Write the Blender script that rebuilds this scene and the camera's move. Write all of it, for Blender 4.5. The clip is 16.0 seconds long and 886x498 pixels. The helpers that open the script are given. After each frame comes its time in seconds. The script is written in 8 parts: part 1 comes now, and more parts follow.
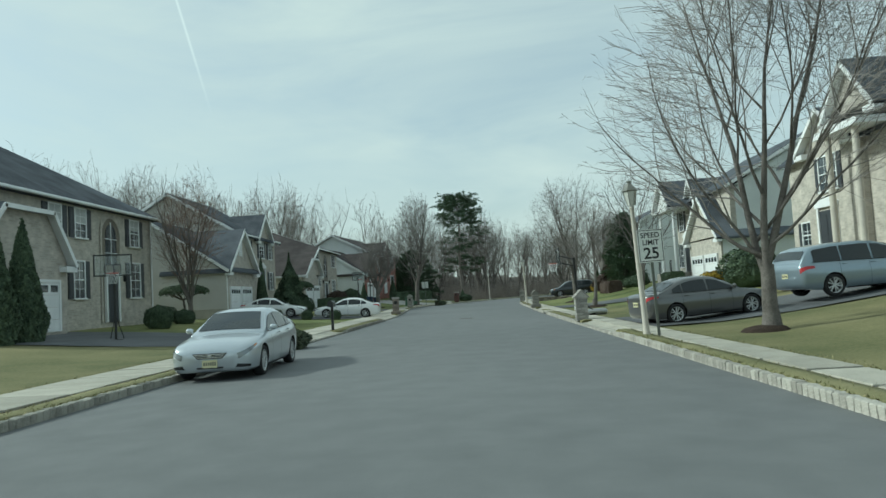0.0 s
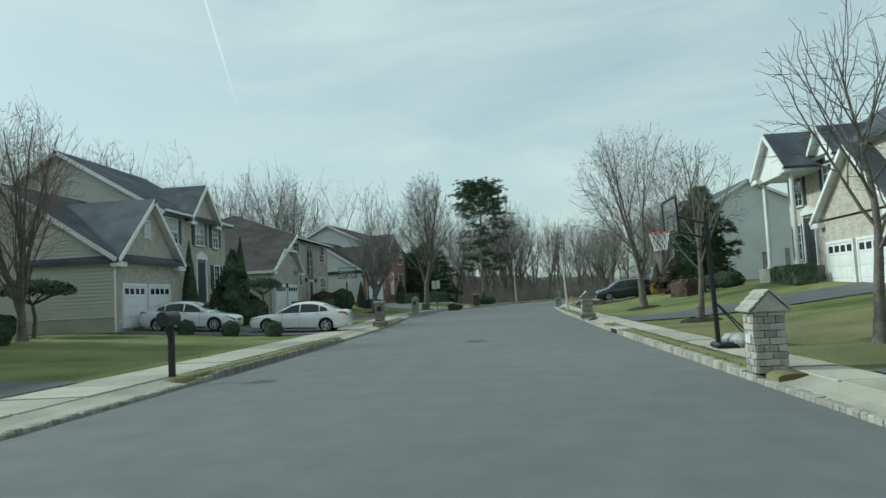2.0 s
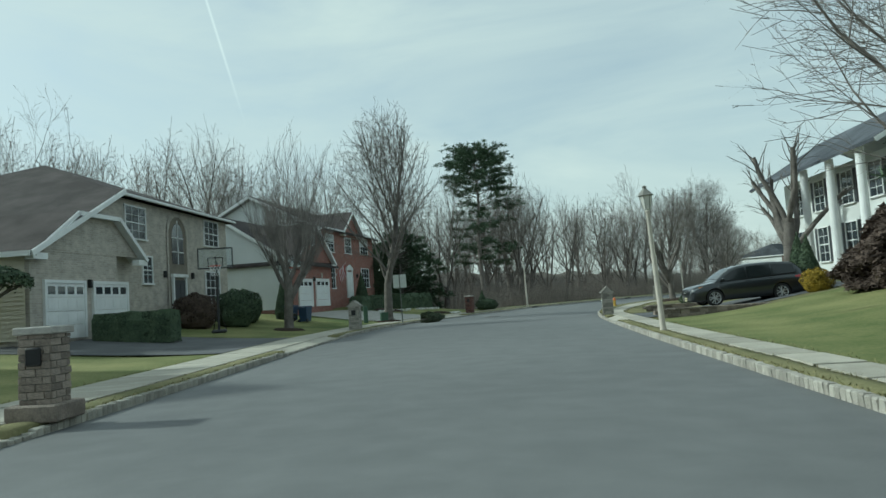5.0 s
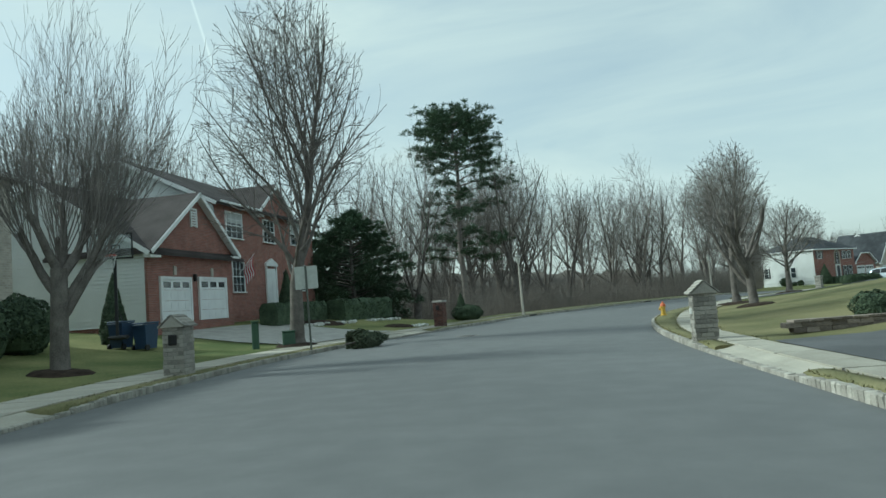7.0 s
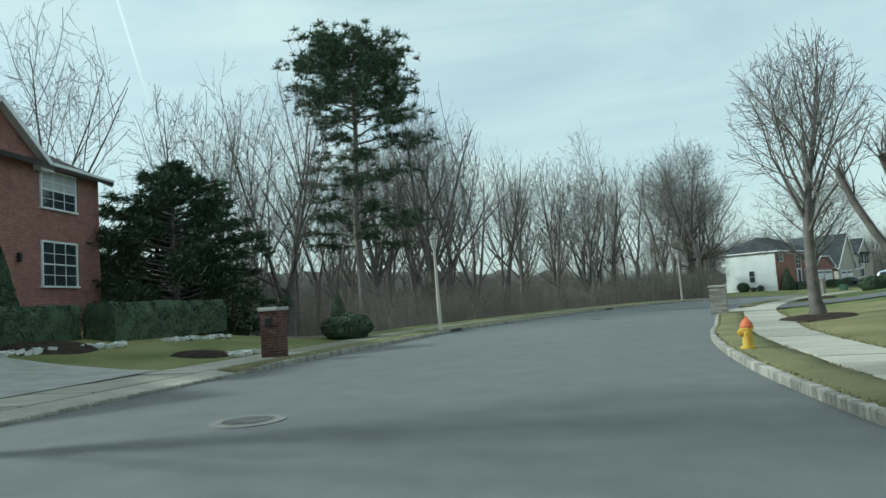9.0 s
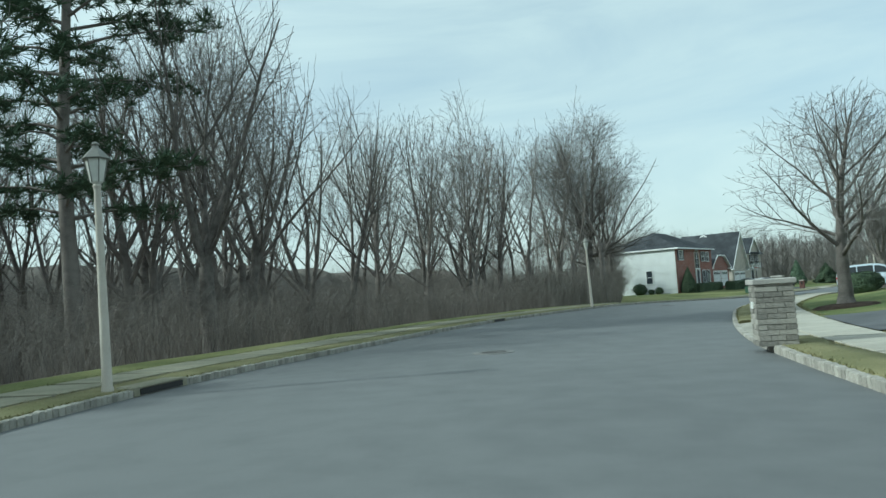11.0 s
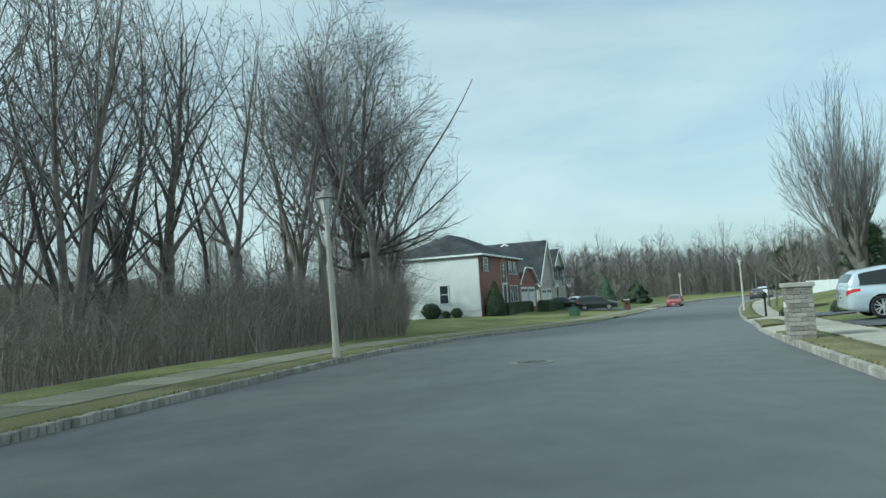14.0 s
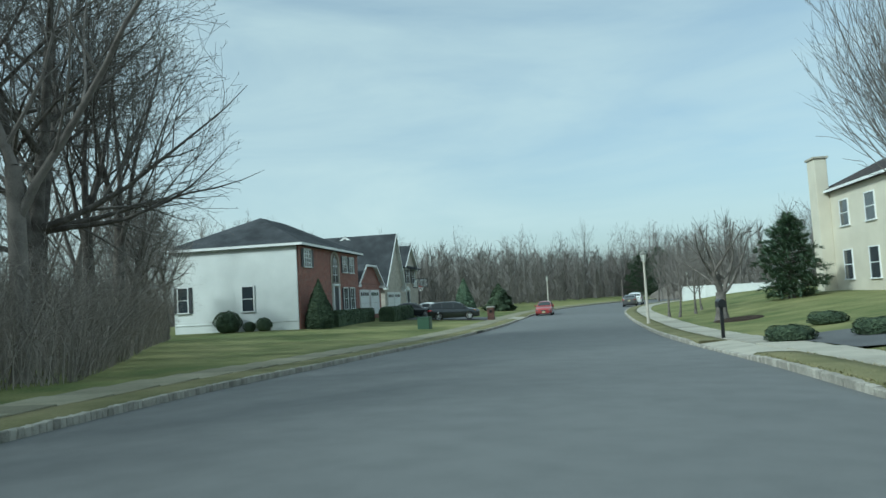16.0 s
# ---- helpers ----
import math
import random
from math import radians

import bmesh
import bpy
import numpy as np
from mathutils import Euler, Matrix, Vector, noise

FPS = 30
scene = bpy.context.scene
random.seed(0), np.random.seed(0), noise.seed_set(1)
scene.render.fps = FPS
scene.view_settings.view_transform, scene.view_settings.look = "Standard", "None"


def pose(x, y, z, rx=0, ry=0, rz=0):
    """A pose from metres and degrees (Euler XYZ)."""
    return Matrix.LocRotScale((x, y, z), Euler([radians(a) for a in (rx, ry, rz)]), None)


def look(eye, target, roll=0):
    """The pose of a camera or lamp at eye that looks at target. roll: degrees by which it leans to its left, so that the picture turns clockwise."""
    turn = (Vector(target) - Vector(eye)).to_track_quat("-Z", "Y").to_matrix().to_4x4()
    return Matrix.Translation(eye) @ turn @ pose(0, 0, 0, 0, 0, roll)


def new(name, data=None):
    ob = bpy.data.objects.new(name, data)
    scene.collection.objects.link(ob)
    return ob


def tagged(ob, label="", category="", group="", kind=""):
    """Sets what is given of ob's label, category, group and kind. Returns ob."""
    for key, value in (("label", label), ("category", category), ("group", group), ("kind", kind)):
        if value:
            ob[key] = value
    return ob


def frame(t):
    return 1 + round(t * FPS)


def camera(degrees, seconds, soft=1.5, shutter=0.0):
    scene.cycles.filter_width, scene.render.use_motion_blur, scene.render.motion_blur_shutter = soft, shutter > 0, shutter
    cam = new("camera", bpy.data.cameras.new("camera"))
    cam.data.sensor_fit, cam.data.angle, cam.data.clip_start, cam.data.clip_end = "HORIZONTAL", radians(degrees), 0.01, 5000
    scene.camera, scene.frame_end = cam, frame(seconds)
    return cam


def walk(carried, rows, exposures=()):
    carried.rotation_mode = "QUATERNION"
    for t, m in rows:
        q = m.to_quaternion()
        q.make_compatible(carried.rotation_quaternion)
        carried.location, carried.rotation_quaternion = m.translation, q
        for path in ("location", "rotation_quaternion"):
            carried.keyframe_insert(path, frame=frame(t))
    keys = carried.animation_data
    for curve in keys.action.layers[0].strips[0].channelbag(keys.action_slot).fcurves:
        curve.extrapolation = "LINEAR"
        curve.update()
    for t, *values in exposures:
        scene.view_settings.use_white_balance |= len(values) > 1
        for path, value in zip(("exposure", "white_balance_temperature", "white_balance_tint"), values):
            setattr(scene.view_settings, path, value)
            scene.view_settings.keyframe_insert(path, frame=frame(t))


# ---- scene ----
cam = camera(64.0, 16.0)
PATH = [
    (0, (2.817, 10.017, 1.353), (2.727, 12.011, 1.479), -3.3),
    (0.5, (2.867, 13.893, 1.352), (2.755, 15.886, 1.475), -3.4),
    (1, (2.892, 17.808, 1.332), (2.76, 19.8, 1.456), -3.3),
    (1.5, (2.935, 21.798, 1.322), (2.787, 23.788, 1.449), -3.2),
    (2, (3.021, 26.059, 1.348), (2.859, 28.047, 1.482), -3.0),
    (2.5, (3.034, 30.354, 1.348), (2.864, 32.342, 1.483), -2.7),
    (3, (2.992, 34.778, 1.33), (2.816, 36.766, 1.461), -2.8),
    (3.5, (2.938, 39.136, 1.334), (2.76, 41.124, 1.462), -3.0),
    (4, (2.962, 43.424, 1.326), (2.784, 45.412, 1.459), -3.6),
    (4.2, (2.984, 45.039, 1.334), (2.804, 47.026, 1.47), -3.5),
    (6.3, (3.003, 63.168, 1.311), (2.838, 65.156, 1.455), -4.0),
    (6.5, (3.043, 64.917, 1.331), (2.88, 66.905, 1.478), -4.0),
    (7, (3.096, 69.25, 1.343), (2.949, 71.238, 1.493), -4.2),
    (7.3, (3.148, 71.807, 1.336), (3.014, 73.796, 1.487), -4.3),
    (7.5, (3.193, 73.518, 1.331), (3.069, 75.509, 1.481), -4.3),
    (8, (3.362, 77.857, 1.338), (3.275, 79.849, 1.488), -4.0),
    (8.5, (3.635, 82.484, 1.332), (3.609, 84.478, 1.485), -3.7),
    (9, (4.109, 87.008, 1.338), (4.163, 89.002, 1.484), -3.6),
    (9.2, (4.35, 88.79, 1.336), (4.437, 90.783, 1.478), -3.5),
    (11.3, (8.7, 107.202, 1.339), (9.146, 109.147, 1.469), -3.6),
    (11.5, (9.336, 108.966, 1.326), (9.815, 110.904, 1.454), -3.5),
    (12, (11.047, 113.365, 1.333), (11.612, 115.279, 1.461), -3.4),
    (12.5, (12.903, 117.673, 1.331), (13.561, 119.557, 1.473), -3.7),
    (13, (15.077, 121.806, 1.342), (15.833, 123.651, 1.493), -3.6),
    (13.5, (17.083, 125.53, 1.295), (17.941, 127.331, 1.443), -3.6),
    (14, (19.412, 129.246, 1.338), (20.369, 130.996, 1.487), -3.5),
    (14.5, (21.893, 132.509, 1.37), (22.938, 134.208, 1.512), -3.1),
    (15, (24.369, 135.67, 1.336), (25.5, 137.313, 1.475), -2.8),
    (15.5, (26.975, 138.628, 1.341), (28.187, 140.212, 1.486), -3.2),
    (16, (29.705, 141.456, 1.337), (30.99, 142.982, 1.476), -3.1),
]
walk(cam, [(t, look(eye, target, roll)) for t, eye, target, roll in PATH], [(0, 0.50, 5750, -12), (4.2, 0.50, 5750, -12), (7, 0.60, 5650, -12), (9, 0.70, 5600, -12), (12, 0.74, 5450, -12), (14, 0.66, 5400, -12), (16, 0.52, 5350, -12)])

# ---- world and sun ----
SUN_EL, SUN_AZ = 33.0, 277.0      # degrees: height, and compass bearing from +y clockwise
world = bpy.data.worlds.new("sky")
scene.world = world
world.use_nodes = True
wn = world.node_tree.nodes
wl = world.node_tree.links
wn.clear()
w_out = wn.new("ShaderNodeOutputWorld")
w_bg = wn.new("ShaderNodeBackground")
w_sky = wn.new("ShaderNodeTexSky")
w_sky.sky_type = "NISHITA"
w_sky.sun_disc = False
w_sky.sun_elevation = radians(SUN_EL)
w_sky.sun_rotation = radians(SUN_AZ)
w_sky.air_density, w_sky.dust_density, w_sky.ozone_density = 1.0, 2.5, 1.5
w_co = wn.new("ShaderNodeTexCoord")
w_map = wn.new("ShaderNodeMapping")
w_map.inputs["Scale"].default_value = (1.3, 1.0, 5.0)
w_map.inputs["Rotation"].default_value = (0.1, 0.2, 0.5)
w_noise = wn.new("ShaderNodeTexNoise")
w_noise.inputs["Scale"].default_value = 1.6
w_noise.inputs["Detail"].default_value = 7.0
w_noise.inputs["Roughness"].default_value = 0.55
w_noise.inputs["Distortion"].default_value = 0.6
w_ramp = wn.new("ShaderNodeValToRGB")
w_ramp.color_ramp.elements[0].position = 0.30
w_ramp.color_ramp.elements[0].color = (0.45, 0.45, 0.45, 1)
w_ramp.color_ramp.elements[1].position = 0.72
w_ramp.color_ramp.elements[1].color = (0.92, 0.92, 0.92, 1)
w_mix = wn.new("ShaderNodeMixRGB")
w_mix.inputs["Color2"].default_value = (5.6, 5.75, 5.5, 1)
wl.new(w_co.outputs["Generated"], w_map.inputs["Vector"])
wl.new(w_map.outputs["Vector"], w_noise.inputs["Vector"])
wl.new(w_noise.outputs["Fac"], w_ramp.inputs["Fac"])
wl.new(w_ramp.outputs["Color"], w_mix.inputs["Fac"])
wl.new(w_sky.outputs["Color"], w_mix.inputs["Color1"])


def sky_math(op, a, b=None):
    nd = wn.new("ShaderNodeMath")
    nd.operation, nd.use_clamp = op, op in ("SUBTRACT", "MULTIPLY")
    for k, v in enumerate((a, b)):
        if isinstance(v, (int, float)):
            nd.inputs[k].default_value = v
        elif v is not None:
            wl.new(v, nd.inputs[k])
    return nd.outputs[0]


def sky_dot(v):
    nd = wn.new("ShaderNodeVectorMath")
    nd.operation = "DOT_PRODUCT"
    nd.inputs[1].default_value = v
    wl.new(w_co.outputs["Generated"], nd.inputs[0])
    return nd.outputs["Value"]


# a thin old vapour trail, low in the north-west
trail_p, trail_q = Vector((-.355, .851, .388)).normalized(), Vector((-.338, .900, .270)).normalized()
off = sky_math("ABSOLUTE", sky_dot(trail_p.cross(trail_q).normalized()))
core_ = sky_math("SUBTRACT", 1.0, sky_math("DIVIDE", off, 0.0024))
near_ = sky_math("MULTIPLY", sky_math("SUBTRACT", sky_dot(trail_p), 0.965), 28.0)
above = sky_math("MULTIPLY", sky_math("SUBTRACT", sky_dot((0, 0, 1)), 0.25), 12.0)
w_trail = wn.new("ShaderNodeMixRGB")
w_trail.inputs["Color2"].default_value = (8.6, 8.8, 8.3, 1)
wl.new(sky_math("MULTIPLY", sky_math("MULTIPLY", sky_math("MULTIPLY", core_, near_), above), 0.33), w_trail.inputs["Fac"])
wl.new(w_mix.outputs["Color"], w_trail.inputs["Color1"])
wl.new(w_trail.outputs["Color"], w_bg.inputs["Color"])
w_bg.inputs["Strength"].default_value = 0.092
wl.new(w_bg.outputs["Background"], w_out.inputs["Surface"])

sun_data = bpy.data.lights.new("sun", "SUN")
sun_data.energy, sun_data.angle, sun_data.color = 2.0, radians(3.0), (1.0, 0.955, 0.88)
sun = new("sun", sun_data)
_az, _el = radians(SUN_AZ), radians(SUN_EL)
_sd = Vector((math.sin(_az) * math.cos(_el), math.cos(_az) * math.cos(_el), math.sin(_el)))
sun.matrix_world = look(_sd * 100, (0, 0, 0))

# ---- materials ----
def mat_base(name, rough=0.7, metal=0.0, spec=0.5):
    m = bpy.data.materials.new(name)
    m.use_nodes = True
    b = m.node_tree.nodes["Principled BSDF"]
    b.inputs["Roughness"].default_value, b.inputs["Metallic"].default_value = rough, metal
    b.inputs["Specular IOR Level"].default_value = spec
    return m, m.node_tree.nodes, m.node_tree.links, b


def mottled(name, c1, c2, scale=6.0, fine=60.0, rough=0.8, bump=0.15, metal=0.0, spec=0.4, island=0.0, per_object=0.0, dist=0.02, large=0.0):
    """Two-scale noise between two colours, with fine relief."""
    m, n, l, b = mat_base(name, rough, metal, spec)
    co = n.new("ShaderNodeTexCoord")
    a = n.new("ShaderNodeTexNoise")
    a.inputs["Scale"].default_value, a.inputs["Detail"].default_value = scale, 6.0
    f = n.new("ShaderNodeTexNoise")
    f.inputs["Scale"].default_value, f.inputs["Detail"].default_value = fine, 4.0
    l.new(co.outputs["Object"], a.inputs["Vector"])
    l.new(co.outputs["Object"], f.inputs["Vector"])
    mix = n.new("ShaderNodeMath")
    mix.operation = "MULTIPLY_ADD"
    l.new(f.outputs["Fac"], mix.inputs[0])
    mix.inputs[1].default_value = 0.6
    half = n.new("ShaderNodeMath")
    half.operation = "MULTIPLY_ADD"
    l.new(a.outputs["Fac"], half.inputs[0])
    half.inputs[1].default_value, half.inputs[2].default_value = 1.0, -0.30
    l.new(half.outputs[0], mix.inputs[2])
    src = mix
    if large:
        g = n.new("ShaderNodeTexNoise")
        g.inputs["Scale"].default_value, g.inputs["Detail"].default_value = large, 3.0
        l.new(co.outputs["Object"], g.inputs["Vector"])
        ad = n.new("ShaderNodeMath")
        ad.operation = "MULTIPLY_ADD"
        l.new(g.outputs["Fac"], ad.inputs[0])
        ad.inputs[1].default_value = 1.2
        sh = n.new("ShaderNodeMath")
        sh.operation = "ADD"
        l.new(src.outputs[0], sh.inputs[0])
        sh.inputs[1].default_value = -0.6
        l.new(sh.outputs[0], ad.inputs[2])
        src = ad
    if island:
        geo = n.new("ShaderNodeNewGeometry")
        ad = n.new("ShaderNodeMath")
        ad.operation = "MULTIPLY_ADD"
        l.new(geo.outputs["Random Per Island"], ad.inputs[0])
        ad.inputs[1].default_value = island
        sh = n.new("ShaderNodeMath")
        sh.operation = "ADD"
        l.new(src.outputs[0], sh.inputs[0])
        sh.inputs[1].default_value = -island / 2
        l.new(sh.outputs[0], ad.inputs[2])
        src = ad
    if per_object:
        oi = n.new("ShaderNodeObjectInfo")
        ad = n.new("ShaderNodeMath")
        ad.operation = "MULTIPLY_ADD"
        l.new(oi.outputs["Random"], ad.inputs[0])
        ad.inputs[1].default_value = per_object
        sh = n.new("ShaderNodeMath")
        sh.operation = "ADD"
        l.new(src.outputs[0], sh.inputs[0])
        sh.inputs[1].default_value = -per_object / 2
        l.new(sh.outputs[0], ad.inputs[2])
        src = ad
    ramp = n.new("ShaderNodeValToRGB")
    ramp.color_ramp.elements[0].position, ramp.color_ramp.elements[1].position = 0.25, 0.75
    ramp.color_ramp.elements[0].color, ramp.color_ramp.elements[1].color = (*c1, 1), (*c2, 1)
    l.new(src.outputs[0], ramp.inputs["Fac"])
    l.new(ramp.outputs["Color"], b.inputs["Base Color"])
    if bump:
        bp = n.new("ShaderNodeBump")
        bp.inputs["Strength"].default_value, bp.inputs["Distance"].default_value = bump, dist
        l.new(f.outputs["Fac"], bp.inputs["Height"])
        l.new(bp.outputs["Normal"], b.inputs["Normal"])
    return m


def plain(name, c, rough=0.5, metal=0.0, spec=0.5, coat=0.0, vary=1.0):
    m, n, l, b = mat_base(name, rough, metal, spec)
    co = n.new("ShaderNodeTexCoord")
    a = n.new("ShaderNodeTexNoise")
    a.inputs["Scale"].default_value, a.inputs["Detail"].default_value = 9.0, 5.0
    l.new(co.outputs["Object"], a.inputs["Vector"])
    ramp = n.new("ShaderNodeValToRGB")
    ramp.color_ramp.elements[0].position, ramp.color_ramp.elements[1].position = 0.3, 0.7
    ramp.color_ramp.elements[0].color = (*[v * (1 - 0.1 * vary) for v in c], 1)
    ramp.color_ramp.elements[1].color = (*[min(1.0, v * (1 + 0.06 * vary)) for v in c], 1)
    l.new(a.outputs["Fac"], ramp.inputs["Fac"])
    l.new(ramp.outputs["Color"], b.inputs["Base Color"])
    b.inputs["Coat Weight"].default_value = coat
    return m


def coursed(name, c1, c2, mortar, bw=0.21, bh=0.072, gap=0.01, rough=0.85, squash=1.0, bump=0.5):
    """Brick or coursed stone on upright faces, by object coordinates laid on the wall."""
    m, n, l, b = mat_base(name, rough, 0.0, 0.3)
    co = n.new("ShaderNodeTexCoord")
    sep = n.new("ShaderNodeSeparateXYZ")
    l.new(co.outputs["Object"], sep.inputs[0])
    nrm = n.new("ShaderNodeSeparateXYZ")
    l.new(co.outputs["Normal"], nrm.inputs[0])
    ab = n.new("ShaderNodeMath")
    ab.operation = "ABSOLUTE"
    l.new(nrm.outputs["X"], ab.inputs[0])
    gt = n.new("ShaderNodeMath")
    gt.operation = "GREATER_THAN"
    gt.inputs[1].default_value = 0.7
    l.new(ab.outputs[0], gt.inputs[0])
    mx = n.new("ShaderNodeMix")
    mx.data_type = "FLOAT"
    l.new(gt.outputs[0], mx.inputs["Factor"])
    l.new(sep.outputs["X"], mx.inputs["A"])
    l.new(sep.outputs["Y"], mx.inputs["B"])
    com = n.new("ShaderNodeCombineXYZ")
    l.new(mx.outputs["Result"], com.inputs["X"])
    l.new(sep.outputs["Z"], com.inputs["Y"])
    br = n.new("ShaderNodeTexBrick")
    br.inputs["Scale"].default_value = 1.0
    br.inputs["Brick Width"].default_value, br.inputs["Row Height"].default_value = bw, bh
    br.inputs["Mortar Size"].default_value, br.inputs["Mortar Smooth"].default_value = gap, 0.2
    br.inputs["Bias"].default_value = -0.1
    br.inputs["Color1"].default_value, br.inputs["Color2"].default_value, br.inputs["Mortar"].default_value = (*c1, 1), (*c2, 1), (*mortar, 1)
    l.new(com.outputs[0], br.inputs["Vector"])
    nz = n.new("ShaderNodeTexNoise")
    nz.inputs["Scale"].default_value, nz.inputs["Detail"].default_value = 2.5, 8.0
    l.new(co.outputs["Object"], nz.inputs["Vector"])
    mul = n.new("ShaderNodeMixRGB")
    mul.blend_type = "OVERLAY"
    mul.inputs["Fac"].default_value = 0.45
    l.new(br.outputs["Color"], mul.inputs["Color1"])
    l.new(nz.outputs["Fac"], mul.inputs["Color2"])
    l.new(mul.outputs["Color"], b.inputs["Base Color"])
    bp = n.new("ShaderNodeBump")
    bp.inputs["Strength"].default_value, bp.inputs["Distance"].default_value = bump, 0.01
    bp.invert = True
    l.new(br.outputs["Fac"], bp.inputs["Height"])
    l.new(bp.outputs["Normal"], b.inputs["Normal"])
    return m


def glassy(name, c, rough=0.05):
    m, n, l, b = mat_base(name, rough, 0.0, 0.8)
    b.inputs["Base Color"].default_value = (*c, 1)
    b.inputs["Coat Weight"].default_value = 0.3
    return m


M = {}
M["asphalt"] = mottled("asphalt", (0.118, 0.122, 0.125), (0.158, 0.162, 0.164), 1.6, 90, 0.72, 0.35, spec=0.45, dist=0.01, large=0.07)
M["drive_asphalt"] = mottled("drive_asphalt", (0.075, 0.078, 0.082), (0.125, 0.128, 0.135), 1.0, 80, 0.8, 0.3, dist=0.01, large=0.2)
M["concrete"] = mottled("concrete", (0.29, 0.275, 0.232), (0.46, 0.435, 0.37), 1.2, 40, 0.9, 0.12, per_object=0.35)
M["concrete_dirty"] = mottled("leaf_stained_concrete", (0.175, 0.168, 0.118), (0.315, 0.30, 0.22), 1.2, 30, 0.95, 0.2, per_object=0.3)
M["block"] = mottled("kerb_block", (0.27, 0.255, 0.225), (0.50, 0.475, 0.42), 3.0, 45, 0.9, 0.35, per_object=0.4, island=0.4)
# kerb_block again, darkened to carry the shade on the left kerb's road face
M["block_shaded"] = mottled("weathered_kerb_block", (0.18, 0.175, 0.152), (0.38, 0.365, 0.32), 3.0, 45, 0.9, 0.35, per_object=0.4, island=0.4)
M["joint"] = mottled("joint", (0.05, 0.05, 0.045), (0.12, 0.115, 0.10), 6, 60, 0.95, 0.1)
M["lawn"] = mottled("lawn", (0.088, 0.116, 0.038), (0.238, 0.234, 0.102), 0.5, 14, 0.95, 0.5, spec=0.2, dist=0.03, large=0.06)
M["verge"] = mottled("verge_grass", (0.118, 0.122, 0.055), (0.245, 0.225, 0.122), 0.8, 22, 0.95, 0.5, spec=0.2, dist=0.03)
M["tan_lawn"] = mottled("tan_lawn", (0.105, 0.112, 0.050), (0.235, 0.212, 0.110), 0.4, 16, 0.95, 0.5, spec=0.2, dist=0.03, large=0.08)
M["leaf_litter"] = mottled("leaf_litter", (0.13, 0.105, 0.085), (0.27, 0.22, 0.175), 0.8, 18, 1.0, 0.6, spec=0.1, dist=0.05)
M["pale_paver"] = mottled("pale_paver", (0.30, 0.29, 0.27), (0.46, 0.45, 0.42), 2.0, 50, 0.9, 0.15)
M["flag_red"] = plain("flag_red", (0.4, 0.03, 0.04), 0.8)
M["mulch"] = mottled("mulch", (0.026, 0.02, 0.016), (0.075, 0.056, 0.045), 4, 50, 1.0, 0.8, spec=0.1, dist=0.04)
M["bark"] = mottled("bark", (0.085, 0.077, 0.070), (0.21, 0.19, 0.175), 3, 30, 0.95, 0.6, spec=0.15, dist=0.02)
M["bark_dark"] = mottled("bark_dark", (0.095, 0.086, 0.079), (0.235, 0.211, 0.193), 3, 30, 0.95, 0.5, spec=0.15, dist=0.02, per_object=0.5)
M["brush"] = mottled("brush", (0.185, 0.167, 0.150), (0.335, 0.303, 0.272), 0.6, 9, 0.95, 0.0, spec=0.1, island=0.6)
M["thicket"] = mottled("thicket", (0.13, 0.119, 0.105), (0.235, 0.213, 0.19), 0.35, 5, 1.0, 0.9, spec=0.05, dist=0.25)
M["twig"] = mottled("twig", (0.135, 0.124, 0.116), (0.275, 0.255, 0.240), 2, 20, 0.95, 0.0, spec=0.1, per_object=0.4)
M["twig_warm"] = mottled("twig_warm", (0.15, 0.11, 0.09), (0.28, 0.20, 0.16), 2, 20, 0.95, 0.0, spec=0.1)
M["needle"] = mottled("needle", (0.080, 0.122, 0.084), (0.145, 0.20, 0.13), 1.5, 12, 0.8, 0.0, spec=0.2, island=0.5)
M["shrub"] = mottled("shrub", (0.036, 0.056, 0.036), (0.10, 0.135, 0.08), 2.0, 14, 0.8, 0.0, spec=0.25, island=0.6)
M["shrub_gold"] = mottled("shrub_gold", (0.10, 0.075, 0.012), (0.36, 0.25, 0.03), 2.0, 14, 0.8, 0.0, spec=0.25, island=0.6)
M["shrub_red"] = mottled("shrub_red", (0.05, 0.036, 0.03), (0.115, 0.085, 0.07), 2.0, 14, 0.8, 0.0, spec=0.25, island=0.6)
M["roof"] = mottled("roof_shingle", (0.055, 0.062, 0.074), (0.12, 0.130, 0.15), 1.0, 35, 0.9, 0.4, spec=0.25, large=0.2)
M["roof_black"] = mottled("black_roof_shingle", (0.038, 0.042, 0.047), (0.080, 0.086, 0.095), 1.0, 35, 0.95, 0.4, spec=0.12, large=0.2)
M["roof_brown"] = mottled("roof_shingle_brown", (0.038, 0.032, 0.032), (0.082, 0.071, 0.070), 1.0, 35, 0.9, 0.4, spec=0.25, large=0.2)
M["stone_tan"] = coursed("stone_tan", (0.47, 0.43, 0.375), (0.36, 0.325, 0.285), (0.46, 0.43, 0.395), 0.23, 0.08, 0.01)
M["stone_pale"] = coursed("stone_pale", (0.50, 0.46, 0.405), (0.38, 0.345, 0.30), (0.46, 0.435, 0.395), 0.23, 0.08, 0.01)
M["brick_red"] = coursed("brick_red", (0.30, 0.125, 0.098), (0.205, 0.085, 0.07), (0.31, 0.25, 0.225), 0.21, 0.072, 0.008)
M["brick_grey"] = coursed("brick_grey", (0.36, 0.34, 0.31), (0.24, 0.225, 0.20), (0.38, 0.36, 0.33), 0.22, 0.072, 0.01)
M["siding"] = mottled("siding_white", (0.58, 0.60, 0.60), (0.70, 0.72, 0.72), 0.6, 30, 0.55, 0.04, spec=0.4)
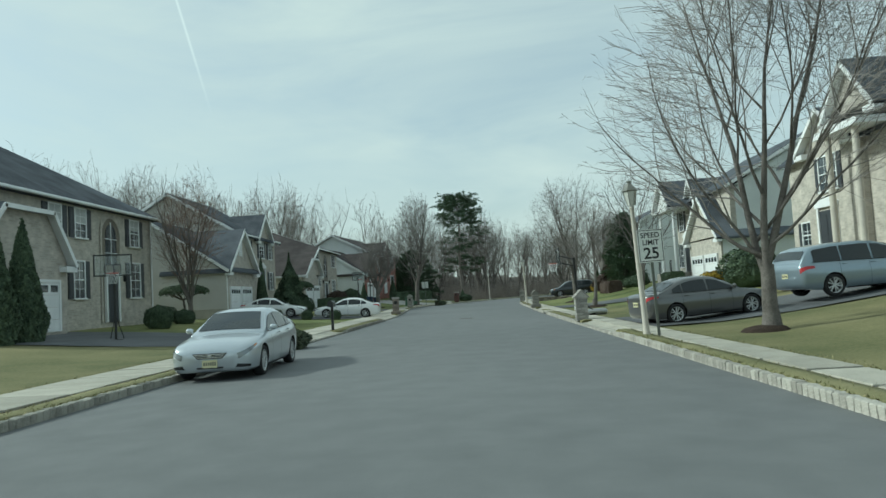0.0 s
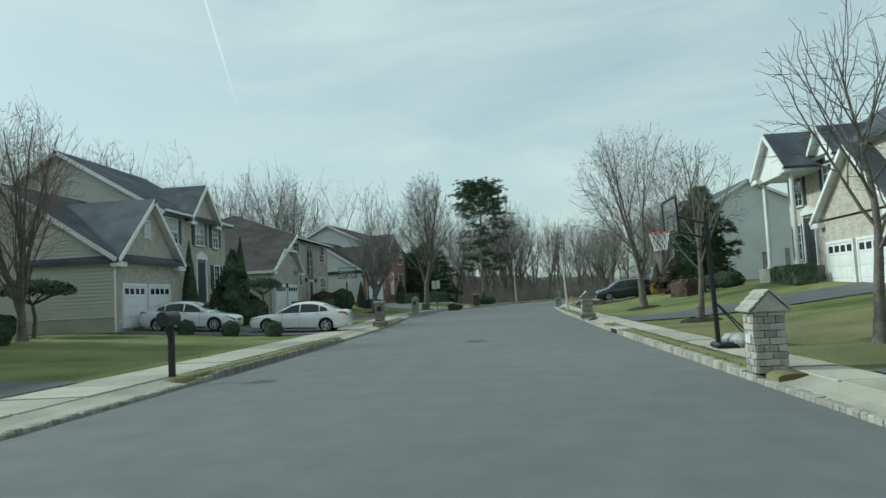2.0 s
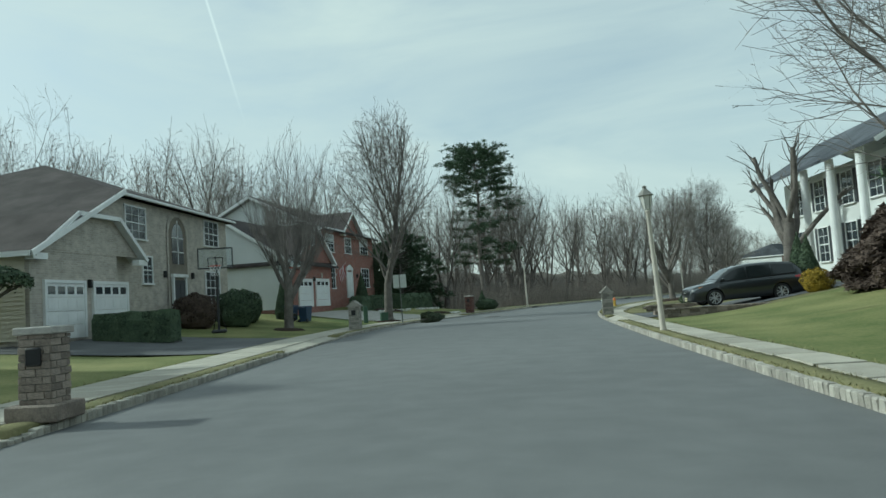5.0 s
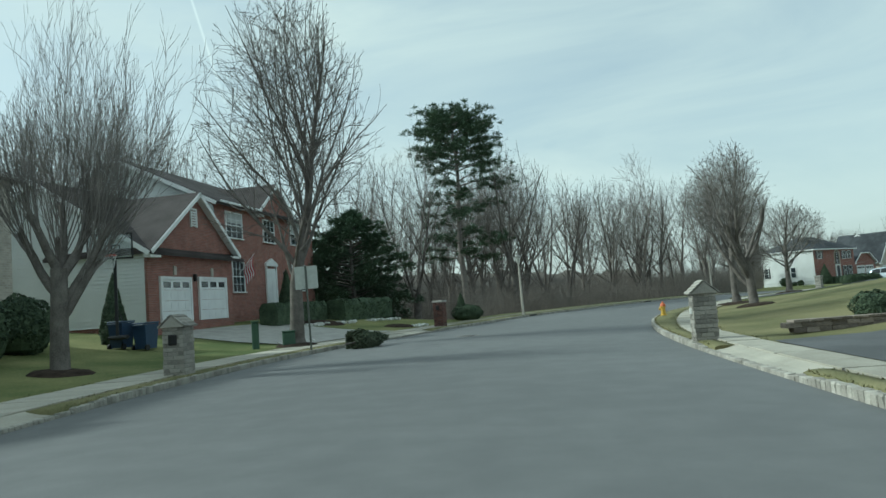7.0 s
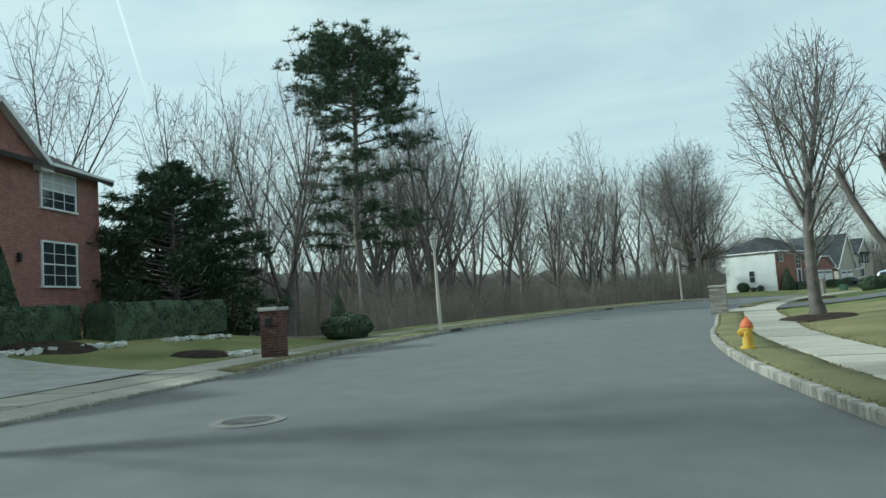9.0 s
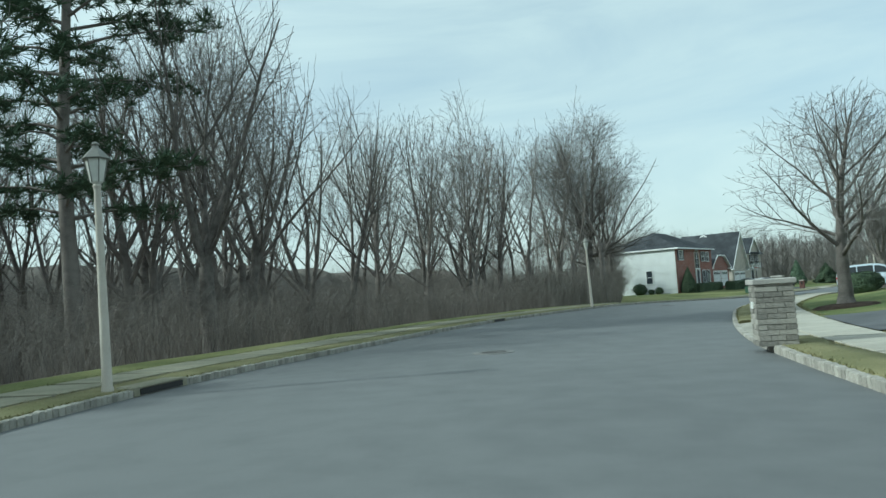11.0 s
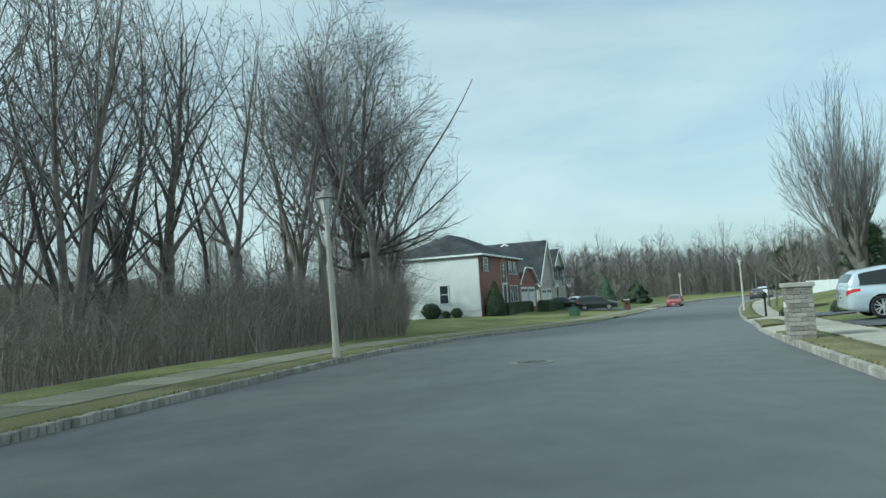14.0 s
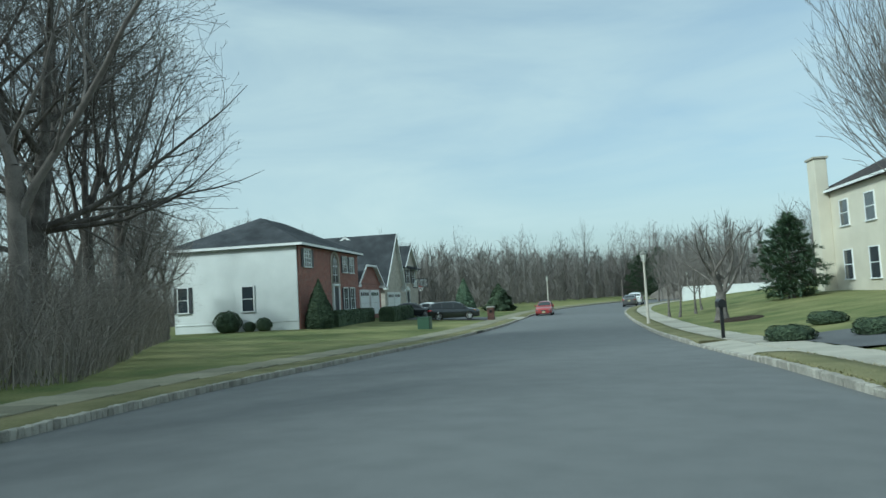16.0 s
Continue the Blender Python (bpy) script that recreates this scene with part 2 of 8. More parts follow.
M["siding_cream"] = mottled("siding_cream", (0.55, 0.51, 0.42), (0.66, 0.62, 0.52), 0.6, 30, 0.55, 0.04, spec=0.4)
M["siding_tan"] = mottled("siding_tan", (0.47, 0.455, 0.425), (0.57, 0.555, 0.52), 0.6, 30, 0.55, 0.04, spec=0.4)
M["white"] = mottled("white_paint", (0.68, 0.69, 0.70), (0.82, 0.83, 0.83), 1.5, 50, 0.45, 0.03)
M["shutter"] = plain("shutter_paint", (0.04, 0.044, 0.052), 0.5)
M["pane"] = glassy("window_glass", (0.035, 0.045, 0.055))
M["curtain"] = plain("curtain", (0.45, 0.46, 0.46), 0.9)
M["black"] = plain("black_paint", (0.014, 0.015, 0.017), 0.4)
M["pole_tan"] = mottled("lamp_post_paint", (0.45, 0.41, 0.36), (0.58, 0.54, 0.47), 2, 40, 0.6, 0.05)
M["steel"] = plain("steel", (0.35, 0.36, 0.37), 0.4, 0.9)
M["iron"] = mottled("cast_iron", (0.11, 0.107, 0.102), (0.22, 0.213, 0.205), 5, 60, 0.7, 0.3, metal=0.3)
M["sign_white"] = plain("sign_white", (0.78, 0.79, 0.76), 0.4)
M["sign_back"] = plain("sign_back", (0.55, 0.57, 0.53), 0.5, 0.3)
M["tarp"] = plain("silver_tarp", (0.45, 0.46, 0.46), 0.35, 0.4)
M["sign_black"] = plain("sign_black", (0.015, 0.015, 0.015), 0.5)
M["hyd_yellow"] = plain("hydrant_yellow", (0.62, 0.40, 0.06), 0.6)
M["hyd_orange"] = plain("hydrant_orange", (0.62, 0.16, 0.06), 0.6)
M["green_box"] = plain("green_enamel", (0.045, 0.095, 0.06), 0.5)

# ---- shared builders ----
def mesh_ob(name, verts, faces, mat, parent=None, label="", smooth=False):
    me = bpy.data.meshes.new(name)
    me.from_pydata([tuple(v) for v in verts], [], [tuple(f) for f in faces])
    me.materials.append(mat)
    if smooth:
        me.polygons.foreach_set("use_smooth", [True] * len(me.polygons))
    me.update()
    ob = new(name, me)
    if parent is not None:
        ob.parent = parent
    if label:
        ob["label"] = label
    return ob


def part(name, bm, mat, parent=None, label="", smooth=False):
    me = bpy.data.meshes.new(name)
    bm.to_mesh(me)
    bm.free()
    me.materials.append(mat)
    if smooth:
        me.polygons.foreach_set("use_smooth", [True] * len(me.polygons))
    ob = new(name, me)
    if parent is not None:
        ob.parent = parent
    if label:
        ob["label"] = label
    return ob


def empty(name, m, label="", category="", group="", kind=""):
    ob = new(name)
    ob.matrix_world = m
    return tagged(ob, label, category, group, kind)


def add_box(bm, x0, x1, y0, y1, z0, z1, bevel=0.0):
    r = bmesh.ops.create_cube(bm, size=1.0)
    vs = r["verts"]
    for v in vs:
        v.co = Vector((x0 + (v.co.x + 0.5) * (x1 - x0), y0 + (v.co.y + 0.5) * (y1 - y0), z0 + (v.co.z + 0.5) * (z1 - z0)))
    if bevel:
        es = list({e for v in vs for e in v.link_edges})
        bmesh.ops.bevel(bm, geom=es, offset=bevel, segments=1, affect="EDGES")


def box_part(name, x0, x1, y0, y1, z0, z1, mat, parent=None, bevel=0.0, label=""):
    bm = bmesh.new()
    add_box(bm, x0, x1, y0, y1, z0, z1, bevel)
    return part(name, bm, mat, parent, label)


def add_cyl(bm, p0, p1, r0, r1=None, n=12, caps=True):
    r1 = r0 if r1 is None else r1
    p0, p1 = Vector(p0), Vector(p1)
    d = p1 - p0
    m = Matrix.Translation((p0 + p1) / 2) @ d.to_track_quat("Z", "Y").to_matrix().to_4x4()
    bmesh.ops.create_cone(bm, cap_ends=caps, segments=n, radius1=r0, radius2=r1, depth=d.length, matrix=m)


def lathe(profile, n=16):
    """Verts and faces of a turned shape from (radius, height) pairs."""
    vs, fs = [], []
    for r, z in profile:
        for k in range(n):
            a = 2 * math.pi * k / n
            vs.append((r * math.cos(a), r * math.sin(a), z))
    for i in range(len(profile) - 1):
        for k in range(n):
            k2 = (k + 1) % n
            fs.append((i * n + k, i * n + k2, (i + 1) * n + k2, (i + 1) * n + k))
    fs.append(tuple(range(n))[::-1])
    fs.append(tuple((len(profile) - 1) * n + k for k in range(n)))
    return vs, fs


# ---- plan of the street ----
LEFT = [(-3.1, -60), (-3.1, -20), (-3.1, 0), (-3.0, 20), (-2.6, 45), (-2.7, 58), (-3.4, 71), (-3.9, 80), (-3.7, 88), (-2.7, 94), (-1.2, 99.5), (0.2, 104),
        (3.1, 112), (5.55, 118.6), (9.05, 124.78), (12.9, 131.15), (17.6, 137.75), (23.65, 144.2), (29.55, 150.1), (35.05, 155.2), (40.7, 159.7), (45.7, 163.5), (51.75, 167.5), (62, 174.3),
        (75, 184.3), (87, 193), (101, 200.8), (119, 207), (152, 211), (215, 214)]
RIGHT = [(6.4, -60), (6.4, -20), (6.4, 0), (6.4, 20), (6.3, 45), (6.45, 60), (6.7, 74), (7.3, 87), (8.6, 96), (10.7, 103.5), (13, 109), (16, 116), (18.7, 121),
         (22, 126.2), (25.6, 131.2), (31, 137), (37, 142.8), (43.8, 148.5), (51, 154.7), (60, 162.2), (70.7, 170.8), (82, 179.2), (95, 187), (113, 194), (150, 200), (213, 204)]


def smooth01(v):
    v = min(1.0, max(0.0, v))
    return v * v * (3 - 2 * v)


def road_z(x, y):
    return -0.68 * smooth01((0.72 * x + 0.69 * y - 118) / 37)


def spline(points, step=0.5):
    p = np.array(points, float)
    out = []
    for i in range(len(p) - 1):
        a, b, c, d = p[max(i - 1, 0)], p[i], p[i + 1], p[min(i + 2, len(p) - 1)]
        n = max(2, int(np.linalg.norm(c - b) / 0.1))
        for k in range(n):
            t = k / n
            out.append(0.5 * (2 * b + (c - a) * t + (2 * a - 5 * b + 4 * c - d) * t * t + (3 * b - a - 3 * c + d) * t ** 3))
    out.append(p[-1])
    out = np.array(out)
    s = np.r_[0, np.cumsum(np.linalg.norm(np.diff(out, axis=0), axis=1))]
    k = np.arange(0, s[-1], step)
    return np.stack([np.interp(k, s, out[:, 0]), np.interp(k, s, out[:, 1])], 1)


class Side:
    def __init__(self, points, sign):
        self.p = spline(points)
        t = np.gradient(self.p, axis=0)
        for _ in range(4):
            t[1:-1] = (t[:-2] + t[1:-1] * 2 + t[2:]) / 4
        t /= np.linalg.norm(t, axis=1)[:, None]
        self.t = t
        self.n = np.stack([-t[:, 1], t[:, 0]], 1) * sign
        self.sign = sign

    def index(self, x, y):
        return int(np.argmin((self.p[:, 0] - x) ** 2 + (self.p[:, 1] - y) ** 2))

    def place(self, i, d):
        i = min(max(i, 0), len(self.p) - 1)
        return self.p[i] + self.n[i] * d


SL, SR = Side(LEFT, 1), Side(RIGHT, -1)
RISE_L = [(-60, 0.6), (45, 0.55), (60, 0.5), (75, 0.6), (90, 1.1), (100, 1.15), (108, 1.1), (114, 0.7), (119, 0.2), (155, 0.2), (162, 0.5), (300, 0.5)]
RISE_R = [(-60, 1.2), (20, 1.2), (40, 0.9), (52, 0.8), (62, 1.3), (75, 1.3), (90, 1.1), (110, 0.9), (130, 0.9), (150, 1.0), (300, 1.2)]


def wood_share(y):
    """How far the left bank falls away into the wood, by the kerb's y."""
    return smooth01((y - 113) / 6) * (1 - smooth01((y - 148) / 6))


def verge_edge(side, i):
    """Width of the grass strip behind the kerb."""
    y = side.p[i][1]
    return float(np.interp(y, [88, 98], [0.52, 1.0])) if side is SR else float(np.interp(y, [100, 116], [0.55, 1.1]))


def walk_edge(side, i):
    """Offset of the pavement's far edge."""
    y = side.p[i][1]
    return verge_edge(side, i) + (float(np.interp(y, [88, 98], [0.70, 1.2])) if side is SR else 1.45)


def rise(side, i, d):
    y = side.p[i][1]
    table = RISE_L if side is SL else RISE_R
    h = np.interp(y, [a for a, _ in table], [b for _, b in table])
    z = 0.125 + h * smooth01((d - 1.6) / 11.6)
    if side is SL:
        w = wood_share(y)
        z = z * (1 - w) + w * (0.13 - 2.3 * smooth01((d - 4.2) / 9.0))
    x, yy = side.place(i, 0)
    return z + road_z(x, yy)


def ground_z(x, y):
    """Height of the ground at a place beside the road."""
    best = None
    for s in (SL, SR):
        i = s.index(x, y)
        v = np.array([x, y]) - s.p[i]
        d = float(v @ s.n[i])
        if best is None or abs(d) < abs(best[2]) or d > 0:
            if d > 0 or best is None:
                best = (s, i, d)
    s, i, d = best
    return rise(s, i, d) if d > 0.2 else road_z(x, y)


def sweep(name, side, cols, i0, i1, mat, step=1, kind="structure", label="", cat="", parent=None, smooth=True, noise_amp=0.0, caps=False):
    """A strip along one kerb from station i0 to i1; cols are (offset, height over the road or None for the bank's own height)."""
    idx = list(range(i0, i1, step))
    if idx[-1] != i1:
        idx.append(i1)
    vs, fs = [], []
    for i in idx:
        for d, z in cols:
            d = d(side, i) if callable(d) else d
            x, y = side.place(i, d)
            h = rise(side, i, d) if z is None else z + road_z(*side.place(i, 0))
            if noise_amp:
                h += noise_amp * noise.noise((x * 0.9, y * 0.9, 0.3))
            vs.append((x, y, h))
    k = len(cols)
    for a in range(len(idx) - 1):
        for c in range(k - 1):
            q = (a * k + c, a * k + c + 1, (a + 1) * k + c + 1, (a + 1) * k + c)
            fs.append(q if side.sign < 0 else q[::-1])
    if caps:
        fs += [tuple(range(k)), tuple((len(idx) - 1) * k + c for c in range(k))]
    ob = mesh_ob(name, vs, fs, mat, parent, smooth=smooth)
    if parent is None:
        tagged(ob, label, cat, kind=kind)
    return ob

# ---- ground, road, kerbs, pavements ----
def build_road():
    n = min(len(SL.p), len(SR.p))
    vs, fs = [], []
    m = 12
    for i in range(0, len(SL.p), 2):
        a = SL.place(i, 0.02)
        j = SR.index(*(a - SL.n[i] * 9.4))
        b = SR.place(j, 0.02)
        for k in range(m + 1):
            f = k / m
            x, y = a * (1 - f) + b * f
            vs.append((x, y, road_z(x, y) + 0.05 * math.sin(math.pi * f) - 0.02))
    rows = len(vs) // (m + 1)
    for r in range(rows - 1):
        for k in range(m):
            q = (r * (m + 1) + k, r * (m + 1) + k + 1, (r + 1) * (m + 1) + k + 1, (r + 1) * (m + 1) + k)
            fs.append(q)
    return tagged(mesh_ob("road", vs, fs, M["asphalt"], smooth=True), "worn grey asphalt residential street curving away", "road", kind="structure")


road = build_road()

OFFS = [0.6, 1.3, 2.1, 3.0, 4.2, 5.5, 7, 8.5, 10, 12, 14, 17, 21, 27, 36, 50, 70]


def build_ground():
    vs, fs, litter = [], [], []
    w0, w1 = SL.index(3.2, 112), SL.index(31.5, 151.5)
    for side in (SL, SR):
        idx = list(range(0, len(side.p), 4))
        base = len(vs)
        for i in idx:
            for d in OFFS:
                x, y = side.place(i, d)
                z = rise(side, i, d) - (0.05 if d < walk_edge(side, i) + 0.05 else 0) + (0.05 * noise.noise((x * 0.25, y * 0.25, 1.7)) if d > 4 else 0)
                if d >= 50:
                    z -= 0.6
                vs.append((x, y, z))
        k = len(OFFS)
        for a in range(len(idx) - 1):
            for c in range(k - 1):
                q = (base + a * k + c, base + a * k + c + 1, base + (a + 1) * k + c + 1, base + (a + 1) * k + c)
                fs.append(q if side.sign < 0 else q[::-1])
                litter.append(side is SL and OFFS[c] >= 4.2 and w0 <= idx[a] < w1)
    b = len(vs)
    vs += [(-2500, -2500, -3.2), (2500, -2500, -3.2), (2500, 2500, -3.2), (-2500, 2500, -3.2)]
    fs.append((b, b + 1, b + 2, b + 3))
    ob = mesh_ob("ground", vs, fs, M["lawn"], smooth=True)
    ob.data.materials.append(M["tan_lawn"])
    ob.data.materials.append(M["leaf_litter"])
    for p in ob.data.polygons:
        if p.index < len(litter) and litter[p.index]:
            p.material_index = 2
            continue
        c = p.center
        if (c.x > 6 and (c.y < 51 - 0.9 * (c.x - 6) or 77 < c.y < 112)) or (c.x < -3 and c.y < 32):
            p.material_index = 1
    return tagged(ob, "mown winter lawns in patchy green and straw", "lawn", kind="structure")


ground = build_ground()

# crossings: (side, first and last kerb point, driveway length, driveway material)
CROSS_L = [((-3, 31.6), (-3, 38.4)), ((-2.6, 50.6), (-2.7, 59.4)), ((-3.5, 72.2), (-4, 79.8)), ((-2.4, 95.2), (-0.3, 102.8)), ((69.6, 180.3), (74.6, 184.1))]
CROSS_R = [((6.4, 29.3), (6.35, 35.4)), ((6.3, 51.4), (6.4, 56.2)), ((6.9, 79.0), (7.1, 83.6)), ((16.6, 117.4), (19.6, 122.6)), ((35.4, 141.3), (38.6, 144.3)), ((44.0, 149.4), (48.5, 153.4))]


def stations(side, crossings):
    return [(side.index(*a), side.index(*b)) for a, b in crossings]


def gaps_between(side, cuts):
    out, at = [], 0
    for a, b in cuts:
        out.append((at, a))
        at = b
    return out + [(at, len(side.p) - 1)]


CUT_L, CUT_R = stations(SL, CROSS_L), stations(SR, CROSS_R)
for side, cuts in ((SL, CUT_L), (SR, CUT_R)):
    verge = empty("verge", pose(0, 0, 0), "strip of straw-coloured grass between kerb and pavement", "grass verge", kind="structure")
    for a, b in gaps_between(side, cuts):
        sweep("grass_strip", side, [(0.12, -0.02), (0.12, 0.095), (0.2, 0.125), (lambda s, i: verge_edge(s, i) * 0.6, 0.135), (lambda s, i: verge_edge(s, i) - 0.03, 0.125), (lambda s, i: verge_edge(s, i) + 0.015, -0.02)], a, b, M["verge"], 1, parent=verge, noise_amp=0.02, caps=True)
    for a, b in cuts:
        sweep("apron", side, [(0.11, -0.03), (0.115, 0.04), (0.3, 0.06), (lambda s, i: verge_edge(s, i) + 0.006, 0.121), (lambda s, i: verge_edge(s, i) + 0.006, 0.0)], a, b, M["concrete"], 1,
              label="pale concrete driveway apron", cat="driveway apron", smooth=False)
    bed = sweep("pavement", side, [(verge_edge, 0.0), (lambda s, i: verge_edge(s, i) + 0.01, 0.118), (lambda s, i: walk_edge(s, i) - 0.02, 0.122), (walk_edge, 0.0)], 0, len(side.p) - 1, M["joint"], 2,
                label="pale concrete slab pavement along the street", cat="pavement", smooth=False)
# driveways up to the garages
def driveway(side, cut, d1, mat, label, z_add=0.03, widen=0):
    sweep("driveway", side, [(lambda s, i: walk_edge(s, i) - 0.01, None), (3.0, None), (5, None), (7, None), (9, None), (d1, None)], cut[0] - widen, cut[1] + widen, mat, 1,
          label=label, cat="driveway").location.z = z_add


tar = "dark asphalt driveway sloping up to a garage"
driveway(SL, CUT_L[0], 11.5, M["drive_asphalt"], tar)
driveway(SL, (SL.index(-2.6, 53.6), CUT_L[1][1]), 10.6, M["drive_asphalt"], tar)
driveway(SL, CUT_L[2], 10.2, M["drive_asphalt"], tar)
driveway(SL, CUT_L[3], 9.0, M["pale_paver"], "pale paved driveway in front of a brick garage")
driveway(SL, CUT_L[4], 14, M["drive_asphalt"], tar)
for k, d in ((0, 13.0), (1, 11.0), (2, 14.0), (3, 16.0), (4, 14.0), (5, 16.0)):
    driveway(SR, CUT_R[k], d, M["drive_asphalt"], tar)
# ---- houses: local x runs along the front, local y goes back from the street, heights are above the street ----
def prism(name, parent, pts, a0, a1, axis, mat, thick=0.14, label=""):
    """A folded roof: pts are (across, height) from eave to eave, drawn out from a0 to a1 along axis 'v' or 'u'."""
    n = len(pts)
    vs = []
    for h in (0.0, -thick):
        for a in (a0, a1):
            for p, z in pts:
                vs.append((p, a, z + h) if axis == "v" else (a, p, z + h))
    fs = []
    for k in range(n - 1):
        fs += [(k, k + 1, n + k + 1, n + k), (2 * n + k + 1, 2 * n + k, 3 * n + k, 3 * n + k + 1),
               (k + 1, k, 2 * n + k, 2 * n + k + 1), (n + k, n + k + 1, 3 * n + k + 1, 3 * n + k)]
    fs += [(0, n, 3 * n, 2 * n), (2 * n - 1, n - 1, 3 * n - 1, 4 * n - 1)]
    ob = mesh_ob(name, vs, fs, mat, parent, label)
    bm = bmesh.new()
    bm.from_mesh(ob.data)
    bmesh.ops.recalc_face_normals(bm, faces=bm.faces)
    bm.to_mesh(ob.data)
    bm.free()
    ob.data.materials.append(M["white"])
    for p in ob.data.polygons:
        p.material_index = 1 if p.normal.z < -0.2 else 0
    if axis == "u":
        for k in range(n - 1):
            beam("rake_board", parent, (pts[k][0], pts[k][1] - 0.02), (pts[k + 1][0], pts[k + 1][1] - 0.02), a0, M["white"], 0.19, 0.04, "u")
            beam("rake_board", parent, (pts[k][0], pts[k][1] - 0.02), (pts[k + 1][0], pts[k + 1][1] - 0.02), a1 + 0.04, M["white"], 0.19, 0.04, "u")
    return ob


def hip(parent, u0, u1, v0, v1, ze, zr, mat, o=0.4):
    k = min(u1 - u0, v1 - v0) / 2
    um, vm = (u0 + u1) / 2, (v0 + v1) / 2
    wide = u1 - u0 >= v1 - v0
    r0, r1 = ((u0 + k, vm), (u1 - k, vm)) if wide else ((um, v0 + k), (um, v1 - k))
    if abs(r0[0] - r1[0]) + abs(r0[1] - r1[1]) < 0.3:
        r1 = (r0[0] + 0.3, r0[1])
    c = [(u0 - o, v0 - o), (u1 + o, v0 - o), (u1 + o, v1 + o), (u0 - o, v1 + o)]
    vs = [(x, y, ze) for x, y in c] + [(*r0, zr), (*r1, zr)] + [(x, y, ze - 0.16) for x, y in c]
    fs = [(0, 1, 5, 4), (1, 2, 5), (2, 3, 4, 5), (3, 0, 4)] if wide else [(0, 1, 4), (1, 2, 5, 4), (2, 3, 5), (3, 0, 4, 5)]
    mesh_ob("roof", vs, fs + [(6, 9, 8, 7)], mat, parent)
    mesh_ob("fascia", [vs[0], vs[1], vs[2], vs[3]] + vs[6:10], [(0, 4, 5, 1), (1, 5, 6, 2), (2, 6, 7, 3), (3, 7, 4, 0)], M["white"], parent, "white eaves board")


def slab_wall(name, parent, pts, v, mat, t=0.25, axis="v"):
    """A wall of any outline, pts (across, height), its outer face at v, thickness going back."""
    n = len(pts)
    if axis == "v":
        vs = [(p, v, z) for p, z in pts] + [(p, v + t, z) for p, z in pts]
    else:
        vs = [(v, p, z) for p, z in pts] + [(v + t, p, z) for p, z in pts]
    fs = [tuple(range(n)), tuple(range(2 * n - 1, n - 1, -1))] + [(k, n + k, n + (k + 1) % n, (k + 1) % n) for k in range(n)]
    ob = mesh_ob(name, vs, fs, mat, parent)
    bm = bmesh.new()
    bm.from_mesh(ob.data)
    bmesh.ops.recalc_face_normals(bm, faces=bm.faces)
    bm.to_mesh(ob.data)
    bm.free()
    return ob


def lap_siding(parent, pts, u, out, mat, pitch=0.15):
    """Overlapping boards on the flank at u, whose outside is towards out (-1 or 1); pts (depth, height) outline."""
    def span(z):
        hit = []
        n = len(pts)
        for k in range(n):
            (a, za), (b, zb) = pts[k], pts[(k + 1) % n]
            if (za - z) * (zb - z) < 0:
                hit.append(a + (b - a) * (z - za) / (zb - za))
        return (min(hit), max(hit)) if len(hit) >= 2 else None
    z0, z1 = min(p[1] for p in pts), max(p[1] for p in pts)
    vs, fs = [], []
    z = z0 + 0.01
    while z < z1 - 0.02:
        zt = min(z + pitch, z1 - 0.01)
        lo, hi = span(z), span(zt)
        if lo and hi:
            b = len(vs)
            x0, x1 = u + out * 0.055, u + out * 0.02
            vs += [(x0, lo[0], z), (x0, lo[1], z), (x1, hi[1], zt), (x1, hi[0], zt), (u, lo[0], z), (u, lo[1], z)]
            q = [(b, b + 1, b + 2, b + 3), (b + 4, b + 5, b + 1, b)]
            fs += q if out > 0 else [f[::-1] for f in q]
        z = zt
    return mesh_ob("siding", vs, fs, mat, parent, "horizontal lap siding")


def beam(name, parent, a, b, v, mat, w=0.2, t=0.06, axis="v"):
    """A flat board from a to b, both (across, height), standing t proud of v."""
    a, b = Vector(a), Vector(b)
    d = (b - a).normalized()
    n = Vector((-d.y, d.x)) * w
    q = [a, b, b - n, a - n]
    vs = ([(p.x, v, p.y) for p in q] + [(p.x, v - t, p.y) for p in q]) if axis == "v" else ([(v, p.x, p.y) for p in q] + [(v - t, p.x, p.y) for p in q])
    fs = [(0, 1, 2, 3), (7, 6, 5, 4), (0, 4, 5, 1), (1, 5, 6, 2), (2, 6, 7, 3), (3, 7, 4, 0)]
    return mesh_ob(name, vs, fs, mat, parent)


FACE = {"front": 0, "near": -90, "far": 90}


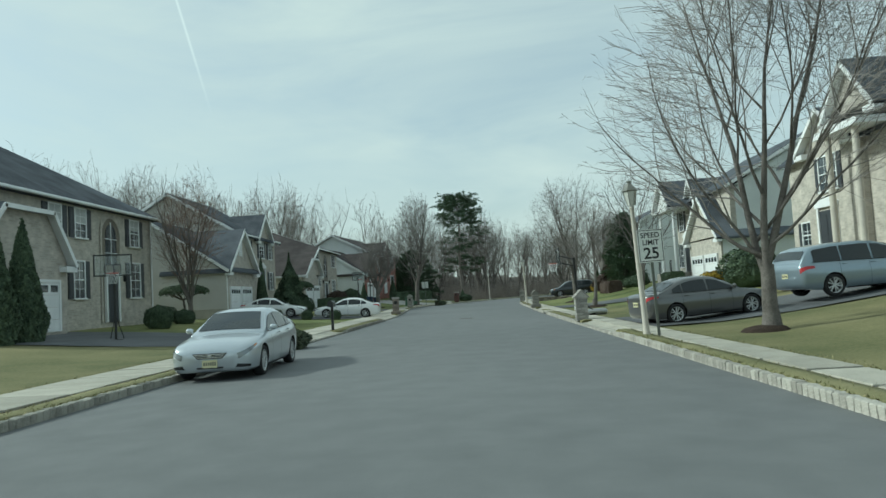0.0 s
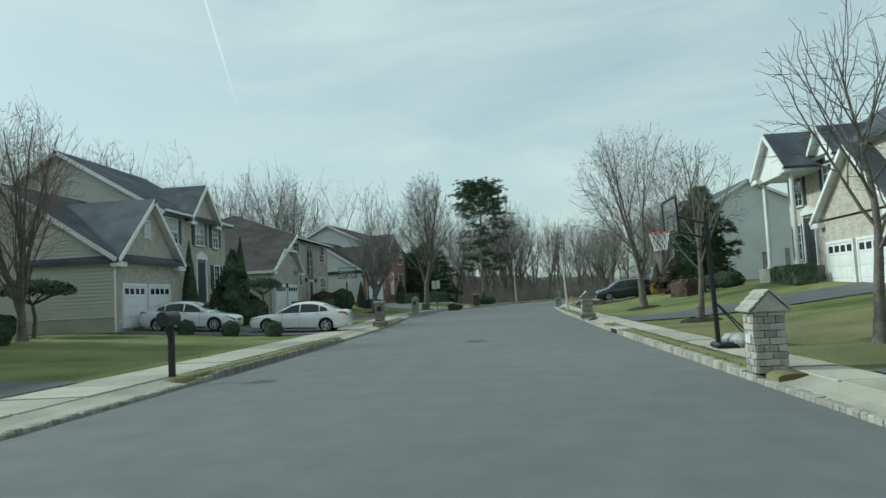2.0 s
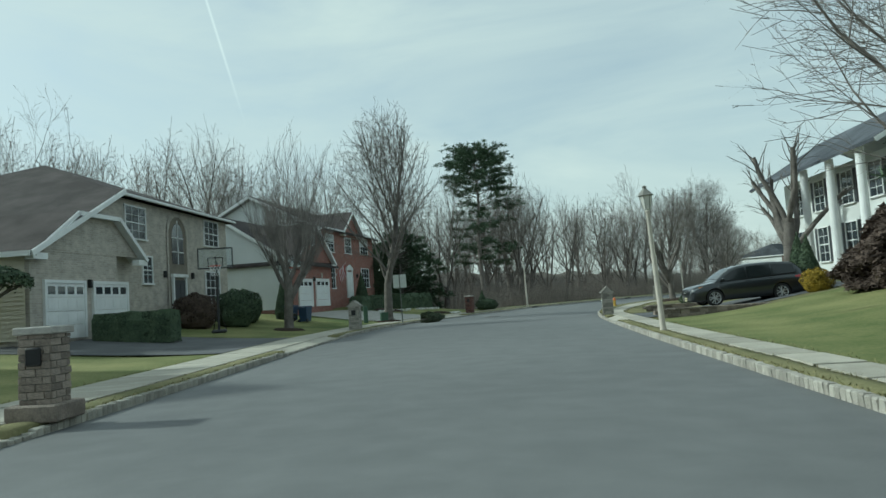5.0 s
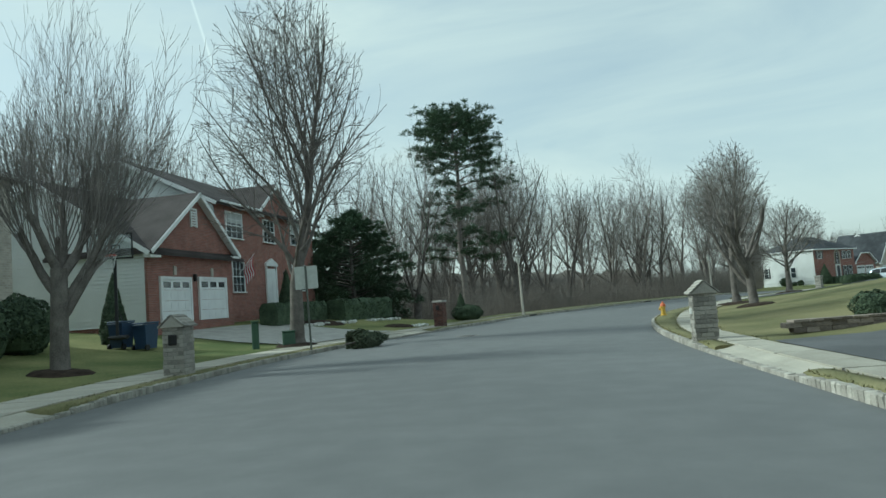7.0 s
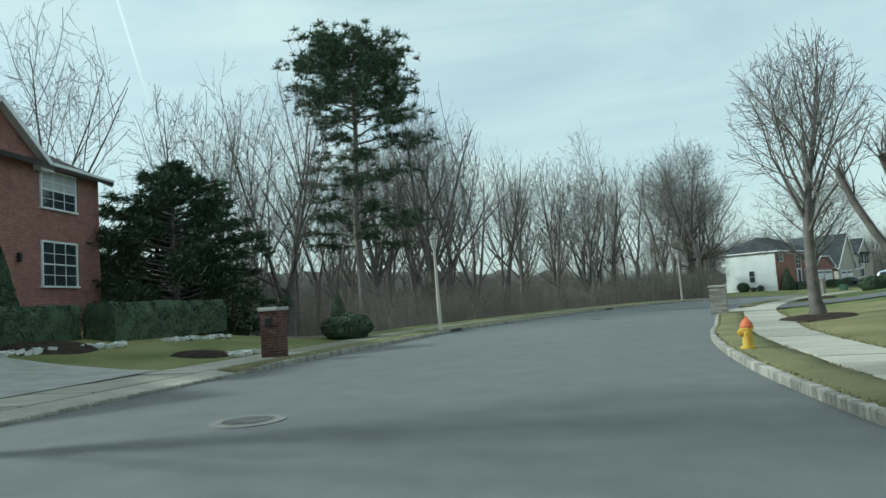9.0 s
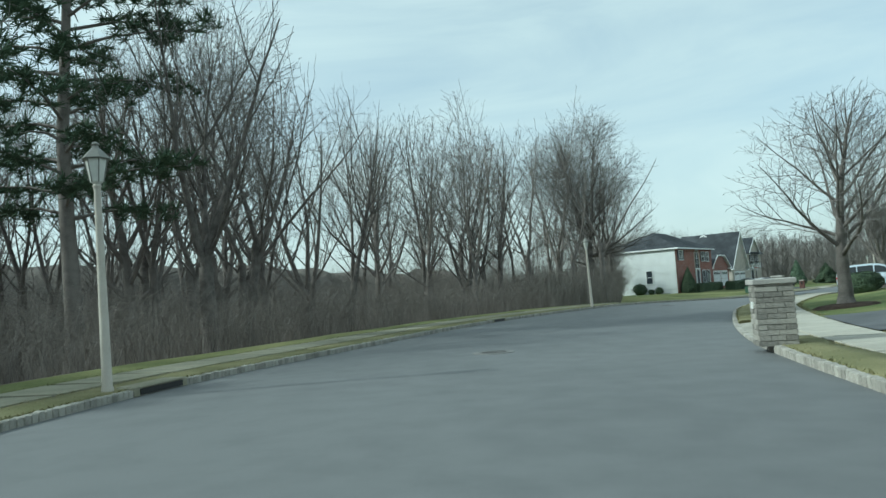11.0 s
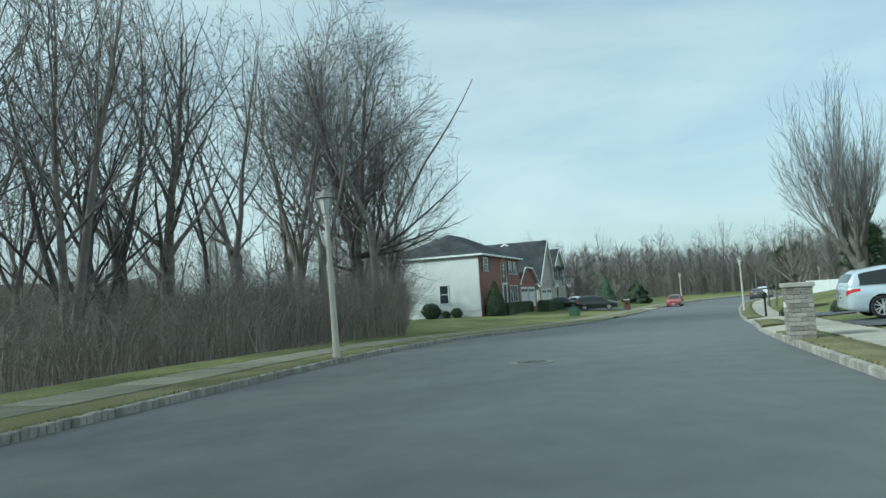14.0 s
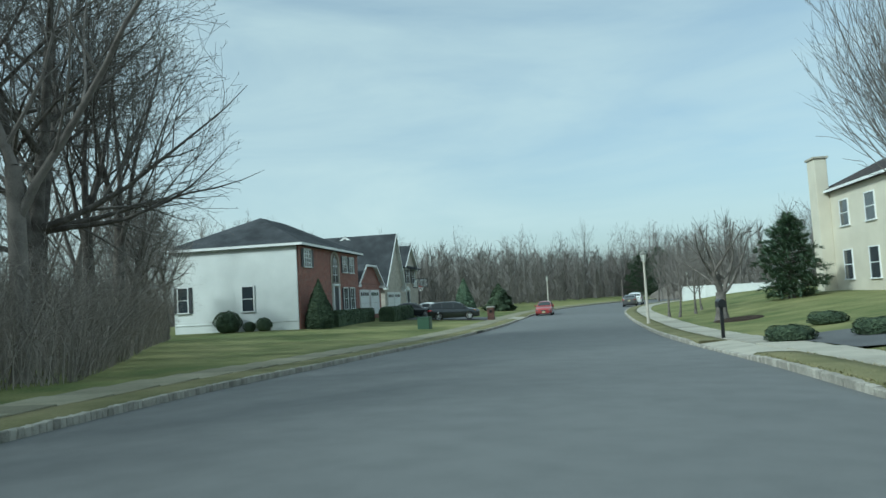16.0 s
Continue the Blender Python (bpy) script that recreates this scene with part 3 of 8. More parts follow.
def window(parent, face, at, z0, z1, a0, a1, grid=(2, 3), shutters=0.0, arch=0.0, blind=0.0):
    """A window in the wall whose outer face is at `at`; a0..a1 across, z0..z1 up. Frame proud, glass set back in it."""
    w, h = abs(a1 - a0), z1 - z0
    mid = (a0 + a1) / 2
    loc = pose(mid, at, z0) if face == "front" else pose(at, mid, z0, 0, 0, FACE[face])
    bm = bmesh.new()
    f = 0.07
    add_box(bm, -w / 2 - f, -w / 2, -0.07, 0.02, -f, h + f)
    add_box(bm, w / 2, w / 2 + f, -0.07, 0.02, -f, h + f)
    add_box(bm, -w / 2 - 0.01, w / 2 + 0.01, -0.07, 0.02, h, h + f)
    add_box(bm, -w / 2 - 0.12, w / 2 + 0.12, -0.12, 0.02, -f, 0)
    add_box(bm, -w / 2 - 0.01, w / 2 + 0.01, -0.055, 0.0, h / 2 - 0.025, h / 2 + 0.025)
    win = part("window", bm, M["white"], parent, "white framed sash window")
    win.matrix_local = loc
    for k in range(1, grid[0]):
        x = -w / 2 + w * k / grid[0]
        box_part("muntin", x - 0.013, x + 0.013, -0.045, -0.012, 0, h, M["white"], win)
    for k in range(1, grid[1]):
        z = h * k / grid[1]
        if abs(z - h / 2) > 0.1:
            box_part("muntin", -w / 2, w / 2, -0.042, -0.012, z - 0.011, z + 0.011, M["white"], win)
    box_part("pane", -w / 2, w / 2, -0.03, -0.02, 0, h, M["pane"], win, label="dark reflecting glass")
    if blind:
        box_part("blind", -w / 2, w / 2, -0.036, -0.031, h * (1 - blind), h, M["curtain"], win, label="pale window blind")
    if shutters:
        for s in (-1, 1):
            x0 = s * (w / 2 + f + 0.02)
            x1 = x0 + s * shutters
            bm = bmesh.new()
            lo, hi = min(x0, x1), max(x0, x1)
            add_box(bm, lo, hi, -0.05, 0.02, -0.04, h + 0.04)
            add_box(bm, lo + 0.05, hi - 0.05, -0.065, -0.05, 0.06, h * 0.48)
            add_box(bm, lo + 0.05, hi - 0.05, -0.065, -0.05, h * 0.53, h - 0.06)
            sh = part("shutter", bm, M["shutter"], parent, "dark louvred shutter")
            sh.matrix_local = loc
    return win


def garage_door(parent, at, a0, a1, z0, z1, lights=4):
    w, h, mid = a1 - a0, z1 - z0, (a0 + a1) / 2
    bm = bmesh.new()
    rows = 4
    for r in range(rows):
        add_box(bm, -w / 2, w / 2, -0.05, 0.0, r * h / rows + 0.006, (r + 1) * h / rows - 0.006)
        if r < rows - 1:
            for c in range(4):
                x0 = -w / 2 + w * (c + 0.12) / 4
                x1 = -w / 2 + w * (c + 0.88) / 4
                add_box(bm, x0, x1, -0.062, -0.05, (r + 0.2) * h / rows, (r + 0.8) * h / rows)
    door = part("garage_door", bm, M["white"], parent, "white panelled garage door with small top lights")
    door.matrix_local = pose(mid, at, z0)
    for c in range(lights):
        x0 = -w / 2 + w * (c + 0.14) / lights
        x1 = -w / 2 + w * (c + 0.86) / lights
        box_part("pane", x0, x1, -0.058, -0.05, (rows - 0.78) * h / rows, (rows - 0.22) * h / rows, M["pane"], door)
    bm = bmesh.new()
    f = 0.12
    add_box(bm, -w / 2 - f, -w / 2, -0.08, 0.02, 0, h + f)
    add_box(bm, w / 2, w / 2 + f, -0.08, 0.02, 0, h + f)
    add_box(bm, -w / 2, w / 2, -0.08, 0.02, h, h + f)
    fr = part("door_frame", bm, M["white"], door)
    return door


def front_door(parent, at, a0, a1, z0, z1, mat=None, pediment=True):
    w, h, mid = a1 - a0, z1 - z0, (a0 + a1) / 2
    bm = bmesh.new()
    add_box(bm, -w / 2, w / 2, -0.04, 0.02, 0, h)
    for zz in ((0.08, 0.42), (0.48, 0.92)):
        for s in (-1, 1):
            x0, x1 = sorted((s * 0.06 * w, s * 0.42 * w))
            add_box(bm, x0, x1, -0.055, -0.04, zz[0] * h, zz[1] * h)
    d = part("door", bm, mat or M["shutter"], parent, "panelled front door")
    d.matrix_local = pose(mid, at, z0)
    bm = bmesh.new()
    f = 0.14
    add_box(bm, -w / 2 - f, -w / 2, -0.1, 0.02, 0, h + f)
    add_box(bm, w / 2, w / 2 + f, -0.1, 0.02, 0, h + f)
    add_box(bm, -w / 2 - f - 0.06, w / 2 + f + 0.06, -0.14, 0.02, h + f, h + f + 0.16)
    part("door_surround", bm, M["white"], d, "white moulded surround")
    if pediment:
        slab = slab_wall("pediment", d, [(-w / 2 - 0.2, h + 0.3), (w / 2 + 0.2, h + 0.3), (0, h + 0.3 + 0.3)], -0.14, M["white"], 0.15)
    return d


def arch_niche(parent, at, a0, a1, z0, z1, door=True, win=True):
    """Tall round-headed entry: a flat panel coloured like a shaded recess, with an arched light above the door."""
    w, mid = a1 - a0, (a0 + a1) / 2
    r = w / 2
    pts = [(-r, 0), (r, 0)] + [(r * math.cos(t), z1 - z0 - r + r * math.sin(t)) for t in np.linspace(0, math.pi, 13)]
    ring = [(p * (1 + 0.16 / r), z + (0.16 if z > (z1 - z0 - r) else 0)) for p, z in pts]
    n = len(pts)
    vs = [(p, -0.05, z) for p, z in ring] + [(p, -0.05, z) for p, z in pts] + [(p, 0.02, z) for p, z in pts]
    fs = [(k, (k + 1) % n, n + (k + 1) % n, n + k) for k in range(1, n)] + [(n + k, n + (k + 1) % n, 2 * n + (k + 1) % n, 2 * n + k) for k in range(1, n)]
    ob = mesh_ob("entry_arch", vs, fs, M["stone_pale"], parent, "tall round-headed entry arch")
    ob.matrix_local = pose(mid, at, z0)
    # no depth here: the recess's shade is the panel's darker colour
    mesh_ob("recess", [(p, -0.012, z) for p, z in pts], [tuple(range(n))], M["shade_wall"], ob)
    if win:
        zz = (z1 - z0) * 0.55
        q = [(-r * 0.62, zz), (r * 0.62, zz)] + [(r * 0.62 * math.cos(t), z1 - z0 - r - 0.05 + r * 0.72 * math.sin(t)) for t in np.linspace(0, math.pi, 11)]
        mesh_ob("pane", [(p, -0.03, z) for p, z in q], [tuple(range(len(q)))], M["pane"], ob)
        bm = bmesh.new()
        add_box(bm, -0.025, 0.025, -0.05, -0.012, zz, z1 - z0 - 0.2)
        for t in (0.25, 0.55):
            add_box(bm, -r * 0.62, r * 0.62, -0.05, -0.012, zz + (z1 - z0 - zz) * t - 0.02, zz + (z1 - z0 - zz) * t + 0.02)
        part("muntin", bm, M["white"], ob)
    if door:
        d = front_door(parent, at - 0.02, mid - r * 0.62, mid + r * 0.62, z0, z0 + 2.1, pediment=False)
    return ob


def gable_front(parent, pts, v0, v1, wall, roof, over=0.3, trim=0.24):
    """A gabled face to the street with white rake boards; pts (across, height) from eave to eave."""
    slab_wall("gable_wall", parent, pts, v0, wall)
    o = []
    for k, (p, z) in enumerate(pts):
        o.append((p, z + 0.16))
    (a, za), (b, zb) = o[0], o[1]
    s = (zb - za) / (b - a)
    o[0] = (a - over, za - over * s)
    (a, za), (b, zb) = o[-1], o[-2]
    s = (zb - za) / (b - a)
    o[-1] = (a + over, za + over * s)
    prism("roof", parent, o, v0 - over, v1, "v", roof)
    for k in range(len(o) - 1):
        beam("rake_board", parent, (o[k][0], o[k][1] - 0.02), (o[k + 1][0], o[k + 1][1] - 0.02), v0 - over, M["white"], trim * 0.7)
    for s, (p, z) in ((-1, o[0]), (1, o[-1])):
        x0, x1 = sorted((p, p - s * 0.75))
        box_part("eave_return", x0, x1, v0 - over, v0 + 0.01, z - 0.28, z - 0.06, M["white"], parent)


def vent(parent, at, a, z):
    bm = bmesh.new()
    for k in range(6):
        add_box(bm, -0.2, 0.2, -0.06, 0.0, k * 0.12, k * 0.12 + 0.07)
    add_box(bm, -0.27, -0.2, -0.07, 0.01, -0.05, 0.78)
    add_box(bm, 0.2, 0.27, -0.07, 0.01, -0.05, 0.78)
    add_box(bm, -0.27, 0.27, -0.07, 0.01, 0.74, 0.82)
    ob = part("gable_vent", bm, M["white"], parent, "white louvred gable vent")
    ob.matrix_local = pose(a, at, z)


def wall_lamp(parent, at, a, z):
    bm = bmesh.new()
    add_box(bm, -0.06, 0.06, -0.16, 0.0, 0, 0.32, 0.02)
    ob = part("wall_lantern", bm, M["black"], parent, "small black wall lantern")
    ob.matrix_local = pose(a, at, z)


def gutter(parent, a0, a1, v, z):
    bm = bmesh.new()
    add_box(bm, a0, a1, v - 0.11, v, z - 0.12, z, 0.02)
    part("gutter", bm, M["white"], parent, "white eaves gutter")


def downpipe(parent, a, v, z0, z1):
    bm = bmesh.new()
    add_cyl(bm, (a, v, z0), (a, v, z1), 0.045, n=8)
    part("downpipe", bm, M["white"], parent)


def core(parent, u0, u1, v0, v1, z0, ze, mat):
    return box_part("wall", u0, u1, v0, v1, z0, ze, mat, parent)


def house(x, y, rz, label):
    return empty("house", pose(x, y, 0, 0, 0, rz), label, "house", "houses along the street")


# darker stone tone that stands in for shade inside the entry arches
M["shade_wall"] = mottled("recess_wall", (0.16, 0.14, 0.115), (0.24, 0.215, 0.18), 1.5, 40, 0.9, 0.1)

# tan stone house with an arched entry
h = house(-15.1, 30, 90, "two-storey tan stone house with arched entry and grey hipped roof")
core(h, 3.2, 18.4, 0, 11, -0.3, 6.35, M["stone_pale"])
hip(h, 3.2, 18.4, 0, 11, 6.45, 10.1, M["roof"])
gutter(h, 3, 18.7, -0.4, 6.42)
core(h, 2.2, 7.7, -1.5, 1, -0.3, 3.6, M["stone_pale"])
gable_front(h, [(2.2, 3.6), (3.6, 5.25), (6.5, 5.25), (7.7, 3.6)], -1.5, 4, M["stone_pale"], M["roof"])
garage_door(h, -1.5, 4.6, 7.1, 0.75, 2.65)
for a in (9.0, 10.95):
    window(h, "front", 0, 4.85, 6.15, a, a + 0.85, (2, 4), 0.38, blind=0.5)
window(h, "front", 0, 4.75, 6.1, 16.0, 16.9, (2, 4), 0.38, blind=0.4)
window(h, "front", 0, 2.1, 3.85, 15.95, 16.95, (2, 4), 0.38)
window(h, "front", 0, 2.1, 3.75, 10.8, 11.6, (2, 4), 0.38)
arch_niche(h, 0, 13.2, 14.9, 0.9, 6.0)
wall_lamp(h, 0, 15.3, 2.9)
downpipe(h, 18.3, -0.06, 0.3, 6.3)

# tan stone house with a pair of garage doors and siding flank
h = house(-13.0, 54.2, 90, "two-storey tan stone house with siding flank and dark roof")
core(h, 0, 5.8, 0.0, 9.5, -0.3, 3.55, M["stone_tan"])
prism("roof", h, [(-0.35, 3.65), (4.8, 7.1), (9.9, 3.7)], -0.3, 6.6, "u", M["roof"])
lap_siding(h, [(0.0, 1.2), (0.0, 3.5), (4.8, 6.95), (9.5, 3.6), (9.5, 1.2)], 0, -1, M["siding_tan"])
slab_wall("flank_gable", h, [(0, 3.4), (4.8, 6.95), (9.5, 3.4)], 0.002, M["siding_tan"], 0.2, "u")
box_part("plinth", -0.03, 0, 0, 9.5, -0.3, 1.2, M["concrete"], h, label="bare concrete plinth")
gable_front(h, [(0.05, 3.7), (2.95, 6.35), (5.75, 3.7)], -0.02, 4.2, M["stone_tan"], M["roof"])
garage_door(h, -0.02, 0.65, 2.4, 0.72, 2.5)
garage_door(h, -0.02, 2.85, 4.7, 0.72, 2.5)
vent(h, -0.02, 2.75, 4.7)
core(h, 6.1, 14.2, 0.9, 11.5, -0.3, 6.35, M["stone_tan"])
prism("roof", h, [(0.5, 6.35), (6.2, 9.8), (11.9, 6.35)], 5.7, 14.6, "u", M["roof"])
slab_wall("flank_gable", h, [(0.9, 6.3), (6.2, 9.6), (11.5, 6.3)], 6.1, M["siding_tan"], 0.2, "u")
lap_siding(h, [(0.9, 3.6), (0.9, 6.3), (6.2, 9.6), (11.5, 6.3), (11.5, 3.6)], 6.1, -1, M["siding_tan"])
gutter(h, 5.8, 9.0, 0.55, 6.45)
gutter(h, 12.8, 14.6, 0.55, 6.45)
gable_front(h, [(9.1, 6.45), (10.85, 8.25), (12.65, 6.45)], 0.85, 6.0, M["stone_tan"], M["roof"])
window(h, "front", 0.9, 4.85, 6.1, 6.3, 7.7, (3, 4), 0.4, blind=0.6)
window(h, "front", 0.9, 4.95, 6.2, 9.95, 11.0, (2, 4), 0.35, blind=0.3)
window(h, "front", 0.9, 4.95, 6.15, 12.3, 13.0, (2, 4), 0.35)
window(h, "front", 0.9, 2.5, 3.85, 12.4, 13.1, (2, 4), 0.35)
front_door(h, 0.9, 9.95, 11.1, 1.75, 4.0)
box_part("front_step", 9.5, 11.6, -0.4, 0.9, 0.5, 1.72, M["concrete"], h, 0.03)
downpipe(h, -0.05, -0.06, 0.6, 3.5)

# tan stone house with brown hipped roof
h = house(-13.0, 74.2, 90, "two-storey tan stone house with clipped gable and brown hipped roof")
core(h, 0, 5.2, 0.26, 11, -0.3, 3.75, M["stone_tan"])
slab_wall("gable_wall", h, [(0.02, -0.3), (0.02, 3.72), (5.4, 6.4), (5.4, -0.3)], 0.0, M["stone_tan"])
rv = [(-0.4, -0.35, 3.8), (5.56, -0.35, 6.75), (5.56, 0.1, 6.75), (10.5, 6.5, 9.2), (5.56, 12.9, 6.75), (-0.4, 12.9, 3.8), (18.6, 0.1, 6.75), (13.6, 6.5, 9.2), (18.6, 12.9, 6.75)]
rf = [(0, 1, 2, 3, 4, 5), (2, 6, 7, 3), (6, 8, 7), (8, 4, 3, 7)]
mesh_ob("roof", rv + [(a, b, c - 0.16) for a, b, c in rv], rf + [tuple(i + 9 for i in f[::-1]) for f in rf] + [(0, 9, 10, 1), (5, 14, 9, 0), (2, 11, 15, 6), (6, 15, 17, 8)], M["roof_brown"], h, "brown hipped roof sweeping down over the garage")
beam("rake_board", h, (-0.4, 3.79), (5.56, 6.74), -0.35, M["white"], 0.2)
box_part("fascia", -0.45, -0.4, -0.35, 12.9, 3.62, 3.8, M["white"], h, label="white eaves board")
lap_siding(h, [(0.12, 0.8), (0.12, 3.7), (11, 3.7), (11, 0.8)], 0, -1, M["siding_cream"])
gable_front(h, [(0.1, 3.85), (2.35, 5.3), (5.2, 5.35), (7.05, 3.95)], -0.02, 4, M["stone_tan"], M["roof_brown"])
garage_door(h, -0.02, 0.8, 3.0, 0.75, 2.75)
garage_door(h, -0.02, 3.7, 6.0, 0.75, 2.75)
core(h, 5.4, 18.2, 0.5, 12, -0.3, 6.6, M["stone_tan"])
gutter(h, 5.6, 18.6, 0.1, 6.72)
window(h, "front", 0.5, 4.9, 6.3, 7.0, 8.7, (3, 4), 0)
window(h, "front", 0.5, 5.1, 6.45, 15.1, 16.9, (3, 4), 0)
window(h, "front", 0.5, 2.9, 4.1, 8.4, 9.2, (2, 3), 0)
window(h, "front", 0.5, 1.9, 3.6, 15.1, 16.9, (3, 4), 0)
arch_niche(h, 0.5, 10.9, 12.9, 1.0, 6.3)
wall_lamp(h, 0.5, 10.4, 3.2)
wall_lamp(h, 0.5, 13.4, 3.2)
wall_lamp(h, -0.02, 3.35, 2.6)

# red brick house
h = house(-10.9, 96.4, 83.4, "two-storey red brick house with white siding flank")
core(h, 0.3, 7.3, 0, 9.5, -0.2, 4.3, M["brick_red"])
prism("roof", h, [(-0.35, 4.25), (5.0, 7.7), (10.2, 4.25)], 0.0, 8.0, "u", M["roof_brown"])
slab_wall("flank_gable", h, [(0, 4.2), (5.0, 7.5), (9.5, 4.4)], 0.3, M["siding"], 0.2, "u")
lap_siding(h, [(0.12, 1.3), (0.12, 4.2), (5.0, 7.5), (9.5, 4.4), (9.5, 1.3)], 0.3, -1, M["siding"])
gable_front(h, [(0.35, 4.35), (4.0, 7.0), (7.35, 4.5)], -0.02, 4.6, M["brick_red"], M["roof_brown"])
garage_door(h, -0.02, 1.15, 3.3, 1.36, 3.15, 3)
garage_door(h, -0.02, 4.15, 6.45, 1.36, 3.2, 3)
vent(h, -0.02, 3.85, 5.6)
wall_lamp(h, -0.02, 3.7, 3.1)
for a in (2.2, 5.3):
    box_part("keystone", a - 0.1, a + 0.1, -0.06, 0, 3.35, 3.75, M["stone_pale"], h)
core(h, 7.3, 20.4, 0.8, 11.5, -0.2, 7.3, M["brick_red"])
prism("roof", h, [(0.35, 7.2), (6.2, 10.1), (11.9, 7.2)], 6.8, 20.8, "u", M["roof_brown"])
slab_wall("flank_gable", h, [(0.8, 7.1), (6.2, 9.85), (11.5, 7.1)], 7.3, M["siding"], 0.2, "u")
lap_siding(h, [(0.8, 4.6), (0.8, 7.1), (6.2, 9.85), (11.5, 7.1), (11.5, 4.6)], 7.3, -1, M["siding"])
gutter(h, 7.2, 11.8, 0.4, 7.3)
gutter(h, 16.8, 20.8, 0.4, 7.3)
gable_front(h, [(11.9, 7.3), (14.25, 9.0), (16.7, 7.3)], 0.75, 5.5, M["brick_red"], M["roof_brown"])
window(h, "front", 0.8, 5.55, 6.85, 8.4, 10.1, (3, 4), 0, blind=0.4)
window(h, "front", 0.8, 2.7, 4.3, 8.85, 10.1, (3, 4), 0)
window(h, "front", 0.8, 5.6, 6.85, 12.8, 14.2, (3, 4), 0)
window(h, "front", 0.8, 5.7, 7.05, 16.7, 18.7, (3, 4), 0, blind=0.5)
window(h, "front", 0.8, 2.8, 4.4, 16.7, 18.7, (3, 4), 0)
front_door(h, 0.8, 12.95, 14.1, 1.9, 4.05, M["white"])
wall_lamp(h, 0.8, 15.4, 3.6)
flagpole = bmesh.new()
add_cyl(flagpole, (8.0, 0.0, 3.5), (8.0, -0.9, 4.5), 0.015, n=6)
pole = part("flag_pole", flagpole, M["white"], h)
for k in range(9):
    vs, fs = [], []
    for j in range(7):
        f = j / 6
        for e in (0, 1):
            q = (k + e) / 9
            vs.append((8.0 + 0.05 * math.sin(9 * f + q * 3), -0.85 + 0.55 * q * 0.9 + 0.05 * math.sin(5 * f), 4.42 - 0.55 * q - 0.95 * f))
    fs = [(2 * j, 2 * j + 2, 2 * j + 3, 2 * j + 1) for j in range(6)]
    fl = mesh_ob("flag_stripe", vs, fs, M["flag_red"] if k % 2 == 0 else M["white"], pole)

# white and brick house beyond the wood
h = house(51.2, 181, 40.5, "two-storey white siding and red brick house with black roof")
core(h, 0, 12.9, 0, 8.4, -0.9, 5.2, M["brick_red"])
hip(h, 0, 12.9, 0, 8.6, 5.3, 7.6, M["roof_black"])
slab_wall("flank_wall", h, [(0.1, -0.9), (0.1, 5.2), (8.4, 5.2), (8.4, -0.9)], -0.06, M["siding"], 0.1, "u")
lap_siding(h, [(0.1, 0.45), (0.1, 5.18), (8.4, 5.18), (8.4, 0.45)], -0.06, -1, M["siding"], 0.16)
window(h, "near", -0.11, 1.2, 2.72, 3.0, 3.75, (1, 2), 0)
window(h, "near", -0.11, 1.3, 2.85, 7.45, 8.1, (1, 2), 0.2)
window(h, "front", 0, 3.85, 4.95, 0.9, 2.1, (3, 4), 0.4)
arch_niche(h, 0, 6.2, 7.9, 0.4, 5.0)
for a in (8.9, 10.6):
    window(h, "front", 0, 3.7, 4.85, a, a + 1.0, (2, 3), 0.25)
    window(h, "front", 0, 0.95, 2.5, a, a + 1.0, (2, 3), 0.25)
core(h, 13.2, 21.0, 0.3, 8, -0.9, 2.9, M["brick_red"])
gable_front(h, [(13.3, 2.95), (15.5, 4.4), (18.6, 4.4), (21.0, 2.9)], 0.28, 7, M["brick_red"], M["roof_black"])
garage_door(h, 0.28, 14.2, 16.7, 0.3, 2.3)
garage_door(h, 0.28, 17.4, 19.9, 0.3, 2.3)

# grey stone house next to it
h = house(73.6, 200.2, 40.5, "two-storey grey stone house with steep gables and black roof")
core(h, -6, 0.8, 0.5, 10, -0.9, 3.0, M["stone_pale"])
gable_front(h, [(-6.2, 2.9), (-1.5, 8.0), (1.6, 2.9)], 0.48, 9, M["stone_pale"], M["roof_black"])
garage_door(h, 0.48, -5.0, -2.8, 0.2, 2.1)
garage_door(h, 0.48, -2.2, 0.0, 0.2, 2.1)
core(h, 1.6, 12, 1.0, 10, -0.9, 5.0, M["stone_pale"])
prism("roof", h, [(0.6, 5.0), (5.5, 8.2), (10.4, 5.0)], -1.8, 12.4, "u", M["roof_black"])
gable_front(h, [(4.5, 5.1), (7.6, 7.4), (10.5, 5.1)], 0.95, 5, M["stone_pale"], M["roof_black"])
window(h, "front", 0.95, 3.3, 4.9, 5.6, 7.2, (2, 3), 0.3)
window(h, "front", 0.95, 3.3, 4.9, 8.6, 10.0, (2, 3), 0.3)
front_door(h, 1.0, 5.6, 7.0, 0.2, 2.3)

# pale stone house with a portico
h = house(18.0, 44.0, -90, "two-storey pale stone house with small gables and grey roof")
core(h, -0.4, 14, 0, 10, -0.2, 6.6, M["stone_pale"])
prism("roof", h, [(-0.4, 6.5), (5.0, 10.3), (10.4, 6.5)], -0.8, 14.4, "u", M["roof"])
lap_siding(h, [(0.1, 1.5), (0.1, 6.4), (5, 9.9), (9.9, 6.4), (9.9, 1.5)], -0.42, -1, M["siding"])
slab_wall("flank_gable", h, [(0, 6.4), (5, 9.9), (10, 6.4)], -0.4, M["siding"], 0.2, "u")
gable_front(h, [(2.3, 6.6), (4.3, 8.0), (6.4, 6.6)], -0.5, 4, M["stone_pale"], M["roof"])
core(h, 2.3, 6.4, -0.48, 0.5, -0.2, 6.6, M["stone_pale"])
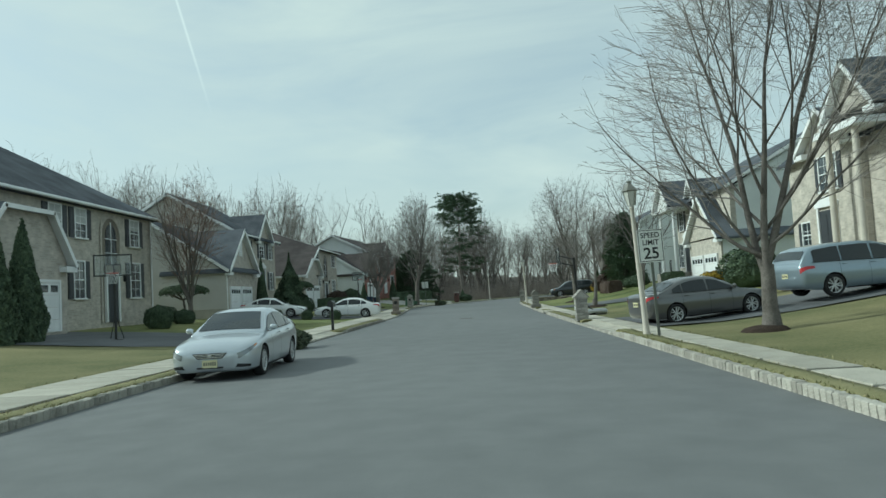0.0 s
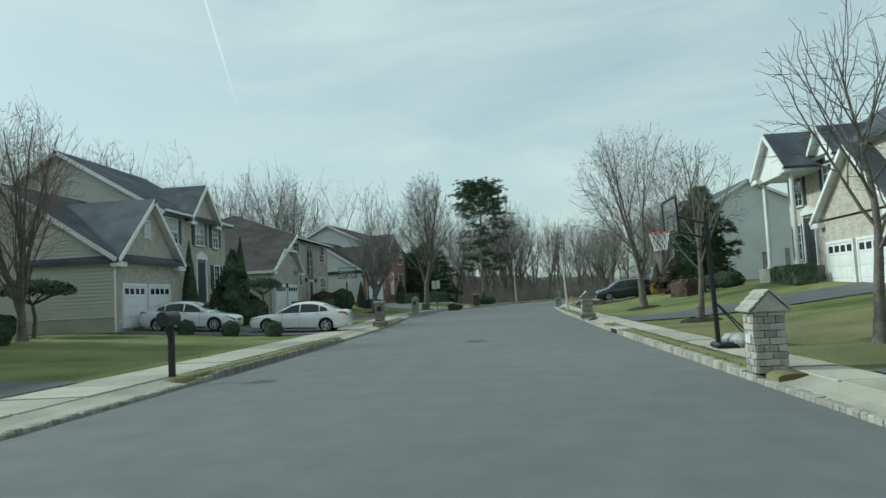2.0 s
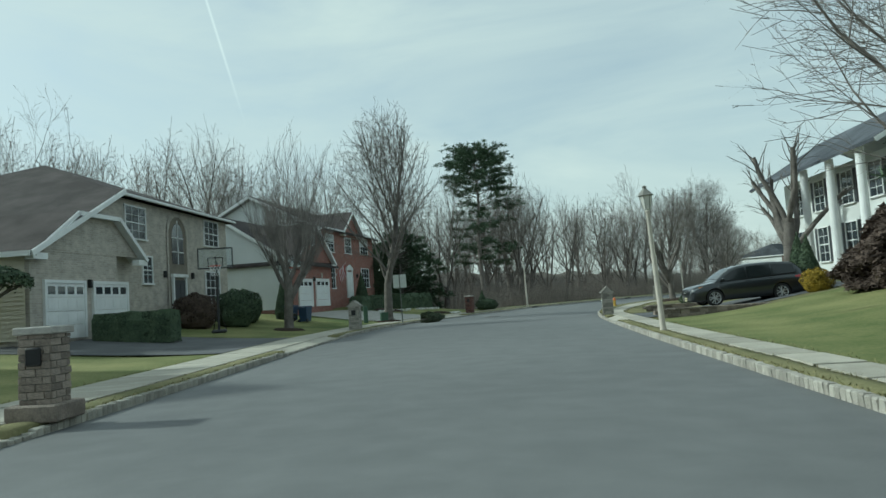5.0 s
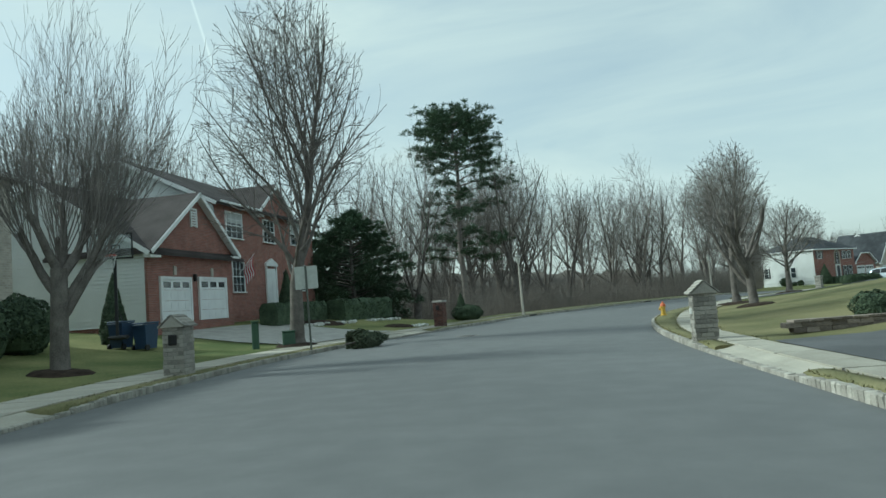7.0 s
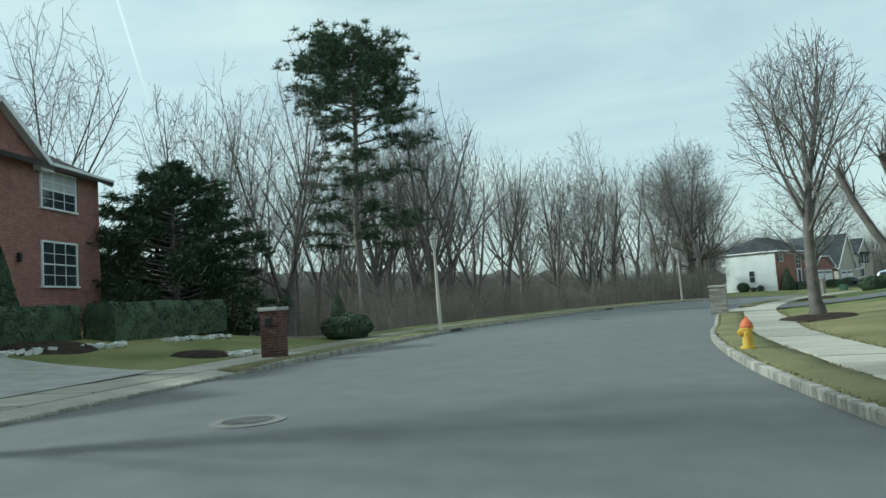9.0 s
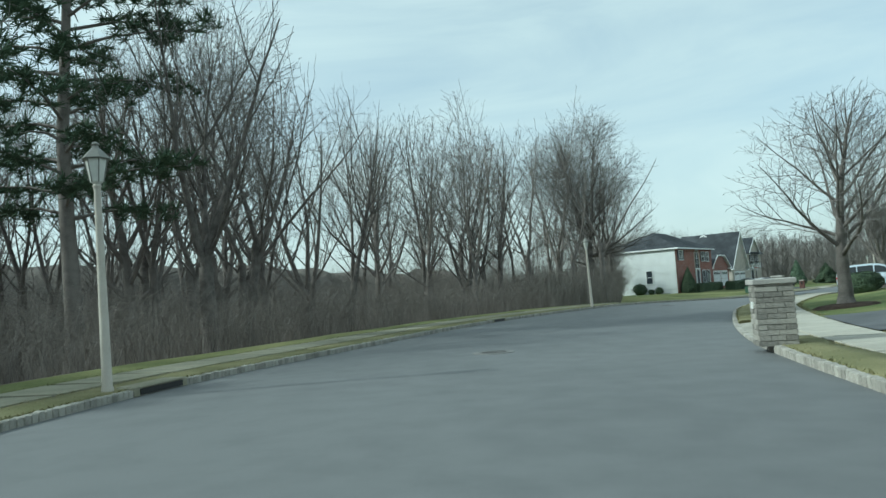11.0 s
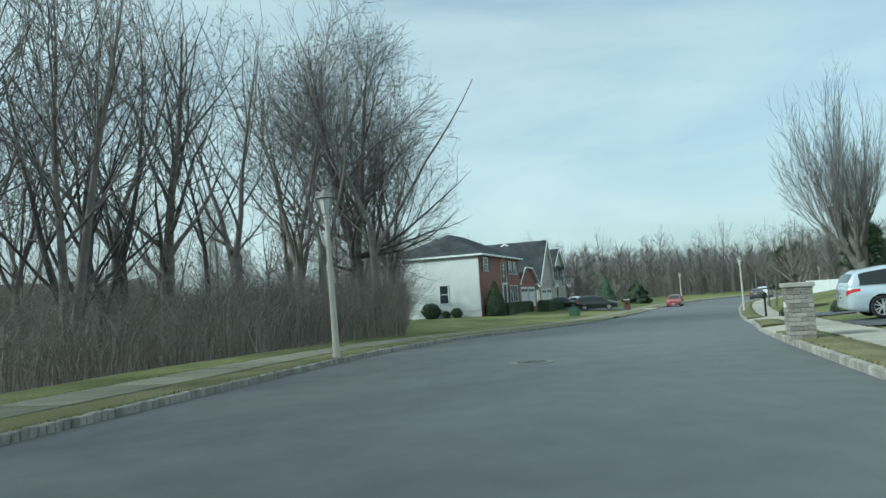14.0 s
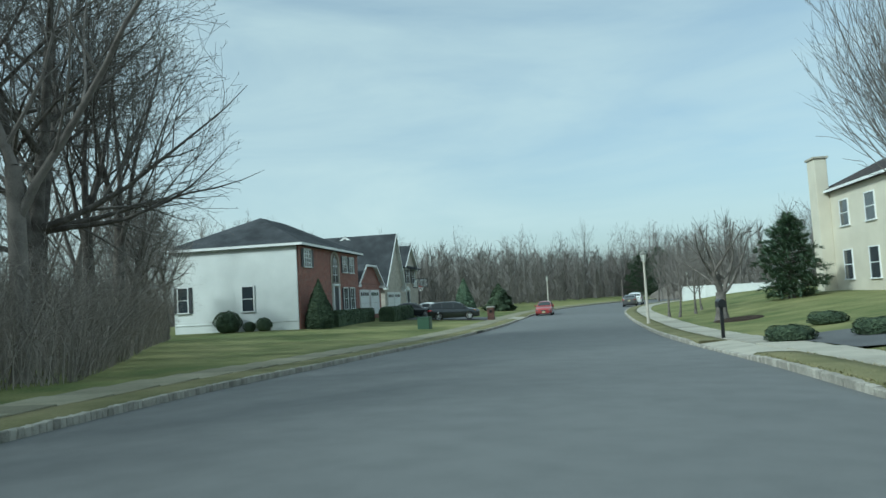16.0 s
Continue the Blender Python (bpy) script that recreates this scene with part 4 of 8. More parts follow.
gable_front(h, [(5.2, 7.4), (6.9, 9.2), (8.6, 7.4)], -0.7, 4, M["stone_pale"], M["roof"])
window(h, "front", 0, 2.5, 3.6, 0.6, 1.5, (2, 3), 0.3)
window(h, "front", -0.48, 4.7, 6.1, 3.6, 5.0, (3, 4), 0.3)
front_door(h, -0.48, 3.3, 4.7, 1.9, 3.9)
for a in (5.9, 7.9):
    bm = bmesh.new()
    add_cyl(bm, (a, -1.2, 1.2), (a, -1.2, 6.6), 0.13, 0.12, 14)
    part("column", bm, M["pole_tan"], h, "slim tan round column")
box_part("porch_roof", 5.3, 8.6, -1.5, 0, 6.55, 6.8, M["white"], h)
for a in (10.5, 12.6):
    window(h, "front", 0, 4.7, 6.1, a, a + 1.0, (2, 4), 0.35)
    window(h, "front", 0, 2.2, 3.8, a, a + 1.0, (2, 4), 0.35)

# pale stone house with columns, garage gable and white siding flank
h = house(18.3, 67.9, -90, "two-storey pale stone house with white columned porch and siding flank")
core(h, 3.2, 14.6, 0, 11, -0.2, 6.9, M["stone_pale"])
prism("roof", h, [(-0.4, 6.9), (5.5, 10.2), (11.4, 6.9)], 2.9, 12.4, "u", M["roof"])
slab_wall("flank_gable", h, [(0, 6.7), (5.5, 10.0), (11, 6.7)], 3.2, M["siding"], 0.2, "u")
lap_siding(h, [(0.3, 1.0), (0.3, 6.7), (5.5, 9.9), (11, 6.7), (11, 1.0)], 14.62, 1, M["siding"])
slab_wall("flank_gable", h, [(0, 6.7), (5.5, 10.0), (11, 6.7)], 14.4, M["siding"], 0.2, "u")
prism("roof", h, [(-0.4, 6.9), (5.5, 10.2), (11.4, 6.9)], 12.3, 15.0, "u", M["roof"])
gable_front(h, [(3.35, 6.75), (5.3, 8.5), (7.25, 6.75)], -1.5, 5, M["white"], M["roof"])
box_part("porch_beam", 3.3, 7.3, -1.5, 0, 6.4, 6.75, M["white"], h)
for a in (3.55, 7.0):
    bm = bmesh.new()
    add_cyl(bm, (a, -1.3, 1.9), (a, -1.3, 6.45), 0.12, 0.105, 14)
    add_box(bm, a - 0.17, a + 0.17, -1.47, -1.13, 1.85, 2.02)
    add_box(bm, a - 0.17, a + 0.17, -1.47, -1.13, 6.30, 6.42)
    part("column", bm, M["white"], h, "slender white round column")
box_part("front_step", 3.2, 7.6, -1.8, 0, 0.2, 1.9, M["brick_grey"], h, 0.02)
for a in (3.6, 6.6):
    rail = box_part("railing", a - 0.02, a + 0.55, -1.72, -1.68, 2.75, 2.79, M["black"], h, label="black iron porch railing")
    for k in range(5):
        box_part("baluster", a + 0.12 * k, a + 0.12 * k + 0.02, -1.71, -1.69, 1.9, 2.75, M["black"], rail)
front_door(h, 0, 5.0, 6.2, 1.9, 4.3)
window(h, "front", 0, 5.0, 6.4, 4.0, 5.0, (2, 4), 0.3)
window(h, "front", 0, 2.3, 4.0, 3.7, 4.5, (2, 4), 0.25)
gable_front(h, [(6.9, 7.0), (8.0, 8.2), (9.2, 7.0)], -0.15, 5, M["white"], M["roof"])
window(h, "front", 0, 4.9, 6.5, 7.5, 8.4, (2, 4), 0.35)
window(h, "front", 0, 2.2, 4.1, 7.5, 8.3, (2, 4), 0.35)
core(h, 8.6, 14.8, -0.8, 5, -0.2, 3.8, M["stone_pale"])
gable_front(h, [(8.5, 3.9), (11.8, 6.6), (14.85, 3.9)], -0.82, 5, M["stone_pale"], M["roof"])
lap_siding(h, [(-0.7, 1.0), (-0.7, 3.8), (5, 3.8), (5, 1.0)], 14.8, 1, M["siding"])
garage_door(h, -0.82, 9.2, 11.4, 0.75, 2.75)
garage_door(h, -0.82, 11.9, 14.1, 0.75, 2.75)

# white siding house with columns
h = house(17.6, 94.0, -90, "two-storey white siding house with columned porch and dark roof")
core(h, 0, 13.4, 1.6, 8.2, -0.2, 6.5, M["siding"])
core(h, 0, 13.4, 8.2, 10.5, -0.2, 5.6, M["siding"])
prism("roof", h, [(-0.2, 6.5), (4.0, 8.95), (10.9, 5.6)], -0.4, 13.8, "u", M["roof"])
slab_wall("flank_gable", h, [(1.6, 6.4), (1.6, 7.4), (4.0, 8.75), (8.2, 6.75), (8.2, 6.4)], 13.2, M["siding"], 0.2, "u")
lap_siding(h, [(1.6, 1.0), (1.6, 7.4), (4.0, 8.75), (10.5, 5.6), (10.5, 1.0)], 13.42, 1, M["siding"])
for a in (11.8, 9.0, 6.2):
    bm = bmesh.new()
    add_cyl(bm, (a, 0.2, 1.2), (a, 0.2, 6.5), 0.2, 0.18, 14)
    part("column", bm, M["white"], h, "tall white round column")
for a in (1.5, 4.0, 7.0, 9.6):
    window(h, "front", 1.6, 4.6, 6.1, a, a + 1.1, (2, 4), 0.3)
    window(h, "front", 1.6, 2.0, 3.7, a, a + 1.1, (2, 4), 0.3)
window(h, "far", 13.45, 2.1, 3.6, 7.6, 8.8, (2, 2), 0)
box_part("porch_floor", 5.5, 12.6, -0.2, 1.6, 0.2, 1.25, M["concrete"], h, 0.02)

# cream house with chimney
h = house(80.9, 161.7, -138, "two-storey cream house with tall chimney and brown roof")
core(h, 0, 12, 0, 9, -1.2, 7.0, M["siding_cream"])
hip(h, 0, 12, 0, 9, 7.1, 9.6, M["roof_brown"])
box_part("chimney", 0.2, 1.5, -0.8, 0, -1.0, 9.3, M["siding_cream"], h, 0.03, "tall cream sided chimney")
box_part("chimney_cap", 0.1, 1.6, -0.9, 0.1, 9.3, 9.45, M["concrete"], h, 0.02)
for a in (3.0, 6.6):
    window(h, "front", 0, 4.6, 6.2, a, a + 1.2, (1, 2), 0)
    window(h, "front", 0, 1.2, 3.0, a, a + 1.2, (1, 2), 0)
# far white house at the bend
h = house(190, 246, -140, "distant pale grey siding house with grey roof")
core(h, 0, 10, 0, 8, -1.5, 4.6, M["siding"])
prism("roof", h, [(-0.4, 4.6), (4, 7.2), (8.4, 4.6)], -0.4, 10.4, "u", M["roof"])
window(h, "near", 0, 1.2, 2.6, 3.0, 4.0, (1, 2), 0)
window(h, "front", 0, 2.2, 3.6, 2.0, 3.2, (2, 2), 0)

# ---- trees ----
class Wood:
    """Collects tapered tubes for one tree; two sides make a flat twig."""
    def __init__(self):
        self.v, self.f = [], []

    def tube(self, pts, radii, n):
        base = len(self.v)
        for k, (p, r) in enumerate(zip(pts, radii)):
            d = (pts[min(k + 1, len(pts) - 1)] - pts[max(k - 1, 0)])
            d = d.normalized() if d.length > 1e-6 else Vector((0, 0, 1))
            a = d.cross(Vector((0.31, 0.87, 0.17))).normalized()
            b = d.cross(a)
            for j in range(n):
                t = 2 * math.pi * j / n
                self.v.append(p + (a * math.cos(t) + b * math.sin(t)) * r)
        for k in range(len(pts) - 1):
            if n == 2:
                q = base + k * 2
                self.f.append((q, q + 1, q + 3, q + 2))
                continue
            for j in range(n):
                j2 = (j + 1) % n
                self.f.append((base + k * n + j, base + k * n + j2, base + (k + 1) * n + j2, base + (k + 1) * n + j))

    def mesh(self, name, mat):
        me = bpy.data.meshes.new(name)
        me.from_pydata([tuple(v) for v in self.v], [], self.f)
        me.materials.append(mat)
        me.polygons.foreach_set("use_smooth", [True] * len(me.polygons))
        return me


def rand_dir(rng, d, spread):
    """A direction at about that many radians from d."""
    a = d.cross(Vector((rng.uniform(-1, 1), rng.uniform(-1, 1), rng.uniform(-1, 1)))).normalized()
    return (d * math.cos(spread) + a * math.sin(spread)).normalized()


def grow(rng, wood, fine, p, d, length, r, level, spec):
    segs = max(1, spec["segs"][level])
    pts, rad = [p.copy()], [r]
    tip = spec["tip"][level]
    for k in range(segs):
        d = (d + Vector((rng.gauss(0, 1), rng.gauss(0, 1), rng.gauss(0, 1))) * spec["wander"][level] + Vector((0, 0, 1)) * spec["lift"][level]).normalized()
        p = p + d * (length / segs)
        pts.append(p.copy())
        rad.append(r * (1 - (1 - tip) * (k + 1) / segs))
    if level == 0:
        rad[0] *= 1.5
        pts.insert(1, pts[0].lerp(pts[1], 0.25))
        rad.insert(1, r * 1.05)
        segs += 1
    out = wood if level <= spec["limb"] else fine
    out.tube(pts, rad, spec["sides"][level])
    if level + 1 >= len(spec["segs"]):
        return
    lo, hi = spec["from"][level], spec.get("to", [1.0] * 9)[level]
    n = spec["kids"][level]
    for k in range(n):
        f = lo + (hi - lo) * (k + rng.uniform(0.1, 0.9)) / n
        q = f * segs
        i = min(int(q), segs - 1)
        g = q - i
        at = pts[i].lerp(pts[i + 1], g)
        ax = (pts[i + 1] - pts[i]).normalized()
        dd = rand_dir(rng, ax, spec["angle"][level] * rng.uniform(0.75, 1.25))
        shape = spec["shape"][level]
        ln = spec["len"][level] * length * rng.uniform(0.7, 1.2) * (1 - shape * (f - lo) / max(1e-3, hi - lo))
        rr = max(spec["rmin"], rad[i] * spec["ratio"][level] * rng.uniform(0.8, 1.1))
        grow(rng, wood, fine, at, dd, ln, rr, level + 1, spec)


BROOM = dict(segs=[3, 5, 6, 4, 2], wander=[.04, .10, .05, .07, .1], lift=[.02, .12, .20, .06, .04], tip=[.85, .7, .15, .3, .5], sides=[10, 7, 4, 3, 2], limb=1,
             kids=[8, 22, 6, 4], angle=[.72, .42, .34, .4], len=[.95, 1.75, .40, .5], shape=[.1, .15, .4, .3], ratio=[.52, .20, .5, .6], rmin=.0065)
BROOM["from"] = [.6, .5, .2, .2]
STUMPY = dict(segs=[3, 4, 4, 2], wander=[.05, .12, .12, .15], lift=[.02, .08, .05, .05], tip=[.8, .75, .3, .4], sides=[9, 6, 4, 2], limb=1,
              kids=[9, 6, 5], angle=[.6, .5, .6], len=[1.2, .45, .5], shape=[.2, .3, .3], ratio=[.5, .3, .5], rmin=.007)
STUMPY["from"] = [.5, .7, .2]


def tree_meshes(seed, height, trunk_r, spec, mat, twig, lean=0.03):
    rng = random.Random(seed)
    wood, fine = Wood(), Wood()
    d = Vector((rng.uniform(-lean, lean), rng.uniform(-lean, lean), 1)).normalized()
    grow(rng, wood, fine, Vector((0, 0, -0.12)), d, height, trunk_r, 0, spec)
    return [wood.mesh("trunk", mat), fine.mesh("crown", twig)]


def crown_tree(seed, H, base, rx, r0, mat, twig, limbs=18, stems=1, a_low=1.0, a_top=0.3, lift=0.10, gaps=(0.40, 0.26, 0.17), rmin=0.006, flat=3, lean=0.03, lump=0.16, low=0.85, fat=0.55, spread=(0.22, 0.42)):
    """A leafless tree whose limbs, branches and twigs fill a lumpy egg-shaped crown. flat: the level from which shoots are flat blades."""
    rng = random.Random(seed)
    wood, fine = Wood(), Wood()
    z0 = base * low
    zc, rz = z0 + (H - z0) * 0.52, (H - z0) * 0.52
    wide, tall = 1.0 / rx ** 2, 1.0 / rz ** 2

    def room(p, d):
        """How far a shoot may go before it leaves the crown."""
        k = 1 + lump * noise.noise((d.x * 2.2 + seed, d.y * 2.2, p.z * 0.35)) + rng.uniform(-0.10, 0.08)
        q = Vector((p.x, p.y, p.z - zc))
        a = (d.x * d.x + d.y * d.y) * wide + d.z * d.z * tall
        b = (q.x * d.x + q.y * d.y) * wide + q.z * d.z * tall
        c = (q.x * q.x + q.y * q.y) * wide + q.z * q.z * tall - k * k
        h = b * b - a * c
        return 0.0 if h <= 0 else max(0.0, (-b + math.sqrt(h)) / a)

    def shoot(p, d, length, ra, rb, level, segs, wander, up):
        pts, rad = [p.copy()], [ra]
        for k in range(segs):
            d = (d + Vector((rng.gauss(0, wander), rng.gauss(0, wander), rng.gauss(0, wander) + up))).normalized()
            p = p + d * (length / segs)
            pts.append(p)
            rad.append(ra + (rb - ra) * ((k + 1) / segs) ** 0.8)
        out = wood if level <= 1 else fine
        out.tube(pts, rad, (9, 6, 4, 3, 2)[level] if level < flat else 2)
        return pts, rad

    def along(pts, rad, s):
        q = s * (len(pts) - 1)
        i = min(int(q), len(pts) - 2)
        return pts[i].lerp(pts[i + 1], q - i), (pts[i + 1] - pts[i]).normalized(), rad[i] + (rad[i + 1] - rad[i]) * (q - i)

    def dress(pts, rad, length, level, start):
        gap = gaps[level - 1]
        n = max(1, int(length * (1 - start) / gap))
        turn = rng.uniform(0, 6.28)
        for k in range(n):
            s = start + (1 - start) * (k + rng.uniform(0.2, 1.0)) / n
            at, ax, r = along(pts, rad, min(s, 1.0))
            turn += 2.4 + rng.uniform(-0.5, 0.5)
            u = ax.cross(Vector((0.2, 0.3, 0.93))).normalized()
            w = ax.cross(u)
            sp = rng.uniform(0.45, 0.85)
            d = (ax * math.cos(sp) + (u * math.cos(turn) + w * math.sin(turn)) * math.sin(sp)).normalized()
            ln = min(length * (0.30 + 0.34 * (1 - s)) * rng.uniform(0.7, 1.25), room(at, d) * rng.uniform(0.85, 1.05))
            if level == 3:
                ln = max(ln, 0.14)
            if ln < 0.12:
                continue
            rr = max(rmin, min(r * 0.62, 0.007 + ln * 0.0105))
            p2, r2 = shoot(at, d, ln, rr, rmin * 0.6, level + 1, (4, 2, 1)[level - 1], (0.13, 0.14, 0.1)[level - 1], (0.07, 0.06, 0.05)[level - 1])
            if level < 3:
                dress(p2, r2, ln, level + 1, 0.12)

    d = Vector((rng.uniform(-lean, lean), rng.uniform(-lean, lean), 1)).normalized()
    axes = []
    if stems == 1:
        axes.append(shoot(Vector((0, 0, -0.12)), d, H * 0.9, r0 * 1.12, r0 * 0.10, 0, 10, 0.045, 0.06))
    else:
        pts, rad = shoot(Vector((0, 0, -0.12)), d, base, r0 * 1.15, r0 * 0.85, 0, 4, 0.03, 0.05)
        t0 = rng.uniform(0, 6.28)
        for k in range(stems):
            a = t0 + 6.283 * k / stems + rng.uniform(-0.4, 0.4)
            sp = rng.uniform(*spread)
            e = Vector((math.cos(a) * math.sin(sp), math.sin(a) * math.sin(sp), math.cos(sp)))
            axes.append(shoot(pts[-1 - (k % 2)], e, min((H - base) * rng.uniform(0.78, 0.95), room(pts[-1], e)), r0 * 0.56, r0 * 0.08, 0, 9, 0.06, 0.03))
    flare = r0 * 1.75
    wood.tube([Vector((0, 0, -0.12)), Vector((0, 0, 0.12)), Vector((0, 0, 0.45))], [flare, r0 * 1.3, r0 * 1.02], 9)
    for j, (pts, rad) in enumerate(axes):
        zs, ze = (base, pts[-1].z) if stems == 1 else (pts[0].z, pts[-1].z)
        n = max(2, limbs // len(axes))
        turn = rng.uniform(0, 6.28)
        for k in range(n):
            f = (k + rng.uniform(0.1, 0.8)) / n
            z = zs + (ze - zs) * f ** 1.15
            s = next((i + (z - pts[i].z) / max(1e-3, pts[i + 1].z - pts[i].z) for i in range(len(pts) - 1) if pts[i + 1].z >= z), len(pts) - 1.01) / (len(pts) - 1)
            at, ax, r = along(pts, rad, max(0.02, min(s, 0.99)))
            turn += 2.4 + rng.uniform(-0.45, 0.45)
            sp = (a_low + (a_top - a_low) * f) * rng.uniform(0.85, 1.15)
            dd = Vector((math.cos(turn) * math.sin(sp), math.sin(turn) * math.sin(sp), math.cos(sp)))
            mean = (dd + Vector((0, 0, lift * 3))).normalized()
            ln = room(at, mean) * rng.uniform(0.9, 1.04)
            if ln < 0.3:
                continue
            rr = min(r * fat * rng.uniform(0.85, 1.1), 0.02 + ln * 0.022)
            p2, r2 = shoot(at, dd, ln, rr, rmin, 1, 8, 0.085, lift)
            dress(p2, r2, ln, 1, 0.16)
        dress(pts[len(pts) // 2:], rad[len(rad) // 2:], ze * 0.4, 1, 0.3)
    return [wood.mesh("trunk", mat), fine.mesh("crown", twig)]


def tree_from(meshes, m, label, group="", name="tree"):
    e = empty(name, m, label, "tree", group)
    for me in meshes:
        ob = new(me.name.split(".")[0], me)
        ob.parent = e
    return e


def tree_at(meshes, x, y, turn, label, group="", scale=1.0, z=None, tall=None):
    m = pose(x, y, ground_z(x, y) if z is None else z, 0, 0, turn) @ Matrix.Diagonal((scale, scale, tall or scale, 1))
    return tree_from(meshes, m, label, group)


def foliage(name, rng, surf, n, size, mat, aspect=1.6):
    """Many small leaf blades on a shape; surf(rng) gives a place and its outward direction."""
    vs, fs = [], []
    for _ in range(n):
        p, d = surf(rng)
        a = rand_dir(rng, d, rng.uniform(0.7, 1.5))
        b = rand_dir(rng, d, 0.5).cross(a).normalized()
        s = size * rng.uniform(0.6, 1.3)
        k = len(vs)
        vs += [p - b * s * 0.5, p + a * s * aspect * 0.5 - b * s * 0.1, p + b * s * 0.5, p - a * s * aspect * 0.5]
        fs.append((k, k + 1, k + 2, k + 3))
    me = bpy.data.meshes.new(name)
    me.from_pydata([tuple(v) for v in vs], [], fs)
    me.materials.append(mat)
    return me


def lump_mesh(rx, rz, amp, seed, mat, cone=0.0, n=14, m=10):
    """The dense inside of a bush: a lumpy ball or cone."""
    vs, fs = [], []
    for i in range(m + 1):
        t = i / m
        for k in range(n):
            a = 2 * math.pi * k / n
            if cone:
                r = rx * (1 - t ** 1.4) * (0.75 + 0.25 * min(1, t * 6))
                z = rz * 2 * t
            else:
                r = rx * math.sin(math.pi * (0.06 + 0.94 * t) ** 0.9)
                z = rz * (1 - math.cos(math.pi * t))
            r *= 1 + amp * noise.noise((math.cos(a) * 1.7 + seed, math.sin(a) * 1.7, t * 3.1))
            vs.append((r * math.cos(a), r * math.sin(a), z))
    for i in range(m):
        for k in range(n):
            k2 = (k + 1) % n
            fs.append((i * n + k, i * n + k2, (i + 1) * n + k2, (i + 1) * n + k))
    me = bpy.data.meshes.new("body")
    me.from_pydata(vs, [], fs)
    me.materials.append(mat)
    return me


def surf_ball(rx, rz, amp, seed):
    def f(rng):
        u, a = rng.uniform(-0.92, 1), rng.uniform(0, 6.283)
        s = math.sqrt(max(0, 1 - u * u))
        d = Vector((s * math.cos(a), s * math.sin(a), u))
        k = 1 + amp * noise.noise((d.x * 1.7 + seed, d.y * 1.7, u * 2.0)) + rng.uniform(-0.04, 0.06)
        return Vector((d.x * rx * k, d.y * rx * k, rz + u * rz * k)), d
    return f


def surf_cone(rx, h, amp, seed):
    def f(rng):
        t, a = 1 - math.sqrt(rng.random()), rng.uniform(0, 6.283)
        r = rx * (1 - t ** 1.4) * (0.75 + 0.25 * min(1, t * 6))
        r *= 1 + amp * noise.noise((math.cos(a) * 1.7 + seed, math.sin(a) * 1.7, t * 6.0)) + rng.uniform(-0.05, 0.1)
        d = Vector((math.cos(a), math.sin(a), 0.35)).normalized()
        return Vector((r * math.cos(a), r * math.sin(a), h * t)), d
    return f


BUSH = {}


def bush(kind, x, y, rx, h, label, mat="shrub", z=None, group="garden shrubs", name="shrub", turn=0.0):
    """A clipped ball or cone of small leaves, scaled to its place."""
    key = (kind, mat)
    if key not in BUSH:
        rng = random.Random(len(BUSH) + 3)
        if kind == "cone":
            BUSH[key] = [lump_mesh(0.93, 0.5 * 0.97 * 4, 0.15, 2.0, M[mat], 1.0), foliage("leaves", rng, surf_cone(1.0, 4.0, 0.16, 2.0), 6500, 0.082, M[mat], 2.4)]
        elif kind == "droop":
            BUSH[key] = [lump_mesh(0.85, 0.5 * 0.95 * 4, 0.4, 5.0, M[mat], 1.0), foliage("leaves", rng, surf_cone(1.0, 4.0, 0.7, 5.0), 8500, 0.09, M[mat], 3.2)]
        else:
            BUSH[key] = [lump_mesh(0.93, 0.93, 0.18, 7.0, M[mat]), foliage("leaves", rng, surf_ball(1.0, 1.0, 0.22, 7.0), 3900, 0.078, M[mat], 1.7)]
    e = empty(name, pose(x, y, (ground_z(x, y) if z is None else z) - 0.06, 0, 0, turn) @ Matrix.Diagonal((rx, rx, h / (2 if kind == "ball" else 4), 1)), label, "shrub", group)
    for me in BUSH[key]:
        ob = new(me.name.split(".")[0], me)
        ob.parent = e
    return e


